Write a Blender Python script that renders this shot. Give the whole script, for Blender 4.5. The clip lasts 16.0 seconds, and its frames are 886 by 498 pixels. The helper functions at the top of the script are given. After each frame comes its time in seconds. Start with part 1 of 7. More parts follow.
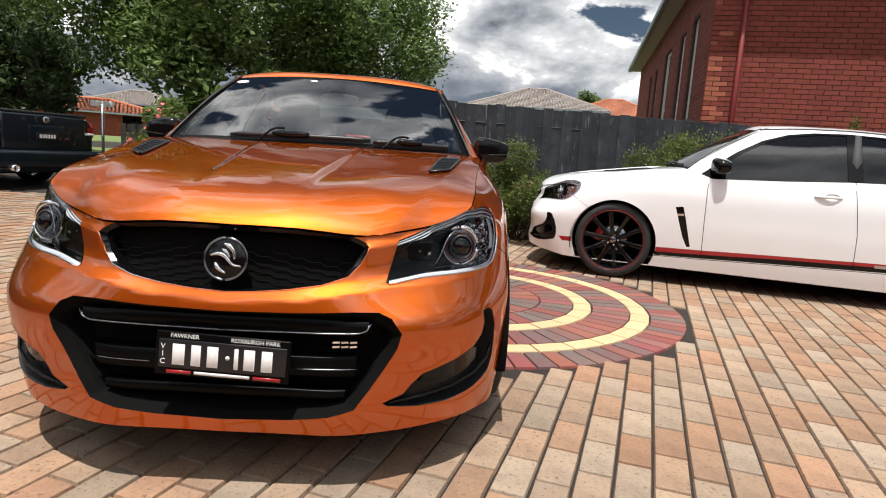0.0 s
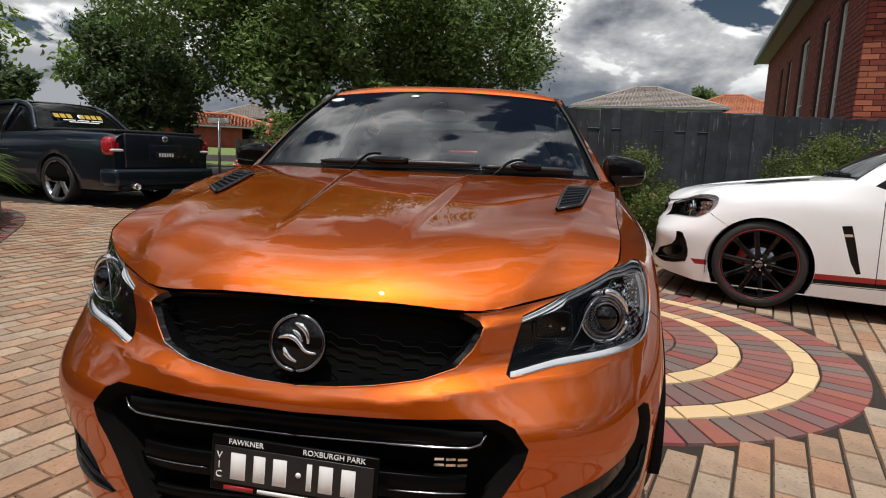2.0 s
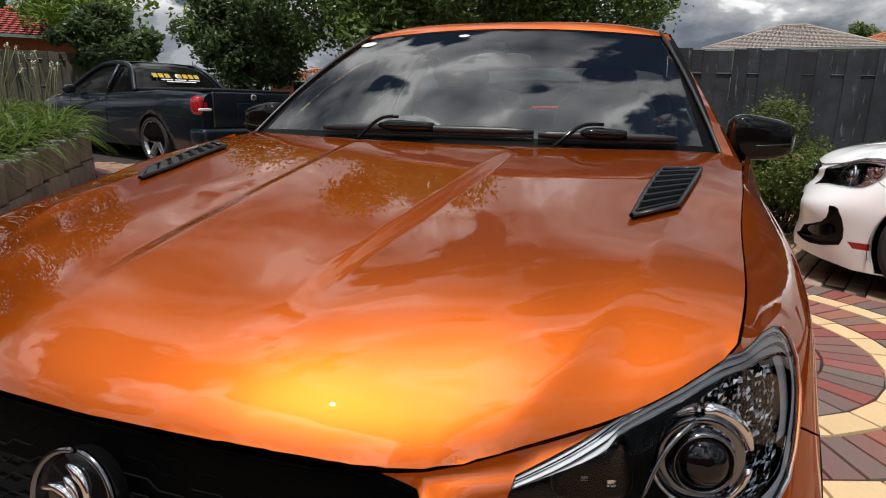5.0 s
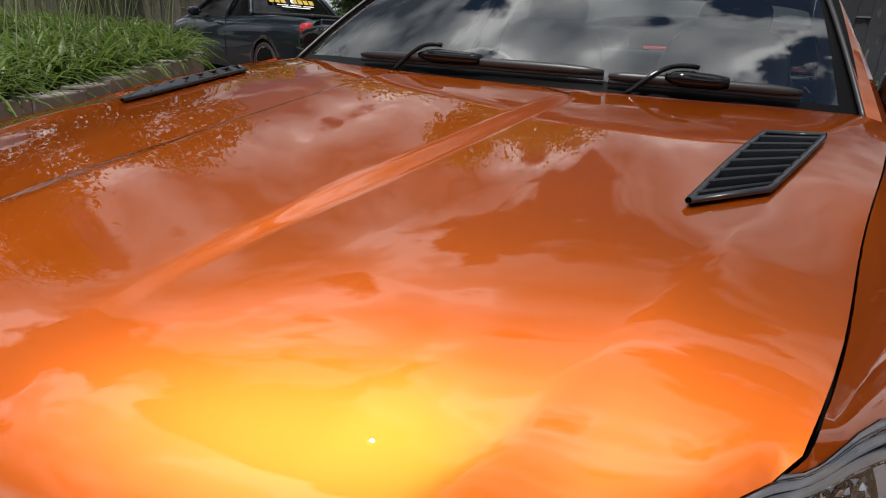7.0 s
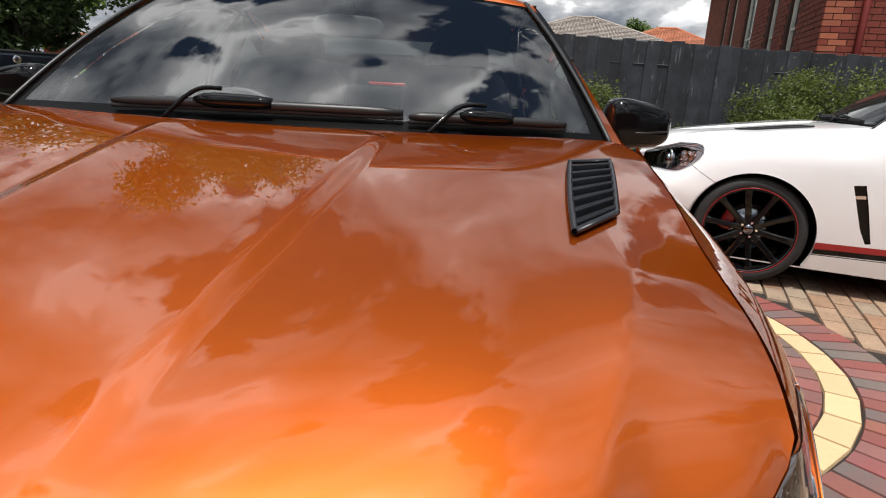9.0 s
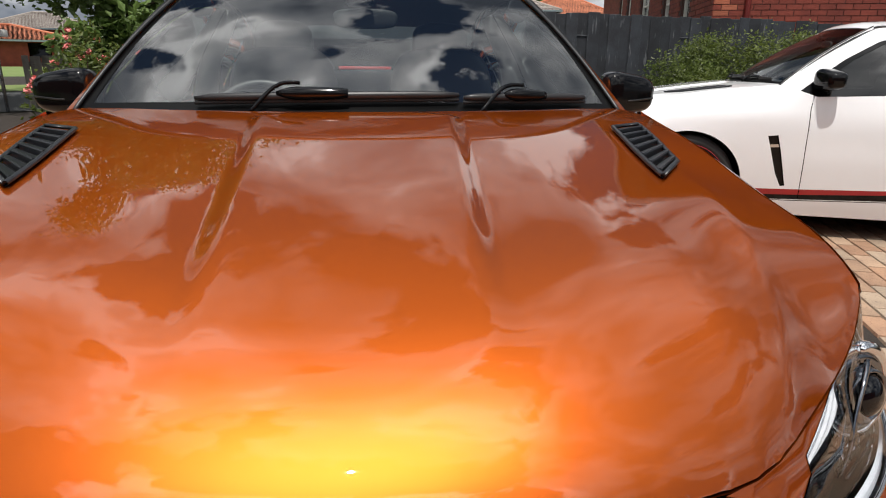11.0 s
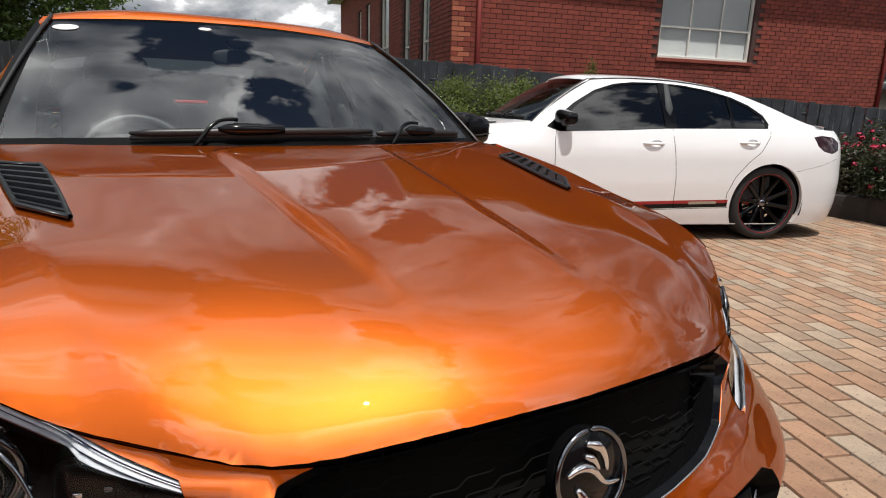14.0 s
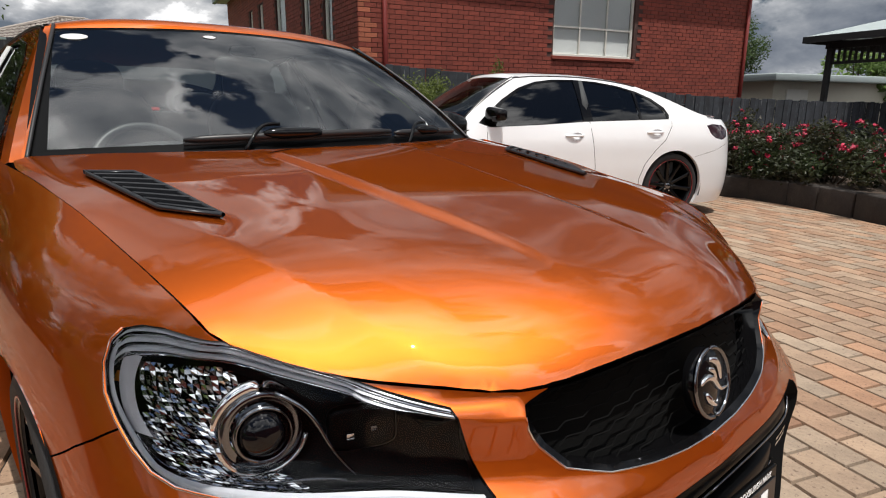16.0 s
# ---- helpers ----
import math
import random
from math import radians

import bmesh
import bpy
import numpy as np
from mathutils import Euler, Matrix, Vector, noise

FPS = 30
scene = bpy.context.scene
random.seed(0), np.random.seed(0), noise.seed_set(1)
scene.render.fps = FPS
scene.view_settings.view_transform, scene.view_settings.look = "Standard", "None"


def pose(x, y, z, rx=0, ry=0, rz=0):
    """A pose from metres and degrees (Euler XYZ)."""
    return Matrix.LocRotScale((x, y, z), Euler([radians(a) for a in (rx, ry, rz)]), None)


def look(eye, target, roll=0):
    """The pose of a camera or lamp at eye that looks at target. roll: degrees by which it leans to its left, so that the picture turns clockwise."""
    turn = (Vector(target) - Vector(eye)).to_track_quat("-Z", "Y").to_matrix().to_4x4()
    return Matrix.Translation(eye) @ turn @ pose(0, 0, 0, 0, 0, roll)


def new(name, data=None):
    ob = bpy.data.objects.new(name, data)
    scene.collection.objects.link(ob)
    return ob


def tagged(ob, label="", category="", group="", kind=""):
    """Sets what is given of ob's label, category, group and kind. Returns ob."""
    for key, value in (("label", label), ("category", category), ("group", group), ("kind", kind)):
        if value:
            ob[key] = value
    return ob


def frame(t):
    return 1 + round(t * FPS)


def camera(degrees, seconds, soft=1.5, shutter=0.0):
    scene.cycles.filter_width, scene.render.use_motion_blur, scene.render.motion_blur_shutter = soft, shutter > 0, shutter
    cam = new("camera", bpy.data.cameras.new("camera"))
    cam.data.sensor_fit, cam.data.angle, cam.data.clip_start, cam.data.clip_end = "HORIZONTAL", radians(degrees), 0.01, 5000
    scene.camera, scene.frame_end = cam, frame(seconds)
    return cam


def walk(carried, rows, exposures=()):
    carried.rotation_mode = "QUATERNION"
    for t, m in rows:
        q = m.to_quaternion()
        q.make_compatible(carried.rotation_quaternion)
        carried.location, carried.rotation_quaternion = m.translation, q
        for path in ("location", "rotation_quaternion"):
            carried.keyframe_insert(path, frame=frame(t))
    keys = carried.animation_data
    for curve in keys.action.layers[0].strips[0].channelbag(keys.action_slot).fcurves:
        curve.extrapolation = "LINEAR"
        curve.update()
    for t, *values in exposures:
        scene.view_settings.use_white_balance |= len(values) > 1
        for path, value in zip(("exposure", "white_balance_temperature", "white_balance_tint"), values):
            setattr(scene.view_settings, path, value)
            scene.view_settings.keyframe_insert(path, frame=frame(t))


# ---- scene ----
cam = camera(72.7, 16.0, soft=1.1)
PATH = [
    (0, (0.584, -1.725, 1.062), (0.642, 0.25, 0.753), 3.7),
    (0.5, (0.511, -1.639, 1.069), (0.43, 0.329, 0.721), 3.0),
    (1, (0.496, -1.486, 1.115), (0.226, 0.467, 0.779), 1.7),
    (1.5, (0.508, -1.363, 1.144), (0.228, 0.597, 0.862), 1.8),
    (2, (0.499, -1.212, 1.153), (0.22, 0.744, 0.839), 2.3),
    (2.5, (0.487, -1.069, 1.148), (0.263, 0.886, 0.79), 1.7),
    (3, (0.491, -0.943, 1.144), (0.194, 0.995, 0.748), 0.6),
    (3.5, (0.527, -0.804, 1.16), (0.037, 1.091, 0.75), 0.9),
    (3.7, (0.548, -0.751, 1.17), (0.004, 1.131, 0.769), 1.3),
    (5.8, (0.661, -0.237, 1.192), (-0.049, 1.556, 0.664), 1.4),
    (6, (0.685, -0.199, 1.193), (-0.124, 1.55, 0.658), 3.1),
    (6.5, (0.714, -0.124, 1.18), (-0.25, 1.524, 0.585), 4.0),
    (7, (0.679, -0.053, 1.169), (-0.242, 1.59, 0.497), 3.9),
    (7.5, (0.607, 0.027, 1.161), (-0.013, 1.798, 0.468), 4.9),
    (8, (0.525, 0.058, 1.143), (0.215, 1.916, 0.47), 4.2),
    (8.5, (0.486, 0.022, 1.174), (0.338, 1.926, 0.58), 4.6),
    (9, (0.421, -0.077, 1.175), (0.373, 1.854, 0.654), 3.4),
    (9.5, (0.354, -0.142, 1.181), (0.281, 1.782, 0.639), 2.5),
    (10, (0.23, -0.186, 1.184), (0.267, 1.724, 0.591), 2.6),
    (12.3, (-0.17, -0.475, 1.212), (0.258, 1.396, 0.651), 0.7),
    (12.5, (-0.214, -0.465, 1.218), (0.293, 1.387, 0.661), 2.0),
    (13, (-0.352, -0.426, 1.199), (0.462, 1.316, 0.649), 0.3),
    (13.5, (-0.438, -0.427, 1.207), (0.519, 1.239, 0.652), 1.1),
    (14, (-0.559, -0.481, 1.203), (0.451, 1.181, 0.735), 1.8),
    (14.5, (-0.703, -0.518, 1.205), (0.194, 1.202, 0.715), 0.3),
    (15, (-0.791, -0.497, 1.205), (0.203, 1.165, 0.704), 1.8),
    (15.5, (-0.908, -0.417, 1.201), (0.297, 1.111, 0.737), 0.6),
    (16, (-1.018, -0.398, 1.199), (0.265, 1.064, 0.735), 0.3),
]
walk(cam, [(t, look(eye, aim, roll)) for t, eye, aim, roll in PATH], exposures=[(0, 0.16), (1, -0.08), (2.3, -0.40), (3.7, -0.42), (6, -0.16), (10, -0.05), (12.3, -0.07), (16, -0.12)])

# ---- world and sun ----
SUN = Vector((-0.045, -0.25, 0.967)).normalized()


def links(nt, a, b):
    nt.links.new(a, b)


def make_world():
    w = bpy.data.worlds.new("sky")
    scene.world = w
    w.use_nodes = True
    nt = w.node_tree
    nt.nodes.clear()
    N = nt.nodes.new
    out, bg = N("ShaderNodeOutputWorld"), N("ShaderNodeBackground")
    sky = N("ShaderNodeTexSky")
    sky.sky_type, sky.sun_disc = "NISHITA", False
    sky.sun_elevation, sky.sun_rotation = math.asin(SUN.z), math.atan2(SUN.x, SUN.y)
    sky.ozone_density, sky.dust_density = 1.6, 0.6
    dim = N("ShaderNodeVectorMath")
    dim.operation = "SCALE"
    dim.inputs["Scale"].default_value = 0.06
    links(nt, sky.outputs[0], dim.inputs[0])
    # cloud deck: the direction is laid onto a flat layer overhead
    tc = N("ShaderNodeTexCoord")
    sep = N("ShaderNodeSeparateXYZ")
    links(nt, tc.outputs["Generated"], sep.inputs[0])
    zz = N("ShaderNodeMath")
    zz.operation = "MAXIMUM"
    zz.inputs[1].default_value = 0.0
    links(nt, sep.outputs[2], zz.inputs[0])
    za = N("ShaderNodeMath")
    za.operation = "ADD"
    za.inputs[1].default_value = 0.40
    links(nt, zz.outputs[0], za.inputs[0])
    px, py = N("ShaderNodeMath"), N("ShaderNodeMath")
    for k, node in enumerate((px, py)):
        node.operation = "DIVIDE"
        links(nt, sep.outputs[k], node.inputs[0])
        links(nt, za.outputs[0], node.inputs[1])
    pos = N("ShaderNodeCombineXYZ")
    links(nt, px.outputs[0], pos.inputs[0])
    links(nt, py.outputs[0], pos.inputs[1])

    def noise_node(scale, detail, rough, off):
        mp = N("ShaderNodeMapping")
        mp.inputs["Location"].default_value = off
        links(nt, pos.outputs[0], mp.inputs[0])
        n = N("ShaderNodeTexNoise")
        n.inputs["Scale"].default_value, n.inputs["Detail"].default_value, n.inputs["Roughness"].default_value = scale, detail, rough
        n.inputs["Distortion"].default_value = 0.22
        links(nt, mp.outputs[0], n.inputs["Vector"])
        return n

    cover = noise_node(2.3, 13, 0.57, (3.1, 1.7, 0.0))
    shade = noise_node(2.9, 8, 0.55, (7.4, 2.2, 4.0))
    ramp = N("ShaderNodeValToRGB")
    ramp.color_ramp.elements[0].position, ramp.color_ramp.elements[1].position = 0.478, 0.512
    # broken cloud overhead, closing up towards the horizon
    low = N("ShaderNodeMapRange")
    low.inputs["From Min"].default_value, low.inputs["From Max"].default_value = 0.10, 0.95
    low.inputs["To Min"].default_value, low.inputs["To Max"].default_value = 0.085, 0.036
    links(nt, zz.outputs[0], low.inputs["Value"])
    fill = N("ShaderNodeMath")
    links(nt, cover.outputs[0], fill.inputs[0])
    links(nt, low.outputs[0], fill.inputs[1])
    links(nt, fill.outputs[0], ramp.inputs[0])
    tone = N("ShaderNodeValToRGB")
    e = tone.color_ramp.elements
    e[0].position, e[0].color = 0.38, (0.20, 0.235, 0.30, 1)
    e[1].position, e[1].color = 0.62, (2.3, 2.3, 2.3, 1)
    m = e.new(0.48)
    m.color = (0.72, 0.76, 0.82, 1)
    m = e.new(0.58)
    m.color = (1.35, 1.36, 1.38, 1)
    # lit edges, grey where the cloud is deep
    deep = N("ShaderNodeMapRange")
    deep.inputs["From Min"].default_value, deep.inputs["From Max"].default_value = 0.49, 0.72
    deep.inputs["To Min"].default_value, deep.inputs["To Max"].default_value = 0.07, -0.09
    links(nt, fill.outputs[0], deep.inputs["Value"])
    both_ways = N("ShaderNodeMath")
    links(nt, shade.outputs[0], both_ways.inputs[0])
    links(nt, deep.outputs[0], both_ways.inputs[1])
    links(nt, both_ways.outputs[0], tone.inputs[0])
    mix = N("ShaderNodeMix")
    mix.data_type = "RGBA"
    links(nt, ramp.outputs[0], mix.inputs["Factor"])
    links(nt, dim.outputs[0], mix.inputs["A"])
    links(nt, tone.outputs[0], mix.inputs["B"])
    # a slate-grey bank of cloud low over the horizon, ragged on top
    rag = noise_node(3.2, 6, 0.5, (1.3, 5.2, 2.0))
    brim = N("ShaderNodeMath")
    brim.operation = "MULTIPLY_ADD"
    brim.inputs[1].default_value = -0.22
    links(nt, rag.outputs[0], brim.inputs[0])
    links(nt, zz.outputs[0], brim.inputs[2])
    bank = N("ShaderNodeMapRange")
    bank.interpolation_type = "SMOOTHSTEP"
    bank.inputs["From Min"].default_value, bank.inputs["From Max"].default_value = -0.015, 0.045
    bank.inputs["To Min"].default_value, bank.inputs["To Max"].default_value = 0.72, 0.0
    links(nt, brim.outputs[0], bank.inputs["Value"])
    slate = N("ShaderNodeMix")
    slate.data_type = "RGBA"
    slate.inputs["B"].default_value = (0.30, 0.35, 0.44, 1)
    links(nt, bank.outputs[0], slate.inputs["Factor"])
    links(nt, mix.outputs["Result"], slate.inputs["A"])
    # clouds and haze are brighter towards the sun
    dot = N("ShaderNodeVectorMath")
    dot.operation = "DOT_PRODUCT"
    dot.inputs[1].default_value = SUN[:]
    links(nt, tc.outputs["Generated"], dot.inputs[0])
    glow = N("ShaderNodeMapRange")
    glow.interpolation_type = "SMOOTHSTEP"
    glow.inputs["From Min"].default_value, glow.inputs["From Max"].default_value = 0.35, 1.0
    glow.inputs["To Min"].default_value, glow.inputs["To Max"].default_value = 0.95, 1.75
    links(nt, dot.outputs["Value"], glow.inputs["Value"])
    lit = N("ShaderNodeVectorMath")
    lit.operation = "SCALE"
    links(nt, slate.outputs["Result"], lit.inputs[0])
    links(nt, glow.outputs[0], lit.inputs["Scale"])
    links(nt, lit.outputs[0], bg.inputs[0])
    bg.inputs[1].default_value = 0.60
    links(nt, bg.outputs[0], out.inputs[0])


make_world()
sun = new("sun", bpy.data.lights.new("sun", "SUN"))
sun.data.energy, sun.data.angle, sun.data.color = 5.0, radians(0.53), (1.0, 0.96, 0.9)
sun.matrix_world = look(SUN * 40, (0, 0, 0))


# ---- materials ----
def material(name, base, rough=0.6, metal=0.0, vary=0.0, scale=8.0, fine=0.0, fine_scale=120.0, bump=0.0, bump_scale=60.0, second=None,
             random_by="", random_amount=0.0, coat=0.0, coat_rough=0.03, spec=0.5, emit=None, ramp=(0.35, 0.65), hue=0.0):
    m = bpy.data.materials.new(name)
    m.use_nodes = True
    nt = m.node_tree
    N = nt.nodes.new
    b = nt.nodes["Principled BSDF"]
    b.inputs["Roughness"].default_value, b.inputs["Metallic"].default_value = rough, metal
    b.inputs["Specular IOR Level"].default_value = spec
    b.inputs["Coat Weight"].default_value, b.inputs["Coat Roughness"].default_value = coat, coat_rough
    tc = N("ShaderNodeTexCoord")
    colour = None

    def tex(sc, detail=6, rough_=0.6):
        n = N("ShaderNodeTexNoise")
        n.inputs["Scale"].default_value, n.inputs["Detail"].default_value, n.inputs["Roughness"].default_value = sc, detail, rough_
        links(nt, tc.outputs["Object"], n.inputs["Vector"])
        return n

    rgb = N("ShaderNodeRGB")
    rgb.outputs[0].default_value = (*base, 1)
    colour = rgb.outputs[0]
    if second:
        n = tex(scale)
        r = N("ShaderNodeValToRGB")
        r.color_ramp.elements[0].position, r.color_ramp.elements[1].position = ramp
        links(nt, n.outputs[0], r.inputs[0])
        mx = N("ShaderNodeMix")
        mx.data_type = "RGBA"
        mx.inputs["B"].default_value = (*second, 1)
        links(nt, r.outputs[0], mx.inputs["Factor"])
        links(nt, colour, mx.inputs["A"])
        colour = mx.outputs["Result"]

    def scaled(value, lo, hi):
        mr = N("ShaderNodeMapRange")
        mr.inputs["To Min"].default_value, mr.inputs["To Max"].default_value = lo, hi
        links(nt, value, mr.inputs["Value"])
        return mr.outputs[0]

    def times(value):
        nonlocal colour
        hs = N("ShaderNodeHueSaturation")
        links(nt, value, hs.inputs["Value"])
        links(nt, colour, hs.inputs["Color"])
        colour = hs.outputs[0]
        return hs

    if vary:
        times(scaled(tex(scale).outputs[0], 1 - vary, 1 + vary))
    if fine:
        times(scaled(tex(fine_scale, 3, 0.7).outputs[0], 1 - fine, 1 + fine))
    if random_by:
        src = N("ShaderNodeObjectInfo") if random_by == "object" else N("ShaderNodeNewGeometry")
        value = src.outputs["Random" if random_by == "object" else "Random Per Island"]
        hs = times(scaled(value, 1 - random_amount, 1 + random_amount))
        if hue:
            wn = N("ShaderNodeTexWhiteNoise")
            wn.noise_dimensions = "1D"
            links(nt, value, wn.inputs["W"])
            links(nt, scaled(wn.outputs["Value"], 0.5 - hue, 0.5 + hue), hs.inputs["Hue"])
            links(nt, scaled(wn.outputs["Value"], 1.15, 0.75), hs.inputs["Saturation"])
    links(nt, colour, b.inputs["Base Color"])
    if bump:
        bp = N("ShaderNodeBump")
        bp.inputs["Strength"].default_value, bp.inputs["Distance"].default_value = bump, 0.01
        links(nt, tex(bump_scale, 8, 0.65).outputs[0], bp.inputs["Height"])
        links(nt, bp.outputs[0], b.inputs["Normal"])
    if emit:
        b.inputs["Emission Color"].default_value, b.inputs["Emission Strength"].default_value = (*emit[:3], 1), emit[3]
    return m


def paint_material(name, base, metal, rough, flake):
    """Clear-coated car paint with a metal-flake base."""
    m = material(name, base, rough, metal, vary=0.03, scale=3, coat=1.0, coat_rough=0.015)
    nt = m.node_tree
    N = nt.nodes.new
    b = nt.nodes["Principled BSDF"]
    b.inputs["Coat IOR"].default_value = 1.5
    if metal > 0.6:
        b.inputs["Specular Tint"].default_value = (0.85, 0.32, 0.10, 1)
    if flake:
        tc = N("ShaderNodeTexCoord")
        vor = N("ShaderNodeTexVoronoi")
        vor.inputs["Scale"].default_value = 900
        links(nt, tc.outputs["Object"], vor.inputs["Vector"])
        bp = N("ShaderNodeBump")
        bp.inputs["Strength"].default_value, bp.inputs["Distance"].default_value = flake, 0.001
        links(nt, vor.outputs["Color"], bp.inputs["Height"])
        links(nt, bp.outputs[0], b.inputs["Normal"])
        # a dusting of specks on the clear coat
        n = N("ShaderNodeTexNoise")
        n.inputs["Scale"].default_value, n.inputs["Detail"].default_value = 14, 5
        links(nt, tc.outputs["Object"], n.inputs["Vector"])
        mr = N("ShaderNodeMapRange")
        mr.inputs["From Min"].default_value, mr.inputs["From Max"].default_value = 0.45, 0.8
        mr.inputs["To Min"].default_value, mr.inputs["To Max"].default_value = 0.012, 0.06
        links(nt, n.outputs[0], mr.inputs["Value"])
        links(nt, mr.outputs[0], b.inputs["Coat Roughness"])
    return m


def candy_paint(name, flake, pigment, rough):
    """Tinted metal flake under a clear coat: a wide, soft-edged flake sheen and a sharp coat reflection."""
    m = bpy.data.materials.new(name)
    m.use_nodes = True
    nt = m.node_tree
    nt.nodes.clear()
    N = nt.nodes.new
    out, coat_mix, base_mix, fr = (N("ShaderNode" + k) for k in ("OutputMaterial", "MixShader", "MixShader", "Fresnel"))
    df, fl, co = N("ShaderNodeBsdfDiffuse"), N("ShaderNodeBsdfAnisotropic"), N("ShaderNodeBsdfAnisotropic")
    core, flake_mix = N("ShaderNodeBsdfAnisotropic"), N("ShaderNodeMixShader")
    tc, big, vor, bp = (N("ShaderNode" + k) for k in ("TexCoord", "TexNoise", "TexVoronoi", "Bump"))
    # slight drift of the tint over the panels
    big.inputs["Scale"].default_value, big.inputs["Detail"].default_value = 2.5, 4
    links(nt, tc.outputs["Object"], big.inputs["Vector"])
    tint = N("ShaderNodeMix")
    tint.data_type = "RGBA"
    tint.inputs["A"].default_value = (*[c * 0.95 for c in flake], 1)
    tint.inputs["B"].default_value = (*[c * 1.05 for c in flake], 1)
    links(nt, big.outputs[0], tint.inputs["Factor"])
    vor.inputs["Scale"].default_value = 900
    links(nt, tc.outputs["Object"], vor.inputs["Vector"])
    bp.inputs["Strength"].default_value, bp.inputs["Distance"].default_value = 0.14, 0.001
    links(nt, vor.outputs["Color"], bp.inputs["Height"])
    fl.distribution = "BECKMANN"
    fl.inputs["Roughness"].default_value = rough
    links(nt, tint.outputs["Result"], fl.inputs["Color"])
    links(nt, bp.outputs[0], fl.inputs["Normal"])
    # flakes that lie flat give a tighter, brighter core
    core.distribution = "BECKMANN"
    core.inputs["Roughness"].default_value = rough * 0.72
    core.inputs["Color"].default_value = (*[min(c * 1.12 + 0.008, 1) for c in flake], 1)
    links(nt, bp.outputs[0], core.inputs["Normal"])
    flake_mix.inputs[0].default_value = 0.42
    links(nt, fl.outputs[0], flake_mix.inputs[1])
    links(nt, core.outputs[0], flake_mix.inputs[2])
    df.inputs["Color"].default_value = (*pigment, 1)
    base_mix.inputs[0].default_value = 0.80
    links(nt, df.outputs[0], base_mix.inputs[1])
    links(nt, flake_mix.outputs[0], base_mix.inputs[2])
    # clear coat with a dusting that dulls it here and there
    dust, mr = N("ShaderNodeTexNoise"), N("ShaderNodeMapRange")
    dust.inputs["Scale"].default_value, dust.inputs["Detail"].default_value = 14, 5
    links(nt, tc.outputs["Object"], dust.inputs["Vector"])
    mr.inputs["From Min"].default_value, mr.inputs["From Max"].default_value = 0.45, 0.8
    mr.inputs["To Min"].default_value, mr.inputs["To Max"].default_value = 0.006, 0.018
    links(nt, dust.outputs[0], mr.inputs["Value"])
    links(nt, mr.outputs[0], co.inputs["Roughness"])
    fr.inputs["IOR"].default_value = 1.70
    links(nt, fr.outputs[0], coat_mix.inputs[0])
    links(nt, base_mix.outputs[0], coat_mix.inputs[1])
    links(nt, co.outputs[0], coat_mix.inputs[2])
    links(nt, coat_mix.outputs[0], out.inputs[0])
    return m


def glass_material(name, tint, ior=1.5, gloss=1.0):
    m = bpy.data.materials.new(name)
    m.use_nodes = True
    nt = m.node_tree
    nt.nodes.clear()
    N = nt.nodes.new
    out, mix, tr, gl, fr = (N("ShaderNode" + k) for k in ("OutputMaterial", "MixShader", "BsdfTransparent", "BsdfGlossy", "Fresnel"))
    tr.inputs[0].default_value = (*tint, 1)
    gl.inputs["Roughness"].default_value = 0.01
    gl.inputs["Color"].default_value = (gloss, gloss, gloss, 1)
    fr.inputs["IOR"].default_value = ior
    links(nt, fr.outputs[0], mix.inputs[0])
    links(nt, tr.outputs[0], mix.inputs[1])
    links(nt, gl.outputs[0], mix.inputs[2])
    links(nt, mix.outputs[0], out.inputs[0])
    return m


def leaf_material(name, base, second, rough=0.45):
    m = material(name, base, rough, second=second, scale=0.9, random_by="island", random_amount=0.35, spec=0.4)
    nt = m.node_tree
    b = nt.nodes["Principled BSDF"]
    tl = nt.nodes.new("ShaderNodeBsdfTranslucent")
    mix = nt.nodes.new("ShaderNodeMixShader")
    mix.inputs[0].default_value = 0.48
    src = b.inputs["Base Color"].links[0].from_socket
    links(nt, src, tl.inputs[0])
    links(nt, b.outputs[0], mix.inputs[1])
    links(nt, tl.outputs[0], mix.inputs[2])
    links(nt, mix.outputs[0], nt.nodes["Material Output"].inputs[0])
    return m


M_ORANGE = candy_paint("orange_paint", (0.68, 0.130, 0.008), (0.22, 0.036, 0.004), 0.60)
M_WHITE = paint_material("white_paint", (0.85, 0.86, 0.88), 0.0, 0.35, 0.0)
M_NAVY = paint_material("navy_paint", (0.004, 0.011, 0.022), 0.5, 0.35, 0.08)
M_BLACKCAR = paint_material("black_paint", (0.012, 0.013, 0.016), 0.2, 0.35, 0.0)
M_GLOSS = material("gloss_black", (0.0035, 0.0035, 0.004), 0.10, vary=0.2, scale=5, spec=0.30)
M_SATIN = material("satin_black_plastic", (0.014, 0.014, 0.015), 0.42, vary=0.15, scale=30, bump=0.06, bump_scale=500)
M_VENT = material("vent_dark_plastic", (0.012, 0.013, 0.016), 0.30, vary=0.15, scale=30, bump=0.05, bump_scale=500)
M_RUBBER = material("tyre_rubber", (0.018, 0.018, 0.019), 0.75, vary=0.2, scale=20, bump=0.2, bump_scale=200)
M_CHROME = material("chrome", (0.82, 0.83, 0.85), 0.06, 1.0)
M_DARKCHROME = material("dark_chrome", (0.22, 0.23, 0.25), 0.12, 1.0)
M_ALLOY = material("alloy", (0.55, 0.56, 0.58), 0.25, 1.0, vary=0.1)
M_LAMPBLACK = material("deep_black_plastic", (0.002, 0.002, 0.0022), 0.30, vary=0.2, scale=9, spec=0.09)
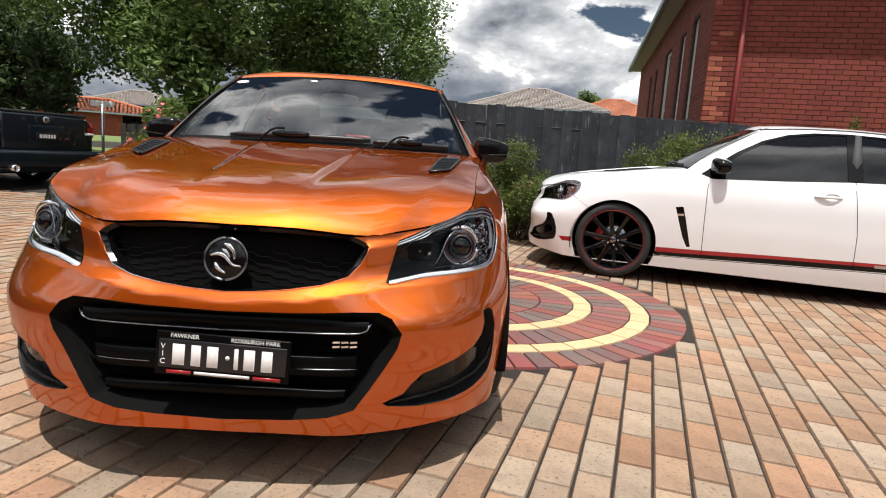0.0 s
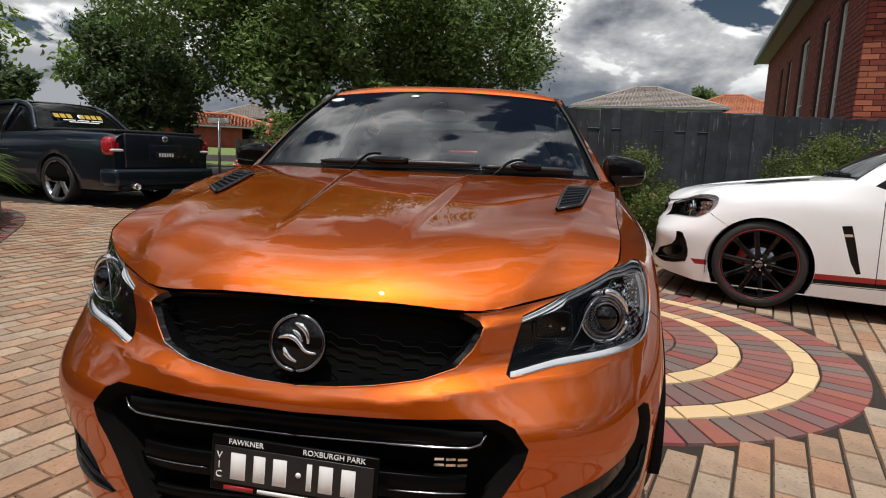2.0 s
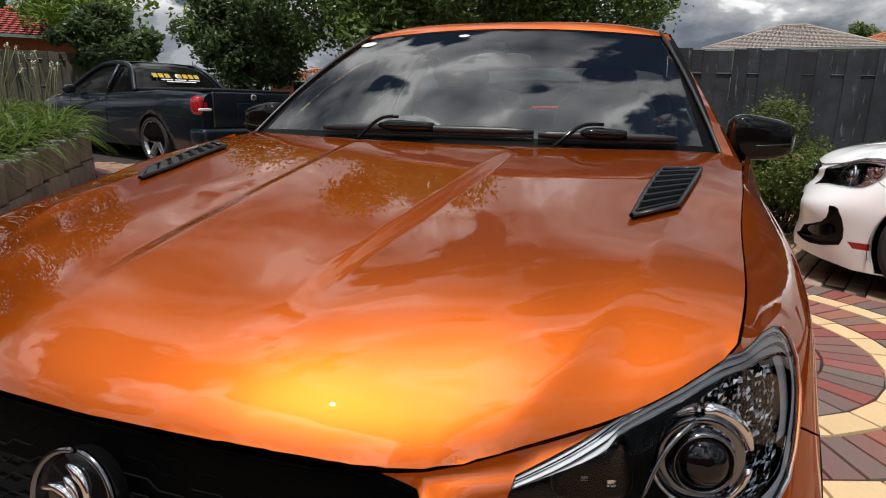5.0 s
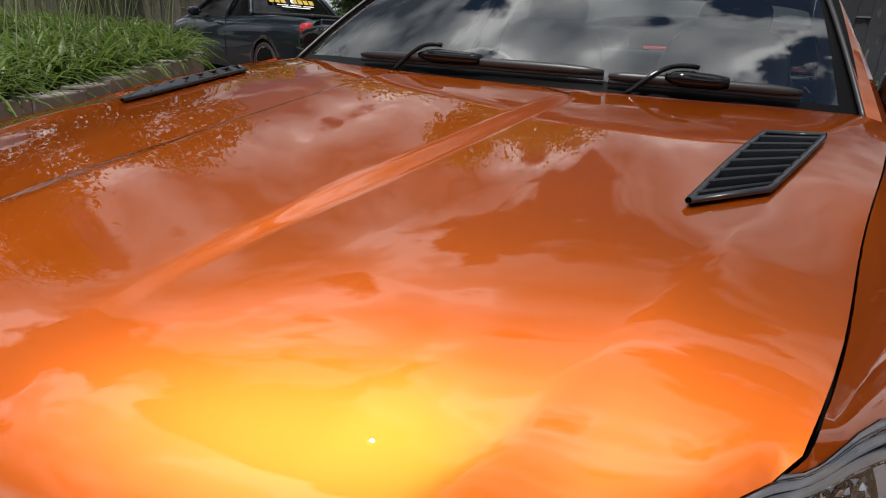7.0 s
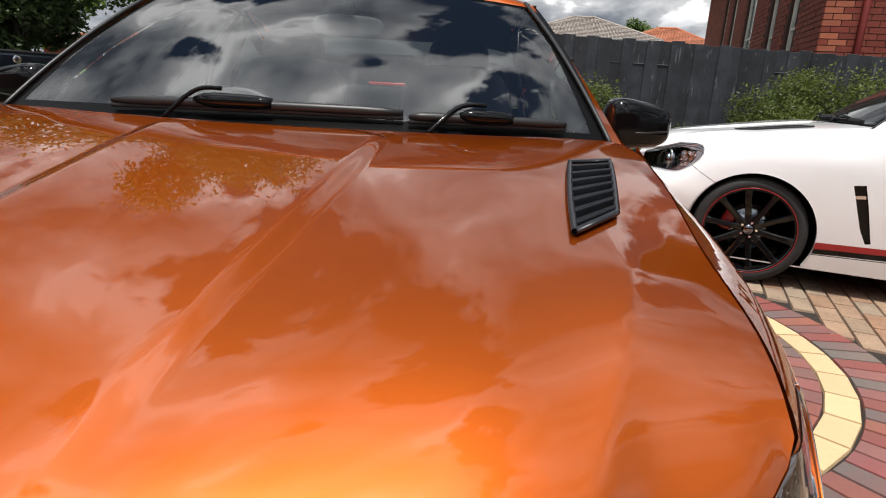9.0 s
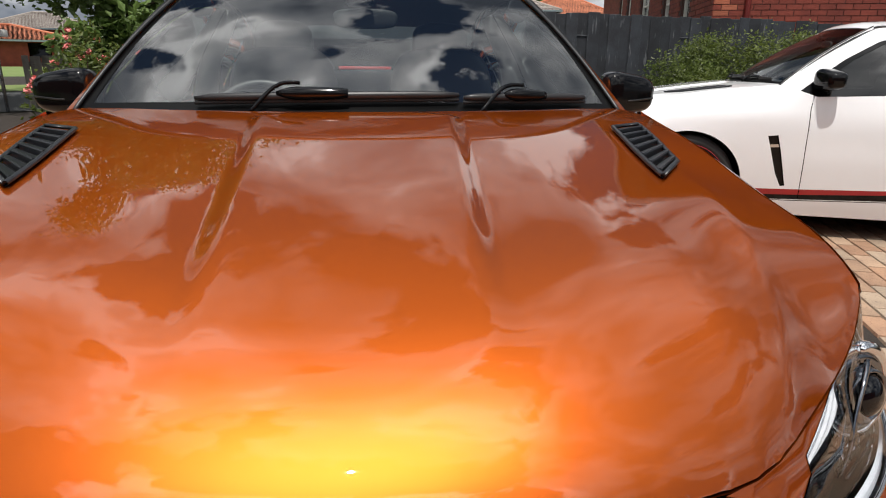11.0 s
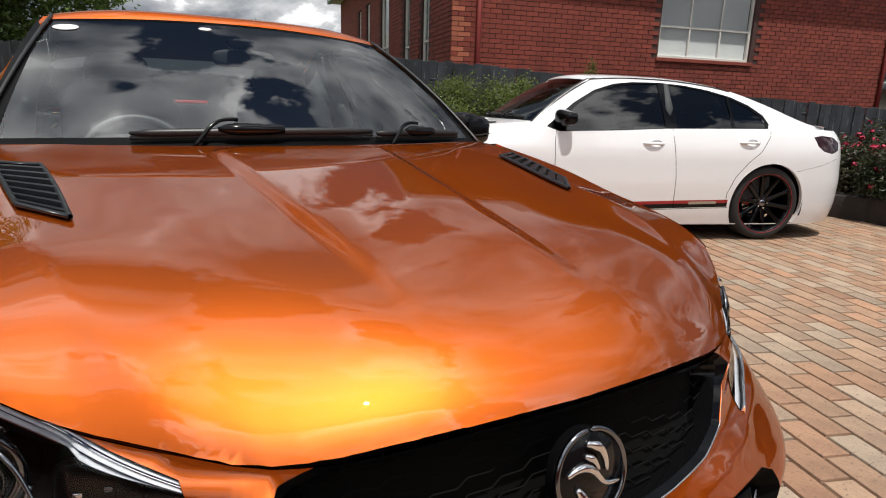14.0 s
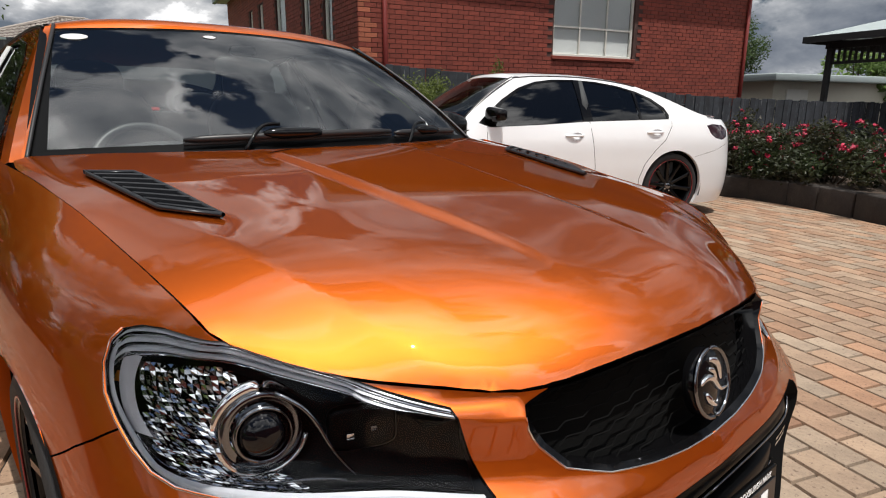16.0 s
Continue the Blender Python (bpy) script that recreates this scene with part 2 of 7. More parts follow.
M_PROJECTOR = material("projector_glass", (0.002, 0.002, 0.003), 0.03, spec=0.5)
M_SILVER = material("silvered_plastic", (0.82, 0.84, 0.88), 0.20, 0.3, vary=0.15, scale=60, coat=1.0, bump=0.12, bump_scale=45)
M_UNDER = material("underbody_black", (0.002, 0.002, 0.002), 0.9, vary=0.3, spec=0.15)
M_TRIM = material("interior_dark_trim", (0.034, 0.037, 0.040), 0.7, vary=0.2, scale=20, bump=0.1, bump_scale=300)
M_SEAT = material("seat_leather", (0.016, 0.016, 0.018), 0.5, vary=0.2, scale=15, bump=0.1, bump_scale=200)
M_RED = material("red_paint", (0.34, 0.008, 0.014), 0.3, coat=0.6, vary=0.1)
M_BRAKE = material("brake_light_lens", (0.85, 0.03, 0.04), 0.3, vary=0.1)
M_REDLENS = material("red_lens", (0.40, 0.008, 0.015), 0.12, coat=1.0, vary=0.2, scale=30)
M_CLEARLENS = material("clear_lens_ribs", (0.75, 0.75, 0.78), 0.15, coat=1.0, vary=0.2, scale=40)
M_PALE = material("pale_pillar_trim", (0.42, 0.43, 0.42), 0.7, vary=0.1, bump=0.05)
M_DRL = material("light_guide", (0.60, 0.62, 0.66), 0.15, vary=0.08, scale=40, coat=1.0)
M_AMBER = material("amber_lens", (0.6, 0.2, 0.02), 0.2, vary=0.2)
M_PLATEBLACK = material("plate_black", (0.010, 0.010, 0.012), 0.35, vary=0.2)
M_PLATEWHITE = material("plate_white", (0.80, 0.80, 0.80), 0.4, vary=0.05)
M_GOLD = material("sign_gold", (0.55, 0.38, 0.05), 0.4, vary=0.1)
M_SCREEN = glass_material("windscreen_glass", (0.78, 0.85, 0.83), 2.15)
M_TINT = glass_material("tinted_glass", (0.04, 0.043, 0.047), 1.62)
M_LENS = glass_material("lamp_lens", (0.96, 0.97, 0.98), 1.35)
M_PANE = glass_material("window_pane", (0.85, 0.88, 0.88), 1.5)
M_PAVER = material("clay_paver", (0.345, 0.228, 0.145), 0.85, second=(0.25, 0.163, 0.105), scale=5, fine=0.32, fine_scale=60, bump=0.5, bump_scale=70,
                   random_by="object", random_amount=0.16, hue=0.012)
M_PAVERS = material("clay_pavers", (0.345, 0.228, 0.145), 0.85, second=(0.25, 0.163, 0.105), scale=5, fine=0.32, fine_scale=60, bump=0.5, bump_scale=70,
                    random_by="island", random_amount=0.16, hue=0.012)
M_BROWNPAVER = material("brown_paver", (0.27, 0.105, 0.08), 0.8, second=(0.15, 0.115, 0.105), scale=4, fine=0.2, fine_scale=50, bump=0.4, bump_scale=60,
                        random_by="object", random_amount=0.28, hue=0.03)
M_YELLOWPAVER = material("yellow_paver", (0.58, 0.42, 0.235), 0.8, vary=0.10, scale=5, fine=0.1, fine_scale=60, bump=0.3, bump_scale=60,
                         random_by="object", random_amount=0.07)
M_JOINT = material("joint_sand", (0.024, 0.017, 0.013), 0.95, vary=0.35, scale=3, fine=0.3, fine_scale=90, bump=0.6, bump_scale=90)
M_GRASS = material("lawn", (0.10, 0.17, 0.035), 0.9, second=(0.16, 0.19, 0.06), scale=1.5, fine=0.35, fine_scale=60, bump=0.9, bump_scale=80)
M_ASPHALT = material("asphalt", (0.075, 0.075, 0.078), 0.9, vary=0.15, scale=1.5, fine=0.3, fine_scale=150, bump=0.5, bump_scale=180)
M_SOIL = material("garden_soil", (0.06, 0.042, 0.03), 0.95, vary=0.3, scale=6, bump=1.0, bump_scale=30)
M_STONE = material("wall_stone", (0.13, 0.115, 0.105), 0.85, second=(0.22, 0.19, 0.165), scale=4, fine=0.25, fine_scale=40, bump=0.8, bump_scale=20,
                   random_by="object", random_amount=0.2)
M_FENCE = material("charcoal_paling", (0.036, 0.041, 0.050), 0.85, second=(0.020, 0.022, 0.027), scale=4, fine=0.25, fine_scale=40, bump=0.5, bump_scale=40,
                   random_by="object", random_amount=0.25)
M_FENCEGREY = material("weathered_paling", (0.19, 0.17, 0.145), 0.9, second=(0.12, 0.105, 0.09), scale=3, fine=0.2, fine_scale=30, bump=0.5, bump_scale=40,
                       random_by="object", random_amount=0.2)
M_BRICK = material("red_brick", (0.255, 0.054, 0.034), 0.88, second=(0.19, 0.040, 0.027), scale=3, fine=0.2, fine_scale=50, bump=0.5, bump_scale=60,
                   random_by="object", random_amount=0.13)
M_BRICKS = material("red_bricks", (0.255, 0.054, 0.034), 0.88, second=(0.19, 0.040, 0.027), scale=3, fine=0.2, fine_scale=50, bump=0.5, bump_scale=60,
                    random_by="island", random_amount=0.13)
M_QUOIN = material("orange_brick", (0.38, 0.115, 0.062), 0.85, vary=0.2, scale=6, bump=0.5, bump_scale=60, random_by="object", random_amount=0.25)
M_MORTAR = material("brick_mortar", (0.075, 0.038, 0.032), 0.95, vary=0.2, scale=6, bump=0.4)
M_WINFRAME = material("cream_window_frame", (0.72, 0.70, 0.64), 0.5, vary=0.06, scale=6)
M_BLIND = material("pale_blind", (0.80, 0.81, 0.81), 0.8, vary=0.06, scale=3)
M_DARKRED = material("painted_pipe", (0.20, 0.025, 0.02), 0.5, vary=0.12, scale=8)
M_GUTTER = material("grey_gutter", (0.24, 0.29, 0.31), 0.5, vary=0.1, scale=4)
M_TILEGREY = material("grey_roof_tile", (0.33, 0.29, 0.26), 0.85, vary=0.2, scale=4, random_by="island", random_amount=0.18, bump=0.3)
M_TILERED = material("terracotta_tile", (0.48, 0.17, 0.09), 0.85, vary=0.2, scale=3, random_by="island", random_amount=0.2, bump=0.3)
M_CREAM = material("cream_wall", (0.62, 0.58, 0.48), 0.85, vary=0.08, scale=3)
# darker copy of the wall stone: the rose wall's shade is in its colour
M_STONESHADE = material("shaded_wall_stone", (0.022, 0.018, 0.016), 0.85, second=(0.04, 0.032, 0.027), scale=4, fine=0.25, fine_scale=40, bump=0.8, bump_scale=20,
                       random_by="object", random_amount=0.2)
M_BARK = material("bark", (0.10, 0.075, 0.055), 0.9, vary=0.3, scale=12, bump=0.9, bump_scale=30)
M_STEM = material("green_stem", (0.16, 0.19, 0.08), 0.7, vary=0.2)
M_LEAF_TREE = leaf_material("plane_tree_leaf", (0.12, 0.19, 0.045), (0.20, 0.28, 0.095), 0.36)
M_LEAF_PALE = leaf_material("silver_green_leaf", (0.09, 0.13, 0.05), (0.06, 0.10, 0.033))
M_LEAF_LIGHT = leaf_material("light_green_leaf", (0.17, 0.24, 0.03), (0.11, 0.18, 0.03))
M_LEAF_BUSH = leaf_material("bush_leaf", (0.13, 0.165, 0.036), (0.075, 0.11, 0.025))
M_LEAF_ROSE = leaf_material("rose_leaf", (0.036, 0.058, 0.020), (0.045, 0.026, 0.018))
M_LEAF_STRAP = leaf_material("strap_leaf", (0.12, 0.175, 0.035), (0.05, 0.095, 0.018))
M_ROSE = material("rose_petal", (0.42, 0.014, 0.055), 0.6, random_by="island", random_amount=0.3)
M_ROSEPINK = material("pink_rose_petal", (0.75, 0.22, 0.20), 0.6, random_by="island", random_amount=0.25)
M_BUD = material("white_flower", (0.62, 0.61, 0.48), 0.6, random_by="island", random_amount=0.15)
M_DARKWOOD = material("dark_stained_timber", (0.030, 0.028, 0.028), 0.7, vary=0.2, scale=6, bump=0.3)
M_METALROOF = material("pale_metal_roof", (0.42, 0.48, 0.48), 0.45, 0.2, vary=0.08, scale=3)
M_SIGN = material("white_sign", (0.78, 0.78, 0.76), 0.5, vary=0.06)


def clay_mix(m, stops, amount):
    """Shifts a paver's colour by piece, as a batch of mixed firings does."""
    nt = m.node_tree
    b = nt.nodes["Principled BSDF"]
    src = b.inputs["Base Color"].links[0].from_socket
    info, ramp, mix = nt.nodes.new("ShaderNodeObjectInfo"), nt.nodes.new("ShaderNodeValToRGB"), nt.nodes.new("ShaderNodeMix")
    el = ramp.color_ramp.elements
    el[0].position, el[0].color = 0.0, (*stops[0], 1)
    el[1].position, el[1].color = 1.0, (*stops[-1], 1)
    for k, c in enumerate(stops[1:-1], 1):
        el.new(k / (len(stops) - 1)).color = (*c, 1)
    ramp.color_ramp.interpolation = "CONSTANT" if len(stops) > 5 else "LINEAR"
    mix.data_type = "RGBA"
    mix.inputs["Factor"].default_value = amount
    links(nt, info.outputs["Random"], ramp.inputs[0])
    links(nt, src, mix.inputs["A"])
    links(nt, ramp.outputs[0], mix.inputs["B"])
    links(nt, mix.outputs["Result"], b.inputs["Base Color"])


clay_mix(M_BROWNPAVER, [(.24, .055, .045), (.11, .095, .085), (.28, .085, .05), (.15, .075, .065), (.09, .085, .08), (.21, .05, .05), (.17, .10, .075)], 0.62)


def pitted(m, dark, scale, stretch=1.0, lo=0.60, hi=0.68):
    """Small dark pits and specks in a fired face."""
    nt = m.node_tree
    b = nt.nodes["Principled BSDF"]
    src = b.inputs["Base Color"].links[0].from_socket
    n, mr, mix = (nt.nodes.new("ShaderNode" + k) for k in ("TexNoise", "MapRange", "Mix"))
    n.inputs["Scale"].default_value, n.inputs["Detail"].default_value, n.inputs["Roughness"].default_value = scale, 3, 0.6
    mr.inputs["From Min"].default_value, mr.inputs["From Max"].default_value = lo, hi
    mr.inputs["To Max"].default_value = 0.75
    mix.data_type = "RGBA"
    mix.inputs["B"].default_value = (*dark, 1)
    geo = nt.nodes.new("ShaderNodeNewGeometry")
    mp = nt.nodes.new("ShaderNodeMapping")
    mp.inputs["Scale"].default_value = (1, 1, stretch)
    links(nt, geo.outputs["Position"], mp.inputs[0])
    links(nt, mp.outputs[0], n.inputs["Vector"])
    links(nt, n.outputs[0], mr.inputs["Value"])
    links(nt, mr.outputs[0], mix.inputs["Factor"])
    links(nt, src, mix.inputs["A"])
    links(nt, mix.outputs["Result"], b.inputs["Base Color"])


for clay in (M_PAVER, M_PAVERS):
    pitted(clay, (.10, .06, .045), 55)
pitted(M_FENCE, (.16, .165, .175), 16, 0.16, 0.62, 0.70)
import collections


# ---- mesh helpers ----
def mesh_data(name, verts, faces, mat, smooth=True, normals=None):
    me = bpy.data.meshes.new(name)
    me.from_pydata([tuple(map(float, v)) for v in verts], [], [list(map(int, f)) for f in faces])
    if mat:
        me.materials.append(mat)
    me.polygons.foreach_set("use_smooth", [smooth] * len(me.polygons))
    me.update()
    if normals is not None:
        me.normals_split_custom_set_from_vertices([tuple(map(float, n)) for n in normals])
    return me


def add(name, geo, mat, parent=None, label="", smooth=True, normals=None, at=None):
    """geo: verts, faces. One mesh object, under parent if given."""
    ob = new(name, mesh_data(name, geo[0], geo[1], mat, smooth, normals))
    if parent:
        ob.parent = parent
    if at is not None:
        ob.matrix_basis = at
    return tagged(ob, label)


def thing(name, label, category, group="", kind="", at=None):
    ob = new(name)
    ob.empty_display_size = 0.2
    if at is not None:
        ob.matrix_basis = at
    return tagged(ob, label, category, group, kind)


def join(*geos):
    verts, faces, base = [], [], 0
    for v, f in geos:
        v = np.asarray(v, float).reshape(-1, 3)
        verts.append(v)
        faces += [[i + base for i in q] for q in f]
        base += len(v)
    return np.concatenate(verts), faces


def moved(geo, m):
    v = np.asarray(geo[0], float).reshape(-1, 3)
    a = np.array(m)
    return v @ a[:3, :3].T + a[:3, 3], geo[1]


def mirrored(geo):
    return np.asarray(geo[0], float) * (-1, 1, 1), [list(reversed(f)) for f in geo[1]]


def grid_faces(nu, nv, closed=False):
    out = []
    for i in range(nu if closed else nu - 1):
        for j in range(nv - 1):
            k = (i + 1) % nu
            out.append([i * nv + j, k * nv + j, k * nv + j + 1, i * nv + j + 1])
    return out


def box(x0, y0, z0, x1, y1, z1, bevel=0.0, seg=2):
    bm = bmesh.new()
    bmesh.ops.create_cube(bm, size=1)
    for v in bm.verts:
        v.co = Vector((x0 + (v.co.x + 0.5) * (x1 - x0), y0 + (v.co.y + 0.5) * (y1 - y0), z0 + (v.co.z + 0.5) * (z1 - z0)))
    if bevel:
        bmesh.ops.bevel(bm, geom=bm.edges[:], offset=bevel, segments=seg, affect="EDGES", profile=0.6)
    return from_bm(bm)


def from_bm(bm):
    bm.verts.index_update()
    geo = np.array([v.co[:] for v in bm.verts]), [[v.index for v in f.verts] for f in bm.faces]
    bm.free()
    return geo


def tube(points, radius, n=8, cap=True, flat=1.0):
    """A tube along points; radius one number or one for each point; flat squashes it along z."""
    p = np.asarray(points, float)
    r = np.broadcast_to(np.asarray(radius, float), (len(p),))
    t = np.gradient(p, axis=0)
    t /= np.linalg.norm(t, axis=1)[:, None] + 1e-9
    verts = []
    ref = np.array((0.0, 0.0, 1.0))
    if abs(t[0] @ ref) > 0.9:
        ref = np.array((1.0, 0.0, 0.0))
    for i in range(len(p)):
        a = np.cross(t[i], ref)
        a /= np.linalg.norm(a) + 1e-9
        b = np.cross(a, t[i])
        for k in range(n):
            w = 2 * math.pi * k / n
            verts.append(p[i] + r[i] * (math.cos(w) * a + flat * math.sin(w) * b))
    faces = []
    for i in range(len(p) - 1):
        for k in range(n):
            j = (k + 1) % n
            faces.append([i * n + k, i * n + j, (i + 1) * n + j, (i + 1) * n + k])
    if cap:
        faces += [list(range(n))[::-1], [(len(p) - 1) * n + k for k in range(n)]]
    return np.array(verts), faces


def lathe(profile, n=32, axis="x"):
    """profile: (radius, along the axis)."""
    verts = []
    for k in range(n):
        c, s = math.cos(2 * math.pi * k / n), math.sin(2 * math.pi * k / n)
        for r, h in profile:
            verts.append({"x": (h, r * c, r * s), "y": (r * c, h, r * s), "z": (r * c, r * s, h)}[axis])
    f = grid_faces(n, len(profile), True)
    return np.array(verts), (f if axis == "y" else [q[::-1] for q in f])


def rounded(cx, cy, cz, sx, sy, sz, power=3.0, nu=24, nv=14):
    """A pillow-like block (superellipsoid)."""
    verts, e = [], 2.0 / power

    def sp(v):
        return math.copysign(abs(v) ** e, v)

    for i in range(nu):
        a = 2 * math.pi * i / nu
        for j in range(nv):
            b = -math.pi / 2 + math.pi * j / (nv - 1)
            verts.append((cx + sx * sp(math.cos(b)) * sp(math.cos(a)), cy + sy * sp(math.cos(b)) * sp(math.sin(a)), cz + sz * sp(math.sin(b))))
    return np.array(verts), grid_faces(nu, nv, True)


def basis(knots, t):
    """Natural cubic spline weights of each knot at t."""
    x = np.asarray(knots, float)
    n = len(x)
    h = np.diff(x)
    A, B = np.eye(n), np.zeros((n, n))
    for i in range(1, n - 1):
        A[i, i - 1], A[i, i], A[i, i + 1] = h[i - 1], 2 * (h[i - 1] + h[i]), h[i]
        B[i, i - 1], B[i, i], B[i, i + 1] = 6 / h[i - 1], -6 / h[i - 1] - 6 / h[i], 6 / h[i]
    S = np.linalg.solve(A, B)
    t = np.atleast_1d(np.asarray(t, float))
    k = np.clip(np.searchsorted(x, t) - 1, 0, n - 2)
    hh = h[k]
    a, b = (x[k + 1] - t) / hh, (t - x[k]) / hh
    E = np.eye(n)
    return (a[:, None] * E[k] + b[:, None] * E[k + 1]
            + ((a ** 3 - a) * hh ** 2 / 6)[:, None] * S[k] + ((b ** 3 - b) * hh ** 2 / 6)[:, None] * S[k + 1])


def smooth_step(a, b, v):
    t = np.clip((np.asarray(v, float) - a) / (b - a), 0, 1)
    return t * t * (3 - 2 * t)


def spline_line(points, n):
    """n points on a smooth curve through the given ones."""
    p = np.asarray(points, float)
    k = np.concatenate([[0], np.cumsum(np.linalg.norm(np.diff(p, axis=0), axis=1))])
    return basis(k, np.linspace(0, k[-1], n)) @ p


def in_poly(pts, poly):
    """Which of the points lie in the polygon."""
    p, q = np.asarray(pts, float), np.asarray(poly, float)
    x, y = p[:, 0], p[:, 1]
    inside = np.zeros(len(p), bool)
    for (ax, ay), (bx, by) in zip(q, np.roll(q, -1, 0)):
        if ay != by:
            inside ^= ((ay > y) != (by > y)) & (x < (bx - ax) * (y - ay) / (by - ay) + ax)
    return inside


def cut_sheet(us, vs, polys):
    """A flat grid cut along the outlines of the polygons: points and faces."""
    bm = bmesh.new()
    vv = [[bm.verts.new((u, v, 0)) for v in vs] for u in us]
    for i in range(len(us) - 1):
        for j in range(len(vs) - 1):
            bm.faces.new((vv[i][j], vv[i + 1][j], vv[i + 1][j + 1], vv[i][j + 1]))
    for poly in polys:
        q = np.asarray(poly, float)
        lo, hi = q.min(0) - 0.002, q.max(0) + 0.002
        near = []
        for f in bm.faces:
            xs, ys = [v.co.x for v in f.verts], [v.co.y for v in f.verts]
            if max(xs) > lo[0] and min(xs) < hi[0] and max(ys) > lo[1] and min(ys) < hi[1]:
                near.append(f)
        near = set(near)
        for a, b in zip(q, np.roll(q, -1, 0)):
            d = b - a
            if np.linalg.norm(d) < 1e-6:
                continue
            l, h = np.minimum(a, b) - 1e-4, np.maximum(a, b) + 1e-4
            hit = []
            for f in near:
                if not f.is_valid:
                    continue
                xs, ys = [v.co.x for v in f.verts], [v.co.y for v in f.verts]
                if max(xs) > l[0] and min(xs) < h[0] and max(ys) > l[1] and min(ys) < h[1]:
                    s = [(v.co.x - a[0]) * d[1] - (v.co.y - a[1]) * d[0] for v in f.verts]
                    if max(s) > 0 > min(s):
                        hit.append(f)
            if hit:
                geom = set(hit)
                for f in hit:
                    geom.update(f.edges, f.verts)
                res = bmesh.ops.bisect_plane(bm, geom=list(geom), dist=2e-5, plane_co=(a[0], a[1], 0), plane_no=(d[1], -d[0], 0))
                near = {f for f in near if f.is_valid} | {f for f in res["geom"] if isinstance(f, bmesh.types.BMFace)}
    pts, faces = from_bm(bm)
    return pts[:, :2], faces


def centres(pts, faces):
    """Middle of every face."""
    out = np.zeros((len(faces), pts.shape[1]))
    by_len = collections.defaultdict(list)
    for i, f in enumerate(faces):
        by_len[len(f)].append(i)
    for ids in by_len.values():
        out[ids] = pts[np.array([faces[i] for i in ids])].mean(1)
    return out


def pick(pts, faces, keep):
    """The faces for which keep(centres) holds, with their own points."""
    c = centres(pts, faces)
    k = np.nonzero(keep(c))[0]
    used, out = {}, []
    for i in k:
        out.append([used.setdefault(v, len(used)) for v in faces[i]])
    return pts[list(used)] if used else np.zeros((0, 2)), out


def text_geo(words, size, m):
    """Flat raised letters, as verts and faces."""
    c = bpy.data.curves.new("words", "FONT")
    c.body, c.size, c.extrude, c.align_x, c.align_y, c.resolution_u = words, size, 0.0006, "CENTER", "CENTER", 3
    ob = bpy.data.objects.new("words", c)
    me = bpy.data.meshes.new_from_object(ob)
    v = np.array([p.co[:] for p in me.vertices])
    f = [list(p.vertices) for p in me.polygons]
    bpy.data.objects.remove(ob)
    bpy.data.curves.remove(c)
    bpy.data.meshes.remove(me)
    return moved((v, f), m)


# ---- sedan body: surfaces ----
# belt surface that wraps round the car: columns run from the nose along the side to the tail, rows go up
COLS = np.array([0, .2, .4, .5, .62, .76, .88, 1.05, 1.35, 1.75, 2.15, 2.75, 3.4, 4.0, 4.4, 4.8, 5.1, 5.35, 5.75, 6.15])
ROWS = np.array([.16, .28, .42, .56, .66, .78, .88, .96, 1.04, 1.10])
NOSE_X = [[0, .2, .39, .49, .61, .745, .835, .885, .905, .91],
          [0, .2, .39, .49, .62, .76, .850, .900, .925, .93],
          [0, .2, .40, .50, .625, .77, .862, .912, .938, .943],
          [0, .2, .40, .50, .625, .775, .868, .916, .945, .95],
          [0, .2, .40, .50, .62, .765, .855, .905, .945, .952],
          [0, .2, .40, .50, .615, .75, .830, .885, .933, .948],
          [0, .2, .40, .495, .605, .735, .805, .855, .905, .930],
          [0, .2, .40, .49, .59, .69, .750, .800, .845, .885],
          [0, .2, .40, .47, .54, .60, .640, .680, .725, .815],
          [0, .2, .38, .44, .49, .53, .560, .590, .630, .740]]
NOSE_Y = [[.02, .022, .035, .075, .145, .27, .41, .57, .87, 1.26],
          [-.01, -.007, .010, .052, .125, .25, .40, .57, .88, 1.26],
          [-.008, -.004, .016, .050, .110, .235, .40, .57, .88, 1.26],
          [0, .004, .024, .050, .105, .24, .41, .57, .88, 1.26],
          [.03, .038, .088, .137, .205, .325, .455, .59, .88, 1.26],
          [.052, .062, .125, .186, .265, .39, .51, .63, .88, 1.26],
          [.10, .11, .175, .235, .315, .42, .54, .67, .88, 1.26],
          [.20, .21, .26, .31, .38, .48, .58, .70, .88, 1.26],
          [.30, .31, .36, .41, .47, .56, .66, .76, .90, 1.26],
          [.38, .39, .43, .47, .53, .61, .70, .80, .93, 1.26]]
SIDE = [.955, .978, .992, 1, 1, .998, .985, .965, .94, .915]
TAIL_IN = [.03, 0, -.01, -.01, 0, .01, .02, .04, .10, .16]
TAIL = [(.950, 1.66), (.952, 2.26), (.952, 2.9), (.955, 3.5), (.955, 3.9), (.925, 4.3), (.86, 4.58), (.72, 4.77), (.36, 4.87), (0, 4.9)]


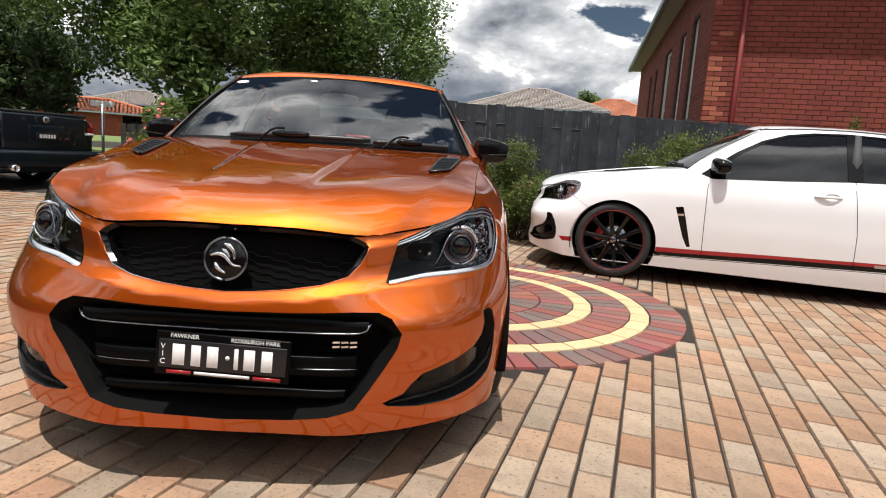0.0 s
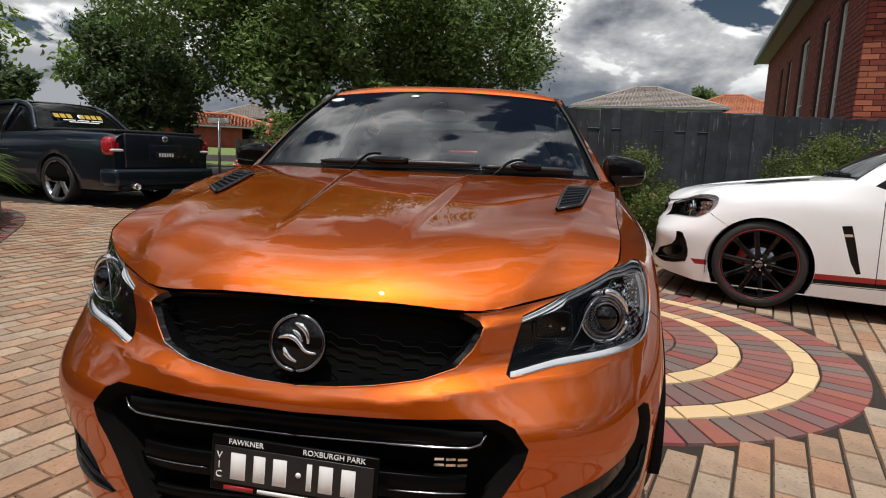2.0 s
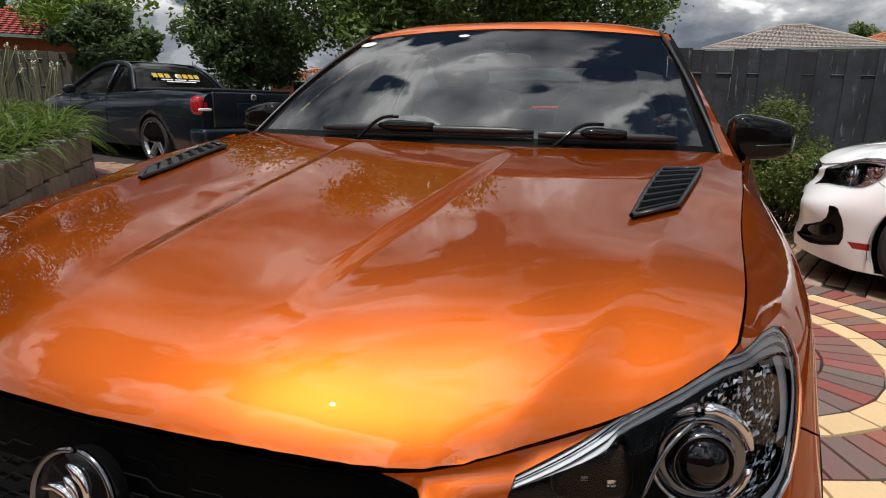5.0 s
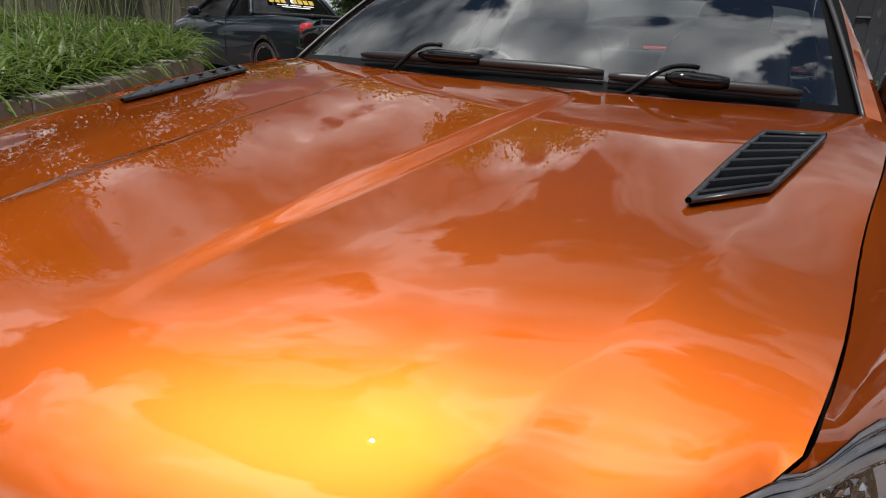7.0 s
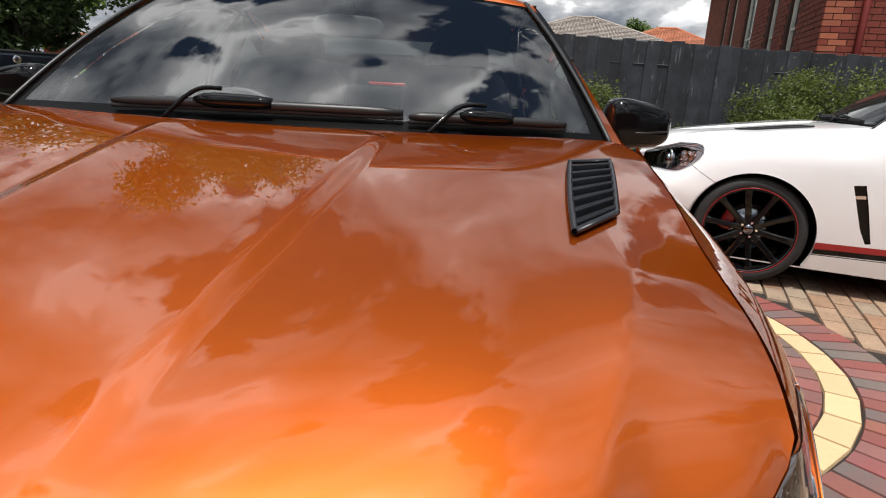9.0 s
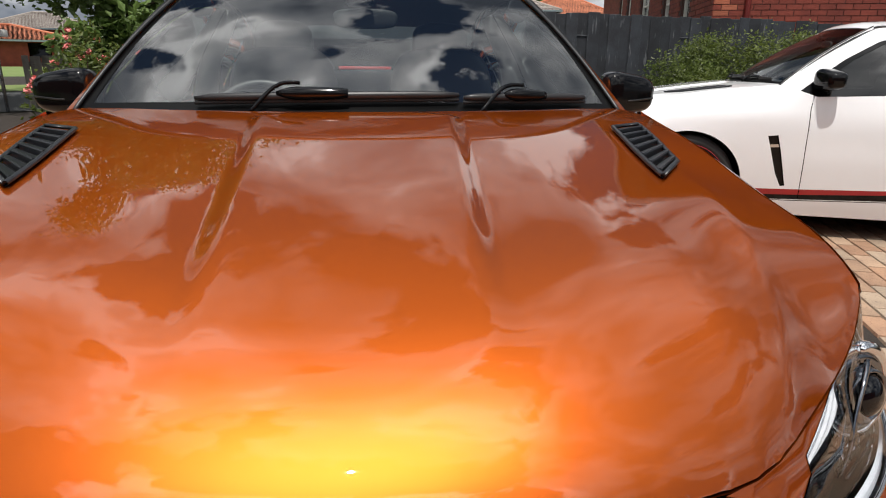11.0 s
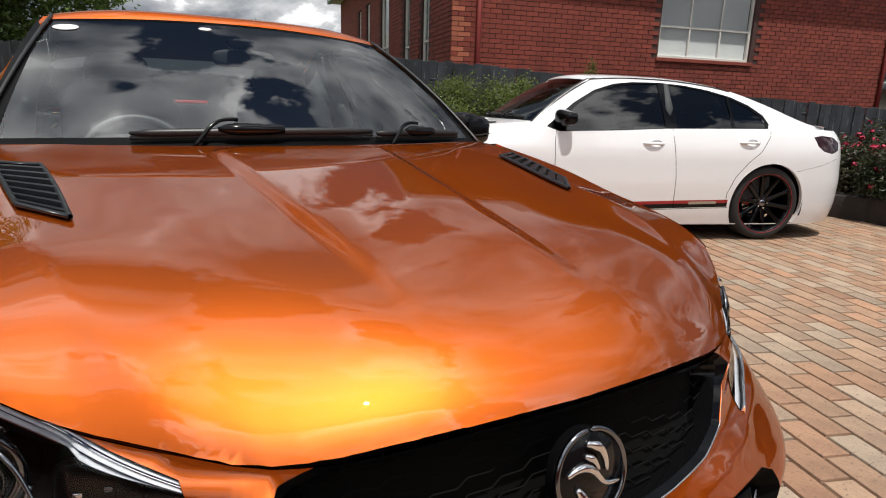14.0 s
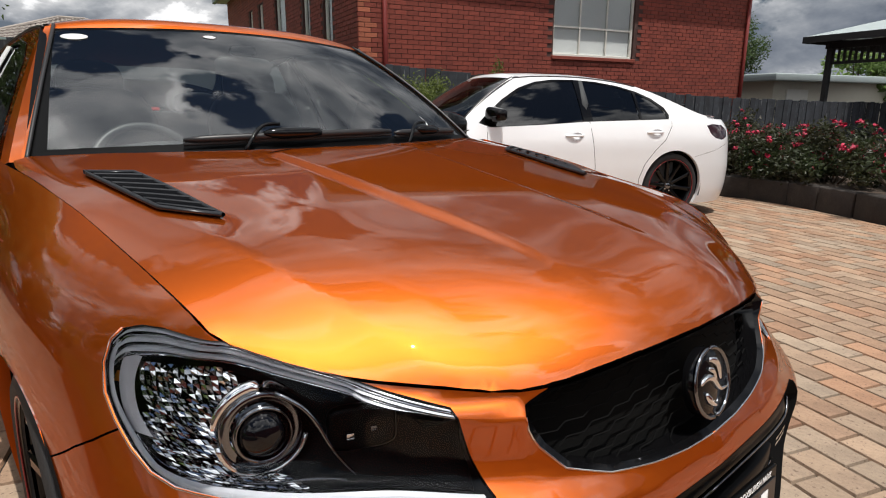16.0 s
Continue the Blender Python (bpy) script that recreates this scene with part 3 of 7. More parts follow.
def belt_tables():
    X, Y = np.zeros((10, 20)), np.zeros((10, 20))
    X[:, :10], Y[:, :10] = NOSE_X, NOSE_Y
    for r in range(10):
        for c, (x, y) in enumerate(TAIL):
            X[r, 10 + c] = x * SIDE[r]
            Y[r, 10 + c] = y - (TAIL_IN[r] if c >= 6 else TAIL_IN[r] * 0.4 if c == 5 else 0)
    # mirrored columns keep the ends smooth
    k = np.concatenate([[-.4, -.2], COLS, [6.55]])
    X = np.hstack([-X[:, 2:3], -X[:, 1:2], X, -X[:, 18:19]])
    Y = np.hstack([Y[:, 2:3], Y[:, 1:2], Y, Y[:, 18:19]])
    return k, X, Y


KU, TX, TY = belt_tables()


LEDGE_U, LEDGE_Z = [.39, .42, .50, .62], [.762, .764, .772, .80]
SHUT = {"y": [-1, 9], "d": [0, 0], "z": [1, 1]}


def belt_raw(u, z):
    bu, bz = basis(KU, u), basis(ROWS, z)
    x, y, z = np.einsum("pc,rc,pr->p", bu, TX, bz), np.einsum("pc,rc,pr->p", bu, TY, bz), np.asarray(z, float)
    u = np.asarray(u, float)
    # small ledge on the bumper between grille and headlamp, and the crease that runs out from the grille's lower corner
    ledge = smooth_step(.395, .41, u) * (1 - smooth_step(.60, .62, u))
    d = z - np.interp(u, LEDGE_U, LEDGE_Z)
    y = y - ledge * .016 * np.maximum(1 - np.where(d > 0, d / .020, -d / .06), 0)
    d = z - np.interp(u, [0, .2, .36, .5, .65, .8], [.596, .606, .632, .648, .655, .66])
    y = y - (.008 + .007 * smooth_step(.1, .34, u)) * (1 - smooth_step(.60, .9, u)) * np.maximum(1 - np.sqrt(d * d + .003 ** 2) / np.where(d > 0, .034, .075), 0) ** 1.2
    # draw the top of the fender in to the hood's edge
    k = np.clip((z - .82) / (np.interp(y, SHUT["y"], SHUT["z"]) - .82), 0, 1.15)
    return np.stack([x - np.interp(y, SHUT["y"], SHUT["d"]) * k * k, y, z], 1)


def belt(uz, off=0.0):
    """Places and normals of the belt surface at (u, z), pushed out by off."""
    uz = np.asarray(uz, float).reshape(-1, 2)
    u, z = uz[:, 0], uz[:, 1]
    p = belt_raw(u, z)
    e = 0.004
    du = belt_raw(u + e, z) - belt_raw(u - e, z)
    dz = belt_raw(u, z + e) - belt_raw(u, z - e)
    n = np.cross(du, dz)
    n /= np.linalg.norm(n, axis=1)[:, None] + 1e-12
    return p + n * off, n


UG = np.linspace(-.1, 6.15, 1251)


def u_front(x, z):
    p = belt_raw(UG[:240], np.full(240, z))
    return float(np.interp(x, p[:, 0], UG[:240]))


def u_side(y, z):
    p = belt_raw(UG[100:1060], np.full(960, z))
    return float(np.interp(y, p[:, 1], UG[100:1060]))


def front_poly(pts):
    return np.array([(u_front(x, z), z) for x, z in pts])


def side_poly(pts):
    return np.array([(u_side(y, z), z) for y, z in pts])


def dense(poly, step=0.012, closed=True):
    q = np.asarray(poly, float)
    out = []
    for a, b in zip(q, np.roll(q, -1, 0)) if closed else zip(q[:-1], q[1:]):
        n = max(1, int(np.linalg.norm(b - a) / step))
        out += [a + (b - a) * k / n for k in range(n)]
    return np.array(out if closed else out + [q[-1]])


# hood heights: rows along the car, columns out from the middle
HX = np.array([0, .2, .4, .5, .6, .7, .8, .9])
HY = np.array([.05, .15, .3, .45, .6, .8, 1.0, 1.25, 1.5])
HZ = np.array([[.812, .798, .742, .708, .672, .638, .606, .586],
               [.868, .860, .812, .779, .747, .724, .703, .683],
               [.915, .914, .894, .876, .852, .840, .829, .81],
               [.948, .947, .939, .930, .921, .915, .909, .89],
               [.974, .973, .968, .962, .957, .952, .947, .93],
               [1.004, 1.003, .999, .994, .988, .981, .974, .96],
               [1.033, 1.032, 1.029, 1.025, 1.020, 1.013, 1.005, .99],
               [1.064, 1.063, 1.060, 1.056, 1.052, 1.046, 1.038, 1.024],
               [1.093, 1.092, 1.089, 1.085, 1.080, 1.072, 1.063, 1.05]])
HK = np.concatenate([[-.4, -.2], HX])
HT = np.hstack([HZ[:, 2:3], HZ[:, 1:2], HZ])


def hood_z(x, y):
    x, y = np.abs(np.asarray(x, float)), np.asarray(y, float)
    z = np.einsum("pc,rc,pr->p", basis(HK, x), HT, basis(HY, y))
    # raised centre with two soft steps that fade towards the nose
    edge = 0.172 + 0.076 * (y - 0.27) / 0.95
    rise = 0.0105 * smooth_step(0.16, 0.62, y) * (1 - 0.85 * smooth_step(1.235, 1.29, y + 0.5 * np.maximum(x - 0.17, 0)))
    z = z + rise * (1 - smooth_step(-0.021, 0.021, x - edge))
    # the nose rolls over to the grille
    s = np.maximum(y - np.interp(x, [p[0] for p in EDGE_NOSE], [p[1] for p in EDGE_NOSE]), 0)
    z = z + 0.016 * (1 - np.exp(-s / 0.022)) * (1 - smooth_step(0.08, 0.55, s)) * (1 - 0.6 * smooth_step(0.42, 0.60, x))
    # shoulder crease that runs from the vent to the grille's corner
    line = np.interp(y, [.1, .18, .31, .5, .65, .9], [.445, .475, .54, .60, .635, .66])
    d = x - line
    w = 1 - smooth_step(0.62, 0.98, y)
    near = d + 0.28
    z = z + w * (0.06 * (np.sqrt(near * near + 0.01) + near) / 2 - 0.012 * smooth_step(-0.3, 0.0, d) - 0.22 * (np.sqrt(d * d + 0.008 ** 2) + d) / 2)
    return z


def hood(xy, off=0.0):
    xy = np.asarray(xy, float).reshape(-1, 2)
    x, y = xy[:, 0], xy[:, 1]
    e = 0.003
    zx = (hood_z(x + e, y) - hood_z(x - e, y)) / (2 * e)
    zy = (hood_z(x, y + e) - hood_z(x, y - e)) / (2 * e)
    n = np.stack([-zx, -zy, np.ones_like(zx)], 1)
    n /= np.linalg.norm(n, axis=1)[:, None]
    return np.stack([x, y, hood_z(x, y)], 1) + n * off, n


# outline of half the hood, from the middle of its nose to the middle of its rear edge
EDGE_NOSE = [(0, .058), (.1, .061), (.2, .071), (.3, .092), (.37, .112), (.418, .133), (.5, .190), (.56, .238), (.62, .287), (.68, .344), (.722, .392)]
EDGE_SIDE = [(.738, .42), (.752, .50), (.762, .6), (.772, .75), (.788, .92), (.806, 1.08), (.822, 1.25), (.833, 1.38), (.825, 1.47)]
EDGE_REAR = [(.79, 1.5), (.70, 1.455), (.55, 1.385), (.4, 1.335), (.2, 1.297), (0, 1.285)]
N_NOSE, N_SIDE = 21, 25
HOOD_EDGE = [tuple(q) for q in np.vstack([spline_line(EDGE_NOSE, N_NOSE), spline_line(EDGE_SIDE, N_SIDE), EDGE_REAR])]


def top_line():
    """Upper edge of the belt surface, as (u, z)."""
    out = []
    for x, y in HOOD_EDGE[:N_NOSE]:
        z = float(hood_z([x], [y])[0])
        out.append((u_front(x, z), z - 0.004))
    for x, y in HOOD_EDGE[N_NOSE:N_NOSE + N_SIDE]:
        z = float(hood_z([x], [y])[0])
        out.append((u_side(y, z), z + 0.001))
    for y, z in ((1.54, 1.052), (1.62, 1.02), (1.72, .985), (2.3, 1.005), (2.76, 1.03), (3.3, 1.042), (3.8, 1.052), (4.3, 1.062)):
        out.append((u_side(y, z), z))
    return out + [(4.9, 1.055), (5.2, 1.045), (6.15, 1.04)]


def ribbon(a, b, flip=False):
    """A strip between two lines of points."""
    a, b = np.asarray(a), np.asarray(b)
    n = len(a)
    f = [[i, i + 1, n + i + 1, n + i] for i in range(n - 1)]
    return np.vstack([a, b]), [q[::-1] for q in f] if flip else f


def ring_ribbon(poly, off0, off1, shrink=None):
    """A wall round a closed outline on the belt surface, from one depth to another; shrink pulls the second line in."""
    q = dense(poly)
    q2 = q if shrink is None else shrink(q)
    a, b = belt(q, off0)[0], belt(q2, off1)[0]
    a, b = np.vstack([a, a[:1]]), np.vstack([b, b[:1]])
    return ribbon(a, b)


GRILLE = [(-.08, .836), (0, .836), (.1, .835), (.2, .831), (.28, .822), (.335, .808), (.375, .790), (.402, .776), (.411, .764), (.404, .742), (.388, .712), (.355, .676),
          (.28, .652), (.18, .637), (.09, .628), (0, .624), (-.08, .628)]
INTAKE = [(-.08, .570), (0, .570), (.2, .574), (.38, .580), (.455, .578), (.495, .560), (.528, .516), (.517, .47), (.478, .40), (.437, .338), (.395, .278), (.32, .256),
          (.2, .242), (0, .235), (-.08, .237)]
FOG = [(.792, .550), (.812, .552), (.828, .54), (.845, .48), (.848, .41), (.845, .35), (.832, .30), (.77, .272), (.68, .258), (.58, .262), (.495, .278), (.478, .29),
       (.54, .312), (.568, .345), (.60, .372), (.70, .402), (.765, .432), (.793, .47), (.80, .51)]
LAMP_TOP = [(.497, .783), (.56, .806), (.62, .833), (.68, .857), (.722, .874)]


def lamp_poly():
    top = [(u_front(x, z), z) for x, z in LAMP_TOP] + [(u_side(y, z), z) for y, z in ((.445, .878), (.49, .882), (.53, .880), (.562, .870), (.574, .853))]
    back = [(u_side(y, z), z) for y, z in ((.572, .82), (.552, .78), (.52, .748), (.48, .716), (.44, .692), (.40, .680))]
    low = [(u_front(x, z), z) for x, z in ((.75, .673), (.70, .671), (.64, .670), (.58, .667), (.53, .660), (.478, .652), (.467, .660))]
    return np.array(top + back + low)


def fit_shut():
    """Work out how far the fender's top has to come in to meet the hood."""
    ys, ds, zs = [-1.0, .40], [0.0, 0.0], [.86, .86]
    for x, y in HOOD_EDGE[N_NOSE:N_NOSE + N_SIDE - 4]:
        z = float(hood_z([x], [y])[0])
        ys.append(y)
        ds.append(float(belt_raw(np.array([u_side(y, z)]), np.array([z]))[0, 0]) - x - .004)
        zs.append(z)
    SHUT.update(y=ys + [1.70, 9], d=ds + [0.0, 0.0], z=zs + [1.05, 1.05])


fit_shut()


# ---- sedan ----
AXLES, WHEEL_R = (0.92, 3.835), 0.342


def arch_poly(y0, r=0.388):
    pts = [(y0 + r * math.cos(a), 0.345 + r * math.sin(a)) for a in np.linspace(-0.5, math.pi + 0.5, 40)]
    return side_poly([(y, max(z, 0.10)) for y, z in pts])


def gap_poly(pts, w=0.0028):
    """A thin gap along a line of (u, z)."""
    p = dense(pts, 0.03, closed=False)
    t = np.gradient(p, axis=0)
    t /= np.linalg.norm(t, axis=1)[:, None]
    n = np.stack([-t[:, 1], t[:, 0]], 1) * w
    return np.vstack([p + n, (p - n)[::-1]])


SHEETS = {}


def body_sheets():
    """All panels of one half of the belt, and the hood, as flat cut sheets; worked out once."""
    if SHEETS:
        return SHEETS
    top = top_line()
    over = np.array([(-.2, top[0][1])] + top + [(6.4, 1.04), (6.4, 1.4), (-.2, 1.4)])
    P = {"grille": front_poly(GRILLE), "intake": front_poly(INTAKE), "fog": front_poly(FOG), "lamp": lamp_poly(),
         "arch_front": arch_poly(AXLES[0]), "arch_rear": arch_poly(AXLES[1])}
    P["tail"] = np.array([(4.80, .985), (4.92, 1.0), (5.12, .985), (5.2, .93), (5.17, .86), (5.05, .83), (4.92, .85), (4.84, .90)])
    P["fender_vent"] = side_poly([(1.44, .715), (1.505, .722), (1.54, .60), (1.59, .40), (1.60, .368), (1.57, .362), (1.525, .45), (1.47, .62)])
    for key, yc, zc in (("cup_front", 2.645, .898), ("cup_rear", 3.605, .921)):
        P[key] = side_poly([(yc + .062 * math.cos(a), zc + .030 * math.sin(a)) for a in np.linspace(0, 2 * math.pi, 25)[:-1]])
    P["stripe_red"] = side_poly([(1.31, .335), (1.70, .345), (2.3, .365), (2.9, .382), (3.42, .392), (3.42, .362), (2.9, .352), (2.3, .335), (1.7, .305), (1.305, .292)])
    P["stripe_black"] = side_poly([(1.305, .292), (1.7, .305), (2.3, .335), (2.9, .352), (3.42, .362), (3.42, .322), (2.9, .31), (2.3, .29), (1.7, .27), (1.30, .258)])
    P["stripe_nose"] = side_poly([(.40, .335), (.555, .345), (.553, .30), (.44, .295)])
    sill = side_poly([(1.28, .252), (1.7, .262), (2.3, .282), (2.9, .302), (3.45, .315)])
    gaps = {"seam": gap_poly(side_poly([(.505, .740), (.545, .715), (.588, .691), (.65, .655), (.70, .630)]), .0016),
            "door_a": gap_poly(side_poly([(1.70, 1.03), (1.685, .9), (1.69, .6), (1.70, .27)])),
            "door_b": gap_poly(side_poly([(2.80, 1.06), (2.82, .9), (2.86, .6), (2.87, .31)])),
            "door_c": gap_poly(side_poly([(3.80, 1.07), (3.79, .98), (3.70, .84), (3.58, .74), (3.46, .60), (3.40, .45), (3.40, .33)])),
            "sill": gap_poly(sill),
            "boot": gap_poly(np.array([(5.22, 1.06), (5.24, .95), (5.28, .86), (5.5, .80), (6.15, .79)])),
            "rear_bumper": gap_poly(np.array([(4.60, .66), (4.9, .72), (5.2, .80), (5.28, .86)]), .0014)}
    us = np.concatenate([np.linspace(0, 1.1, 100), np.linspace(1.1, 2.2, 46)[1:], np.linspace(2.2, 4.8, 60)[1:], np.linspace(4.8, 6.15, 36)[1:]])
    vs = np.linspace(.15, 1.09, 68)
    ledge = np.array(list(zip(LEDGE_U, LEDGE_Z)) + [(.62, .90), (.39, .90)])
    crease = np.array([(.2, .606), (.36, .632), (.5, .648), (.65, .655), (.8, .66), (.8, .69), (.65, .685), (.5, .678), (.36, .66), (.2, .632)])
    under = np.array([(-.2, 0), (-.2, .190), (.45, .190), (.65, .182), (.80, .168), (.95, .145), (.95, 0)])
    pts, faces = cut_sheet(us, vs, [over, under] + list(P.values()) + list(gaps.values()) + [ledge, crease])
    c = centres(pts, faces)
    gone = in_poly(c, over) | in_poly(c, under) | in_poly(c, P["arch_front"]) | in_poly(c, P["arch_rear"])
    for g in gaps.values():
        gone |= in_poly(c, g)
    left = ~gone
    groups = {}
    for k in ("grille", "intake", "fog", "lamp", "tail", "fender_vent", "cup_front", "cup_rear", "stripe_red", "stripe_black", "stripe_nose"):
        groups[k] = left & in_poly(c, P[k])
        left = left & ~groups[k]
    xyz = belt_raw(c[:, 0], c[:, 1])
    y, z = xyz[:, 1], c[:, 1]
    nose = (c[:, 0] < u_side(.60, .6)) | ((y < 0.9) & (z < .70))
    sill_z = np.interp(c[:, 0], sill[:, 0], sill[:, 1])
    da = np.interp(z, [.27, .6, .9, 1.03], [1.70, 1.69, 1.685, 1.70])
    db = np.interp(z, [.31, .6, .9, 1.06], [2.87, 2.86, 2.82, 2.80])
    dc = np.interp(z, [.33, .45, .60, .74, .84, .98, 1.07], [3.40, 3.40, 3.46, 3.58, 3.70, 3.79, 3.80])
    skirt = (z < sill_z) & (y > 1.2) & (y < 3.5)
    rear = c[:, 0] > 4.5
    boot = rear & (z > np.interp(c[:, 0], [5.22, 5.24, 5.28, 5.5, 6.15], [1.06, .95, .86, .80, .79])) & (c[:, 0] > 5.2)
    bump = rear & ~boot & (z < np.interp(c[:, 0], [4.60, 4.9, 5.2, 5.28, 5.5, 6.15], [.66, .72, .80, .86, .80, .79]))
    for k, m in (("front_bumper", nose), ("side_skirt", skirt), ("boot_lid", boot), ("rear_bumper", bump), ("fender", y < da), ("front_door", y < db), ("rear_door", y < dc),
                 ("rear_quarter", y > 0)):
        groups[k] = left & m
        left = left & ~groups[k]
    SHEETS["belt"] = {k: pick(pts, faces, lambda cc, m=m: m) for k, m in groups.items()}
    SHEETS["polys"] = P
    # hood
    edge = [(x, y) for x, y in HOOD_EDGE]
    inner = []
    for x, y in edge:
        inner.append((x, y + (0.002 if y < .40 else 0)))
    outline = np.array([(-.05, inner[0][1])] + inner + [(-.05, inner[-1][1])])
    hp, hf = cut_sheet(np.concatenate([np.linspace(0, .18, 13), np.linspace(.18, .28, 17)[1:], np.linspace(.28, .86, 47)[1:]]), np.concatenate([np.linspace(.04, .2, 33), np.linspace(.2, 1.52, 84)[1:]]), [outline])
    SHEETS["hood"] = pick(hp, hf, lambda cc: in_poly(cc, outline))
    SHEETS["hood_outline"] = np.array(edge)
    return SHEETS


def side_glass_x(y, z):
    y, z = np.asarray(y, float), np.asarray(z, float)
    return .893 - .272 * (np.maximum(z - .95, 0) / .50) ** 1.0 + .012 * np.sin(np.clip((z - .95) / .5, 0, 1) * math.pi) - .05 * smooth_step(3.2, 4.4, y)


RAIL = [(2.07, 1.450), (2.3, 1.468), (2.6, 1.472), (2.9, 1.462), (3.2, 1.432), (3.42, 1.396), (3.7, 1.316), (4.0, 1.206), (4.25, 1.112), (4.45, 1.058)]


def rail_z(y):
    k = np.array(RAIL)
    return basis(k[:, 0], y) @ k[:, 1]


def screen(a, t, off=0.0):
    """The windscreen: a across, t from its foot to its top."""
    a, t = np.asarray(a, float), np.asarray(t, float)

    def at(a, t):
        half = .722 + (.575 - .722) * t
        base_y, top_y = 1.335 + .155 * a * a, 2.005 + .06 * a * a
        base_z, top_z = 1.082 - .012 * a * a, 1.472 - .026 * a * a
        bow = 4 * t * (1 - t)
        return np.stack([half * a, base_y + (top_y - base_y) * t - .012 * bow, base_z + (top_z - base_z) * t + .02 * bow], -1)

    e = 0.01
    n = np.cross(at(a + e, t) - at(a - e, t), at(a, t + e) - at(a, t - e))
    n /= np.linalg.norm(n, axis=-1)[..., None]
    return at(a, t) + n * off, n


def patch(fn, us, vs, off=0.0, flip=False):
    U, V = np.meshgrid(us, vs, indexing="ij")
    p, n = fn(U.ravel(), V.ravel(), off)
    f = grid_faces(len(us), len(vs))
    return (p, [q[::-1] for q in f] if flip else f), n * (-1 if flip else 1)


def wheel(name, parent, m, style, label):
    """One wheel: tyre, rim, spokes; its outer face looks to +x."""
    w = new(name)
    w.parent = parent
    w.matrix_basis = m
    tagged(w, label)
    tyre = [(.27, -.10), (.282, -.115), (.31, -.122), (.335, -.112), (.348, -.09), (.352, -.05), (.352, .05), (.348, .09), (.335, .112), (.31, .122), (.284, .116), (.27, .104)]
    grow = Matrix.Diagonal((1, 1.115, 1.115, 1))
    add("tyre", lathe(tyre, 56), M_RUBBER, w)
    dark = style == "dark"
    rim = [(.246, .110), (.252, .116), (.256, .112), (.248, .100), (.236, .085), (.225, .03), (.222, -.09), (.245, -.11)]
    add("rim", moved(lathe(rim, 56), grow), M_GLOSS if dark else M_ALLOY, w)
    if dark:
        add("rim_stripe", tube([(.1165, .283 * math.cos(a), .283 * math.sin(a)) for a in np.linspace(0, 2 * math.pi, 73)], .0026, 6, False), M_RED, w, "thin red ring on the rim")
    spokes = []
    n = 10 if dark else 5
    for k in range(n):
        wd = .020 if dark else .052
        prof = [(.035, .064, wd * 1.1), (.09, .070, wd * .9), (.16, .084, wd * .85), (.22, .098, wd * .95), (.245, .100, wd * 1.15)]
        v, f = [], []
        for r, x, h in prof:
            v += [(x, -h, r), (x + .006, -h * .55, r), (x + .006, h * .55, r), (x, h, r), (x - .03, h, r), (x - .03, -h, r)]
        for i in range(len(prof) - 1):
            for j in range(6):
                f.append([i * 6 + j, i * 6 + (j + 1) % 6, i * 6 + 6 + (j + 1) % 6, i * 6 + 6 + j])
        f = [q[::-1] for q in f]
        spokes.append(moved((v, f), grow @ pose(0, 0, 0, (360 / n) * k + 9, 0, 0)))
    for g in spokes:
        add("spoke", g, M_GLOSS if dark else M_ALLOY, w, smooth=False)
    hub = [(0.0, .078), (.028, .078), (.033, .073), (.034, .066), (.062, .062), (.070, .05), (.070, .0)]
    add("hub_cap", lathe(hub, 28), M_DARKCHROME if dark else M_ALLOY, w)
    for k in range(5):
        a = 2 * math.pi * k / 5
        add("wheel_nut", moved(lathe([(0, .078), (.008, .078), (.0095, .072), (.0095, .055)], 6), pose(0, .049 * math.cos(a), .049 * math.sin(a))), M_CHROME, w, smooth=False)
    add("brake_disc", lathe([(0, .0), (.165, .0), (.168, -.01), (.165, -.022)], 40), M_DARKCHROME, w)
    add("brake_caliper", moved(box(-.03, -.07, .10, .035, .07, .178, .012), pose(0, 0, 0, 70, 0, 0)), M_RED if dark else M_SATIN, w)
    return w


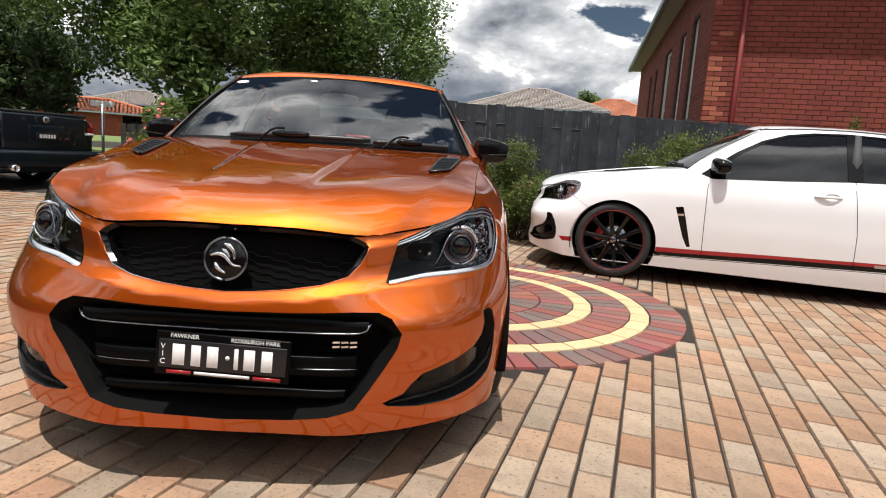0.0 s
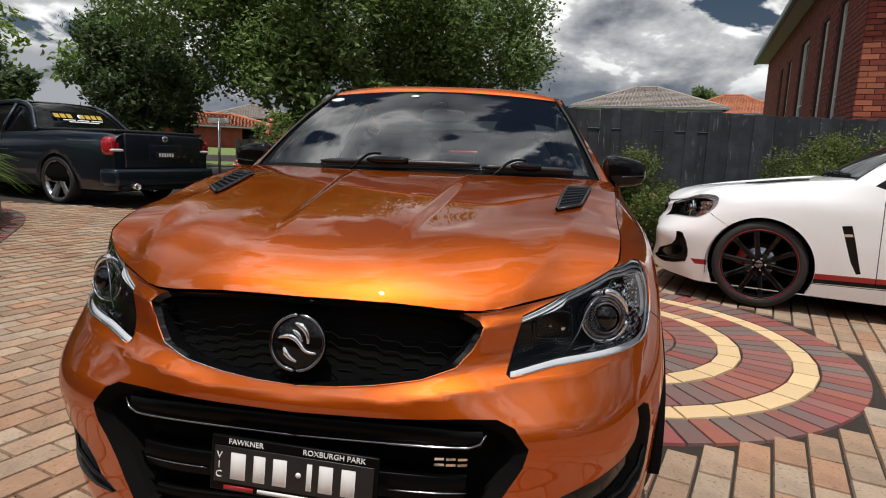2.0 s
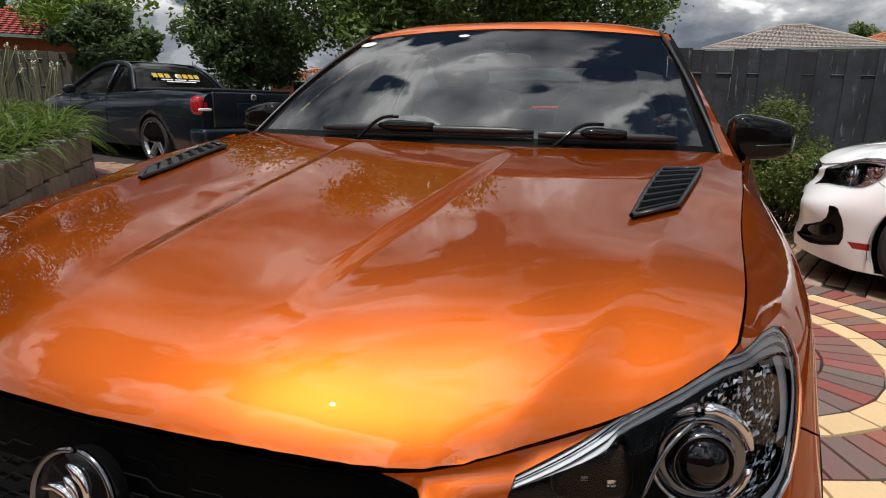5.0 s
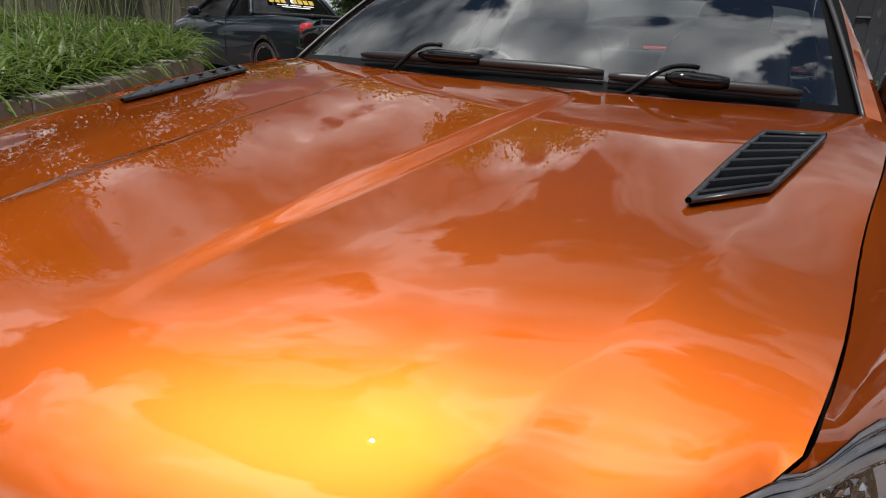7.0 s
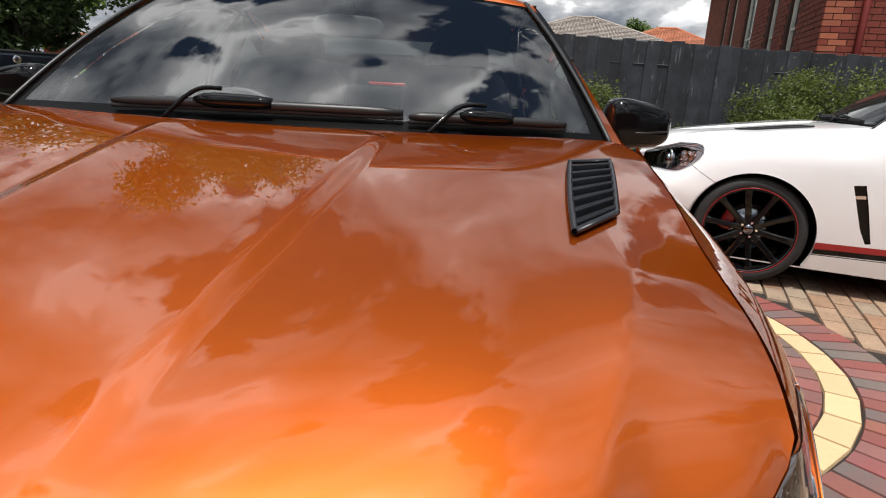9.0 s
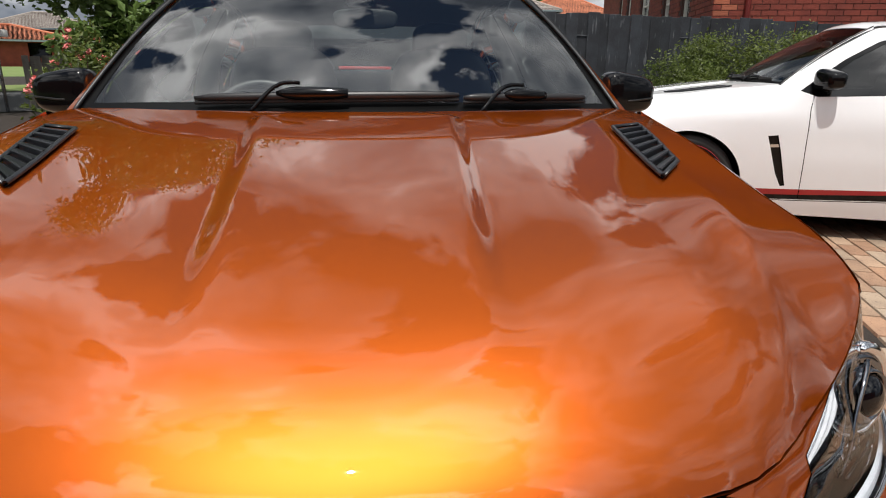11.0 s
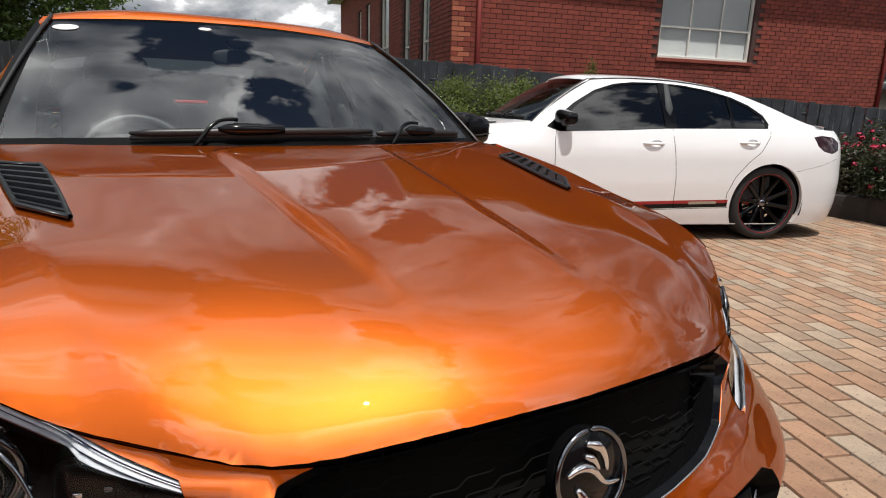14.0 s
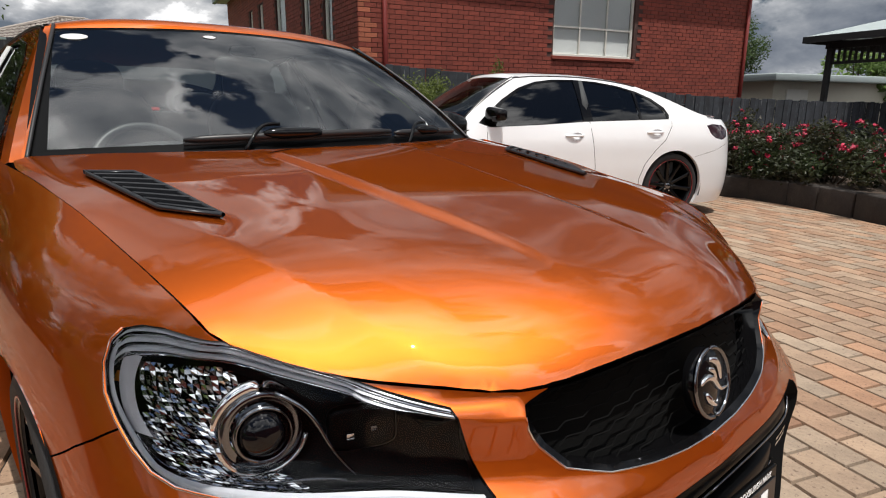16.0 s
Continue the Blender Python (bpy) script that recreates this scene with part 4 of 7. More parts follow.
def sedan(name, label, paint, at, style, stripes, glass_side, group, plate):
    S = body_sheets()
    B, P = S["belt"], S["polys"]
    car = thing(name, label, "car", group, at=at)

    def both(part_name, geo, mat, normals=None, label="", smooth=True, parent=None):
        """The part and its mirror image on the other side, two objects."""
        a = add(part_name, geo, mat, parent or car, label, smooth, normals)
        b = add(part_name, mirrored(geo), mat, parent or car, label, smooth, None if normals is None else np.asarray(normals) * (-1, 1, 1))
        return a, b

    def whole(part_name, geo, mat, normals=None, label="", smooth=True, parent=None):
        """One part made of a half and its mirror image."""
        g = join(geo, mirrored(geo))
        n = None if normals is None else np.vstack([normals, np.asarray(normals) * (-1, 1, 1)])
        return add(part_name, g, mat, parent or car, label, smooth, n)

    def belt_part(key, off=0.0):
        uz, f = B[key]
        p, n = belt(uz, off)
        return (p, f), n

    for key, mat in (("front_bumper", paint), ("rear_bumper", paint), ("boot_lid", paint)):
        g, n = belt_part(key)
        whole(key, g, mat, n)
    for key in ("fender", "front_door", "rear_door", "rear_quarter", "side_skirt"):
        g, n = belt_part(key)
        both(key, g, paint, n)
    for key, mat in (("stripe_red", M_RED), ("stripe_black", M_GLOSS), ("stripe_nose", M_RED)):
        g, n = belt_part(key)
        both("side_stripe" if stripes else "lower_panel", g, mat if stripes else paint, n, "red and black stripe along the sill" if stripes else "")
    g, n = belt_part("tail", -.004)
    both("tail_light", g, M_REDLENS if not stripes else material("smoked_tail_lens", (0.03, 0.006, 0.008), 0.1, coat=1.0, vary=.2), n, "dark red tail light")
    g, n = belt_part("fender_vent", -.02 if stripes else 0)
    if stripes:
        va, vb = both("fender_vent", join(g, ring_ribbon(P["fender_vent"], 0, -.02)), M_GLOSS, None, "black slanted fender vent")
        bar = belt(side_poly([(1.455, .655), (1.515, .66), (1.52, .64), (1.46, .635)]), -.004)[0]
        add("badge_bar", (bar, [[0, 1, 2, 3]]), M_CHROME, va)
    else:
        both("lower_panel", g, paint, n)

    # dark inner skin that shows in the panel gaps
    uz = [(u, z) for u in np.linspace(0, 6.15, 90) for z in np.linspace(.2, .93, 14)]
    p, n = belt(uz, -.035)
    skin_f = [f for f in grid_faces(90, 14)
              if not any((((np.mean([p[i][1] for i in f]) - ay) ** 2 + (np.mean([p[i][2] for i in f]) - .335) ** 2) < .43 ** 2 and np.mean([uz[i][0] for i in f]) > .6) for ay in AXLES)
              and not (np.mean([uz[i][0] for i in f]) < 1.25 and np.mean([uz[i][1] for i in f]) > .22)]
    whole("inner_skin", (p, skin_f), M_UNDER)
    floor_pts = [(x, y, .2) for y in (0.30, .5, 1.4, 3.3, 4.5, 4.75) for x in (-.62, .62)]
    add("floor_pan", join((floor_pts, [[2 * i, 2 * i + 1, 2 * i + 3, 2 * i + 2] for i in range(5)]), box(-.9, 1.35, .19, .9, 3.4, .23)), M_UNDER, car, smooth=False)
    for ay in AXLES:
        r = .40
        arc = np.linspace(-0.25, math.pi + 0.25, 26)
        lin = np.array([(x, ay + r * math.cos(a), .335 + r * math.sin(a)) for x in (.925, .52) for a in arc])
        side = [(.52, ay + r * math.cos(a), .335 + r * math.sin(a)) for a in arc]
        both("wheel_liner", join((lin, [[i, i + 1, 26 + i + 1, 26 + i] for i in range(25)]), (side, [list(range(26))])), M_UNDER)
        pa = arch_poly(ay)
        q = pa[pa[:, 1] > .15]
        both("arch_lip", ribbon(belt(q, .0015)[0], belt(q, -.03)[0]), paint)
        for s in (1, -1):
            wheel("wheel", car, pose(s * .812, ay, .352, 0, 0, 0 if s > 0 else 180), style, "black ten-spoke alloy wheel with red pinstripe" if style == "dark" else "")

    # hood
    xy, f = S["hood"]
    p, n = hood(xy)
    whole("hood", (p, f), paint, n)
    e = dense(S["hood_outline"], .03, closed=False)
    e = e[:next(i for i, c in enumerate(e) if c[1] > 1.46)]
    fold0, fold1 = hood(e, 0)[0], hood(e - [(.001, -.001)], -.010)[0]
    whole("hood_fold", ribbon(fold0, fold1), paint)
    whole("hood_flange", ribbon(fold1, hood(e - [(.03, -.02)], -.03)[0]), M_UNDER)
    top = np.array(top_line())
    top = dense(top[(top[:, 0] > .75) & (top[:, 0] < u_side(1.5, 1.04))], .02, closed=False)
    tp = belt(top)[0]
    both("fender_fold", ribbon(tp, tp + (-.001, 0, -.014)), paint)
    ex = [(x * k, y) for x, y in S["hood_outline"] for k in (.5, 1.02)]
    uu = [hood([(x, np.clip(y, .1, 1.47))], -.045)[0][0] for x, y in ex]
    m = len(S["hood_outline"])
    whole("engine_cover", (np.array(uu), [[2 * i, 2 * i + 1, 2 * i + 3, 2 * i + 2] for i in range(m - 1)]), M_UNDER)

    # hood vents
    VI, VO = np.array([(.582, .745), (.602, .93), (.632, 1.135)]), np.array([(.664, .855), (.697, 1.03), (.724, 1.195)])
    vi, vo = spline_line(VI, 15), spline_line(VO, 15)
    for s in (1, -1):
        flip = np.array((s, 1, 1.0))
        vent = new("hood_vent")
        vent.parent = car
        tagged(vent, "grey plastic hood vent with louvres")
        loop = np.vstack([vi, vo[::-1]])

        def turned(geo):
            return (geo[0] * flip, geo[1]) if s > 0 else (geo[0] * flip, [q[::-1] for q in geo[1]])

        lp = hood(loop, .008)[0]
        base = ribbon(hood(vi, .0015)[0], hood(vo, .0015)[0], True)
        add("vent_base", turned(base), M_UNDER, vent)
        ring = np.vstack([lp, lp[:2]])
        add("vent_rim", turned(tube(ring, .0055, 8, False, .9)), M_VENT, vent)
        ks = np.linspace(0, 1, 15)
        n_l = 7
        for k in range(n_l):
            t0, t1 = .045 + k * .95 / n_l, .045 + (k + .70) * .95 / n_l
            row = []
            for t, o in ((t0, .0125), (t0 + .012, .0145), (t1, .0065), (t1 + .002, .003)):
                a, b = basis(ks, [t])[0] @ vi, basis(ks, [t])[0] @ vo
                row.append(hood([a + (b - a) * m for m in (.03, .25, .5, .75, .97)], o)[0])
            v = np.vstack([hood([q_[:2] for q_ in row[0]], .0015)[0]] + row)
            add("louvre", turned((v, grid_faces(5, 5))), M_VENT, vent, smooth=False)

    # grille
    def shrink(cx, cz, kx, kz):
        return lambda q: np.stack([cx + (q[:, 0] - cx) * kx, cz + (q[:, 1] - cz) * kz], 1)

    half = P["grille"][P["grille"][:, 0] >= -1e-4]
    gr = new("grille")
    gr.parent = car
    tagged(gr, "gloss black upper grille with stepped mesh")
    g, n = belt_part("grille", -.05)
    whole("grille_backing", g, M_UNDER, n, parent=gr)
    q = dense(half, .012, closed=False)
    tl = np.array(top_line())
    q[:, 1] = np.minimum(q[:, 1], np.interp(q[:, 0], tl[:, 0], tl[:, 1]) - .001)
    q2 = shrink(0, .72, .965, .90)(q)
    lip = q[(q[:, 1] < .765)]
    whole("grille_lip", tube(belt(lip, .0)[0], .0020, 6), paint, parent=gr, label="rolled painted edge below the grille")
    whole("grille_frame", join(ribbon(belt(q, .001)[0], belt(q2, -.010)[0]), ribbon(belt(q2, -.010)[0], belt(shrink(0, .72, .95, .86)(q), -.055)[0])), M_GLOSS, parent=gr)
    bars = []
    for r in range(-3, 4):
        for c in range(0, 8):
            x0, z0 = .03 + c * .052, .718 + r * .0225 + (c % 2) * .011
            hexa = np.array([(x0, z0), (x0 + .036, z0), (x0 + .052, z0 - .011)])
            if in_poly(np.array([(x0 + .02, z0)]), np.array([(x * .93, .72 + (z - .72) * .84) for x, z in GRILLE]))[0]:
                bars.append(tube(belt(front_poly(hexa), -.034)[0], .0014, 4, False))
    tagged(whole("grille_mesh", join(*bars), M_UNDER, parent=gr, smooth=False), "fine stepped black mesh", kind="stuff")

    # round badge: ring and plain raised shapes
    badge = new("badge")
    badge.parent = car
    tagged(badge, "round chrome badge")
    cb = Vector((0, .034, .719))
    tilt = Matrix.Translation(cb) @ pose(0, 0, 0, -12, 0, 0)
    add("badge_disc", moved(lathe([(0, -.004), (.058, -.004), (.062, 0), (.062, .02)], 40, "y"), tilt), M_GLOSS, badge)
    add("badge_ring", moved(tube([(.062 * math.cos(a), -.004, .062 * math.sin(a)) for a in np.linspace(0, 2 * math.pi, 61)], .0042, 8, False), tilt), M_DARKCHROME, badge)
    for k, (pts, r) in enumerate((([(-.045, 0, .008), (-.02, 0, .014), (.004, 0, .002), (.02, 0, -.016), (.046, 0, -.02)], .007), ([(-.03, 0, -.012), (-.018, 0, -.03), (.002, 0, -.042)], .008),
                                  ([(-.008, 0, .044), (.012, 0, .036), (.024, 0, .018), (.026, 0, .0)], .008), ([(-.012, 0, .028), (.002, 0, .02), (.012, 0, .004)], .006))):
        add("badge_relief", moved(tube(np.array(spline_line(pts, 14)) + (0, -.006, 0), np.interp(np.linspace(0, 1, 14), [0, .3, 1], [r * .5, r, r * .4]), 8), tilt), M_CHROME, badge)

    # lower intake
    it = new("lower_intake")
    it.parent = car
    tagged(it, "gloss black lower air intake")
    g, n = belt_part("intake", -.10)
    whole("intake_backing", g, M_UNDER, n, parent=it)
    half = P["intake"][P["intake"][:, 0] >= -1e-4]
    q = dense(half, .012, closed=False)
    sh = shrink(0, .41, .965, .93)
    whole("intake_frame", join(ribbon(belt(q, .001)[0], belt(sh(q), -.03)[0]), ribbon(belt(sh(q), -.03)[0], belt(shrink(0, .41, .95, .9)(q), -.11)[0])), M_UNDER, parent=it)
    for zc, hh, dep, xm in ((.535, .022, -.018, .43), (.405, .03, -.03, .40), (.315, .016, -.035, .37)):
        xs = np.linspace(0, xm, 20)
        u = np.array([u_front(x, zc) for x in xs])
        lines = [belt(np.stack([u, np.full(20, z)], 1), o)[0] for z, o in ((zc - hh, dep - .05), (zc - hh, dep - .004), (zc - hh + .004, dep), (zc + hh - .004, dep), (zc + hh, dep - .004), (zc + hh, dep - .05))]
        full = [np.vstack([(ln * (-1, 1, 1))[:0:-1], ln]) for ln in lines]
        add("intake_bar", (np.vstack(full), grid_faces(6, 39)), M_LAMPBLACK, it)
    xs = np.linspace(0, .40, 18)
    tr = [(u_front(x, .515), .515 - .004 * (1 - x / .4)) for x in xs] + [(u_front(.425, .525), .525), (u_front(.437, .545), .548)]
    both("intake_trim", tube(belt(tr, -.014)[0], .0028, 6), M_DARKCHROME, parent=it, label="thin bright trim line")
    tr = [(u_front(x, .40), .398) for x in np.linspace(.22, .405, 10)]
    both("intake_trim", tube(belt(tr, -.026)[0], .002, 6), M_DARKCHROME, parent=it)
    if not stripes:
        for k in range(3):
            x0 = .325 + .026 * k
            bp = [belt(front_poly([(x0, z), (x0 + .021, z + .001)]), -.012)[0] for z in (.470, .476, .484, .490)]
            add("engine_badge", join((np.vstack(bp[:2]), [[0, 1, 3, 2]]), (np.vstack(bp[2:]), [[0, 1, 3, 2]])), M_CHROME, car, "small chrome badge bars")

    # number plate
    if plate:
        pl = new("number_plate")
        pl.parent = car
        tagged(pl, "black number plate with white characters")
        px = pose(.015, -.034, .437, 90 - 4, 0, 0) @ pose(0, 0, 0, 0, 0, -2.2)
        add("plate_holder", moved(box(-.194, -.062, -.012, .194, .066, -.001, .004), px), M_LAMPBLACK, pl)
        add("plate", moved(box(-.184, -.040, -.001, .184, .044, .002, .001), px), M_PLATEBLACK, pl)
        x = -.150
        for w_, kind in ((.046, 0), (.036, 0), (.042, 0), (.016, 2), (.016, 1), (.042, 0), (.042, 0)):
            if kind == 2:
                add("plate_mark", moved(lathe([(0, .0035), (.006, .0035), (.0065, .002)], 10, "z"), px @ pose(x + .013, .002, 0)), M_PLATEWHITE, pl)
                x += .03
                continue
            add("plate_mark", moved(box(x + w_ * .12, -.030, .002, x + w_ * .88, .032, .0035, .001, 1), px), M_PLATEWHITE, pl, "plain white bar")
            x += w_ + .009
        for i, ch in enumerate("VIC"):
            add("state_letter", text_geo(ch, .022, px @ pose(-.172, .022 - .022 * i, .0026)), M_PLATEWHITE, pl, smooth=False)
        add("dealer_word", text_geo("FAWKNER", .0175, px @ pose(-.112, .055, .0)), M_PLATEWHITE, pl, smooth=False)
        add("dealer_word", text_geo("ROXBURGH PARK", .0175, px @ pose(.092, .055, .0)), M_PLATEWHITE, pl, smooth=False)
        add("dealer_mark", moved(box(-.08, -.056, -.001, .08, -.047, .0005), px), M_PLATEWHITE, pl, "plain white bar")
        add("dealer_mark", moved(box(-.16, -.057, -.001, -.09, -.047, .0003), px), M_RED, pl, "plain red bar")
        add("dealer_mark", moved(box(.09, -.057, -.001, .17, -.047, .0003), px), M_RED, pl, "plain red bar")

    # fog pockets
    g, n = belt_part("fog", -.055)
    both("fog_pocket", join(g, ring_ribbon(P["fog"], .001, -.055)), M_SATIN)
    lens = front_poly([(.60, .335), (.615, .365), (.70, .388), (.775, .415), (.80, .405), (.80, .365), (.76, .335), (.68, .318)])
    pts, ff = cut_sheet(np.linspace(lens[:, 0].min(), lens[:, 0].max(), 14), np.linspace(.31, .42, 8), [lens])
    pp, fl = pick(pts, ff, lambda cc: in_poly(cc, lens))
    both("fog_lamp", join((belt(pp, -.022)[0], fl), ring_ribbon(lens, -.022, -.054)), M_GLOSS, label="smoked fog lamp insert")
    bar = [(u_front(x, z), z) for x, z in ((.50, .286), (.60, .292), (.70, .304), (.78, .322), (.83, .35), (.845, .40))]
    both("fog_trim", tube(belt(bar, -.008)[0], .006, 6), M_GLOSS)

    # headlamps
    lp = P["lamp"]
    ctr = lp.mean(0)
    uz, f = B["lamp"]
    cap_p, cap_n = belt(uz, -.001)
    hs = {}
    for s in (1, -1):
        h = new("headlight")
        h.parent = car
        tagged(h, "clear headlight with projector and chrome trim")
        hs[s] = h

    def lamp_part(pn, geo, mat, normals=None, smooth=True, label=""):
        add(pn, geo, mat, hs[1], label, smooth, normals)
        return add(pn, mirrored(geo), mat, hs[-1], label, smooth, None if normals is None else np.asarray(normals) * (-1, 1, 1))

    bk, bn = belt(uz, -.075)
    lamp_part("lamp_housing", join((bk, f), ring_ribbon(lp, -.002, -.075)), M_LAMPBLACK)
    lamp_part("lens", (cap_p, f), M_LENS, cap_n)
    lamp_part("lens_seal", ring_ribbon(lp, .0012, -.006, lambda q: ctr + (q - ctr) * .99), M_LAMPBLACK)
    lip = np.vstack([lp[8:22]])
    lamp_part("lamp_lip", tube(belt(dense(lip, .02, closed=False), .0004)[0], .0028, 6), paint)

    def band(pn, a, b, off, mat, tilt=0.0):
        a, b = spline_line(a, 30), spline_line(b, 30)
        rows = [a + (b - a) * k / 4 for k in range(5)]
        offs = [off - .0012 - tilt, off - tilt * .75, off + .0006 - tilt * .5, off - tilt * .25, off - .001]
        pr = [belt(r, o)[0] for r, o in zip(rows, offs)]
        lamp_part(pn, join(*[ribbon(x, y) for x, y in zip(pr[:-1], pr[1:])]), mat)

    n_top = 10
    topl, backl = lp[:n_top], lp[n_top - 1:n_top + 6]
    lowl = lp[n_top + 3:][::-1][1:]
    # chrome brow in three steps under the upper edge
    wide = np.interp(np.linspace(0, 1, n_top), [0, .45, .8, 1], [.62, 1.0, 1.35, 1.2])
    for d0, d1, off, mat in ((.001, .006, -.003, M_SILVER), (.006, .0098, -.005, M_CHROME), (.0098, .0165, -.005, M_SILVER), (.0165, .0195, -.008, M_DARKCHROME), (.0195, .0265, -.007, M_SILVER),
                             (.0265, .0305, -.010, M_CHROME)):
        band("chrome_brow", topl - np.stack([np.zeros(n_top), d0 * wide], 1), topl - np.stack([np.zeros(n_top), d1 * wide], 1), off, mat, .0025)
    band("light_guide", lowl + [(0, .003)], lowl + [(0, .013)], -.005, M_DRL)
    band("guide_edge", lowl + [(0, .015)], lowl + [(0, .017)], -.010, M_CHROME)
    band("side_guide", backl - [(.003, 0)], backl - [(.016, -.002)], -.006, M_DRL)
    band("side_reflector", backl[:4] - [(.022, .012)], backl[:4] - [(.056, .016)], -.012, M_CLEARLENS)
    # faceted bowl between the outer reflector and the projector
    rnd = random.Random(5)
    rows_n, cols_n = 30, 16
    bowl_v, bowl_f = [], []
    for k in range(rows_n):
        t0, t1 = .14 + .86 * k / rows_n, .14 + .86 * (k + 1) / rows_n
        a0, a1 = np.array([np.interp([t0, t1], np.linspace(0, 1, 7), backl[:, j]) for j in (0, 1)]).T
        for m_ in range(cols_n):
            start = .018 + .040 * (1 - smooth_step(.40, .52, t0))
            s0, s1 = start + .008 * m_, start + .008 * (m_ + 1)
            qd = [a0 - (s0, -.004), a1 - (s0, -.004), a1 - (s1, -.005), a0 - (s1, -.005)]
            depth = [-.018 - .002 * m_ + rnd.uniform(-.0020, .0020) for _ in range(4)]
            n0 = len(bowl_v)
            bowl_v += [belt([c], d)[0][0] for c, d in zip(qd, depth)]
            bowl_f += [[n0, n0 + 1, n0 + 2], [n0, n0 + 2, n0 + 3]]
    tagged(lamp_part("reflector_bowl", (np.array(bowl_v), bowl_f), M_CHROME, smooth=False), "faceted chrome reflector")
    amber = belt([(u_side(.545, .81), .81), (u_side(.56, .81), .81), (u_side(.56, .795), .795), (u_side(.54, .795), .795)], -.016)[0]
    lamp_part("amber_marker", (amber, [[0, 1, 2, 3]]), M_AMBER, smooth=False)
    pc = Vector((.705, .338, .752))
    look_m = Matrix.Translation(pc) @ pose(0, 0, 0, -6, 0, 16)
    lamp_part("projector_lens", moved(lathe([(0, -.024), (.012, -.023), (.024, -.018), (.033, -.008), (.035, .0)], 36, "y"), look_m), M_PROJECTOR)
    lamp_part("projector_ring", moved(lathe([(.034, -.002), (.036, -.010), (.039, -.011), (.041, -.006), (.043, .004)], 40, "y"), look_m), M_DARKCHROME)
    bowl = [(.045, .006), (.048, .006), (.054, .004), (.058, .008), (.060, .020), (.062, .045)]
    lamp_part("projector_bowl", moved(lathe(bowl, 40, "y"), look_m), M_DARKCHROME)
    hood_arc = [(.062 * math.cos(t), .004, .062 * math.sin(t)) for t in np.linspace(-2.9, -.15, 18)]
    lamp_part("projector_lip", moved(tube(hood_arc, .0045, 6), look_m), M_CHROME)
    hood_arc = [(.066 * math.cos(t), .012, .066 * math.sin(t)) for t in np.linspace(.2, 2.2, 16)]
    lamp_part("projector_shade", moved(tube(hood_arc, [.004 + .006 * math.sin(math.pi * k / 15) for k in range(16)], 6), look_m), M_CHROME)
    hc = Vector((.585, .262, .738))
    hm = Matrix.Translation(hc) @ pose(0, 0, 0, -4, 0, 22)
    lamp_part("high_beam", moved(rounded(0, .03, 0, .052, .012, .034, 5), hm), M_LAMPBLACK)
    lamp_part("high_beam_chip", moved(box(-.020, .012, -.003, -.010, .016, .004, .001), hm), M_DARKCHROME)
    lamp_part("high_beam_chip", moved(box(.014, .012, -.012, .026, .016, -.002, .001), hm), M_CHROME)
    wing = [(.612, .248, .692), (.632, .262, .722), (.645, .278, .755), (.662, .295, .790), (.69, .325, .812)]
    lamp_part("divider", tube(spline_line(wing, 18), np.interp(np.linspace(0, 1, 18), [0, .5, 1], [.002, .003, .004]), 6), M_DARKCHROME)
    low_wing = [(.625, .25, .688), (.66, .275, .692), (.70, .305, .688), (.74, .345, .684)]
    lamp_part("divider", tube(spline_line(low_wing, 12), .002, 6), M_DARKCHROME)
    both("washer_cap", moved(lathe([(0, -.002), (.009, -.0015), (.011, .002)], 12, "y"), Matrix.Translation((.66, .19, .60)) @ pose(0, 0, 0, 0, 0, 20)), paint)

    # windscreen, cowl and wipers
    As, Ts = np.linspace(-1.035, 1.035, 32), np.linspace(.02, .966, 18)
    g, n = patch(screen, As, Ts)
    ws = add("windscreen", g, M_SCREEN, car, "", True, n)
    ws.visible_shadow = False
    border = [patch(screen, np.linspace(-1.10, -1.035, 4), np.linspace(-.06, 1.02, 16), .001)[0], patch(screen, np.linspace(1.035, 1.10, 4), np.linspace(-.06, 1.02, 16), .001)[0],
              patch(screen, np.linspace(-1.035, 1.035, 32), np.linspace(-.12, .02, 4), .001)[0], patch(screen, np.linspace(-1.035, 1.035, 32), np.linspace(.966, .990, 3), .001)[0]]
    add("windscreen_border", join(*border), M_LAMPBLACK, car)
    xs = np.linspace(0, .74, 24)
    c0 = np.stack([xs, np.interp(xs, [x for x, y in EDGE_REAR[:0:-1]] + [.8], [y for x, y in EDGE_REAR[:0:-1]] + [1.5]), xs * 0], 1)
    c0[:, 2] = hood_z(c0[:, 0], c0[:, 1]) - .004
    c1 = screen(xs / .722, np.zeros(24) - .03)[0]
    cm = (c0 + c1) / 2 + (0, 0, -.006)
    whole("cowl", join(ribbon(c0 - (0, 0, .03), c0), ribbon(c0, cm), ribbon(cm, c1)), M_SATIN)

    def on_screen(x, t, off):
        half_w = .722 + (.575 - .722) * t
        return screen(np.array([x / half_w]), np.array([t]), off)[0][0]

    for x0, x1, cap0, cap1, t0, t1 in ((-.43, .272, -.21, -.026, .010, .026), (.285, .665, .40, .525, .012, .024)):
        wp = new("wiper")
        wp.parent = car
        tagged(wp, "black windscreen wiper")
        line = np.array([on_screen(x, t, .022) for x, t in zip(np.linspace(x0, x1, 16), np.linspace(t0 - .0, t1, 16))])
        add("wiper_blade", tube(line, np.interp(np.linspace(0, 1, 16), [0, .08, .9, 1], [.005, .0115, .0115, .006]), 8, flat=1.0), M_SATIN, wp)
        add("wiper_rubber", tube(line - (0, 0, .012), .006, 5), M_RUBBER, wp)
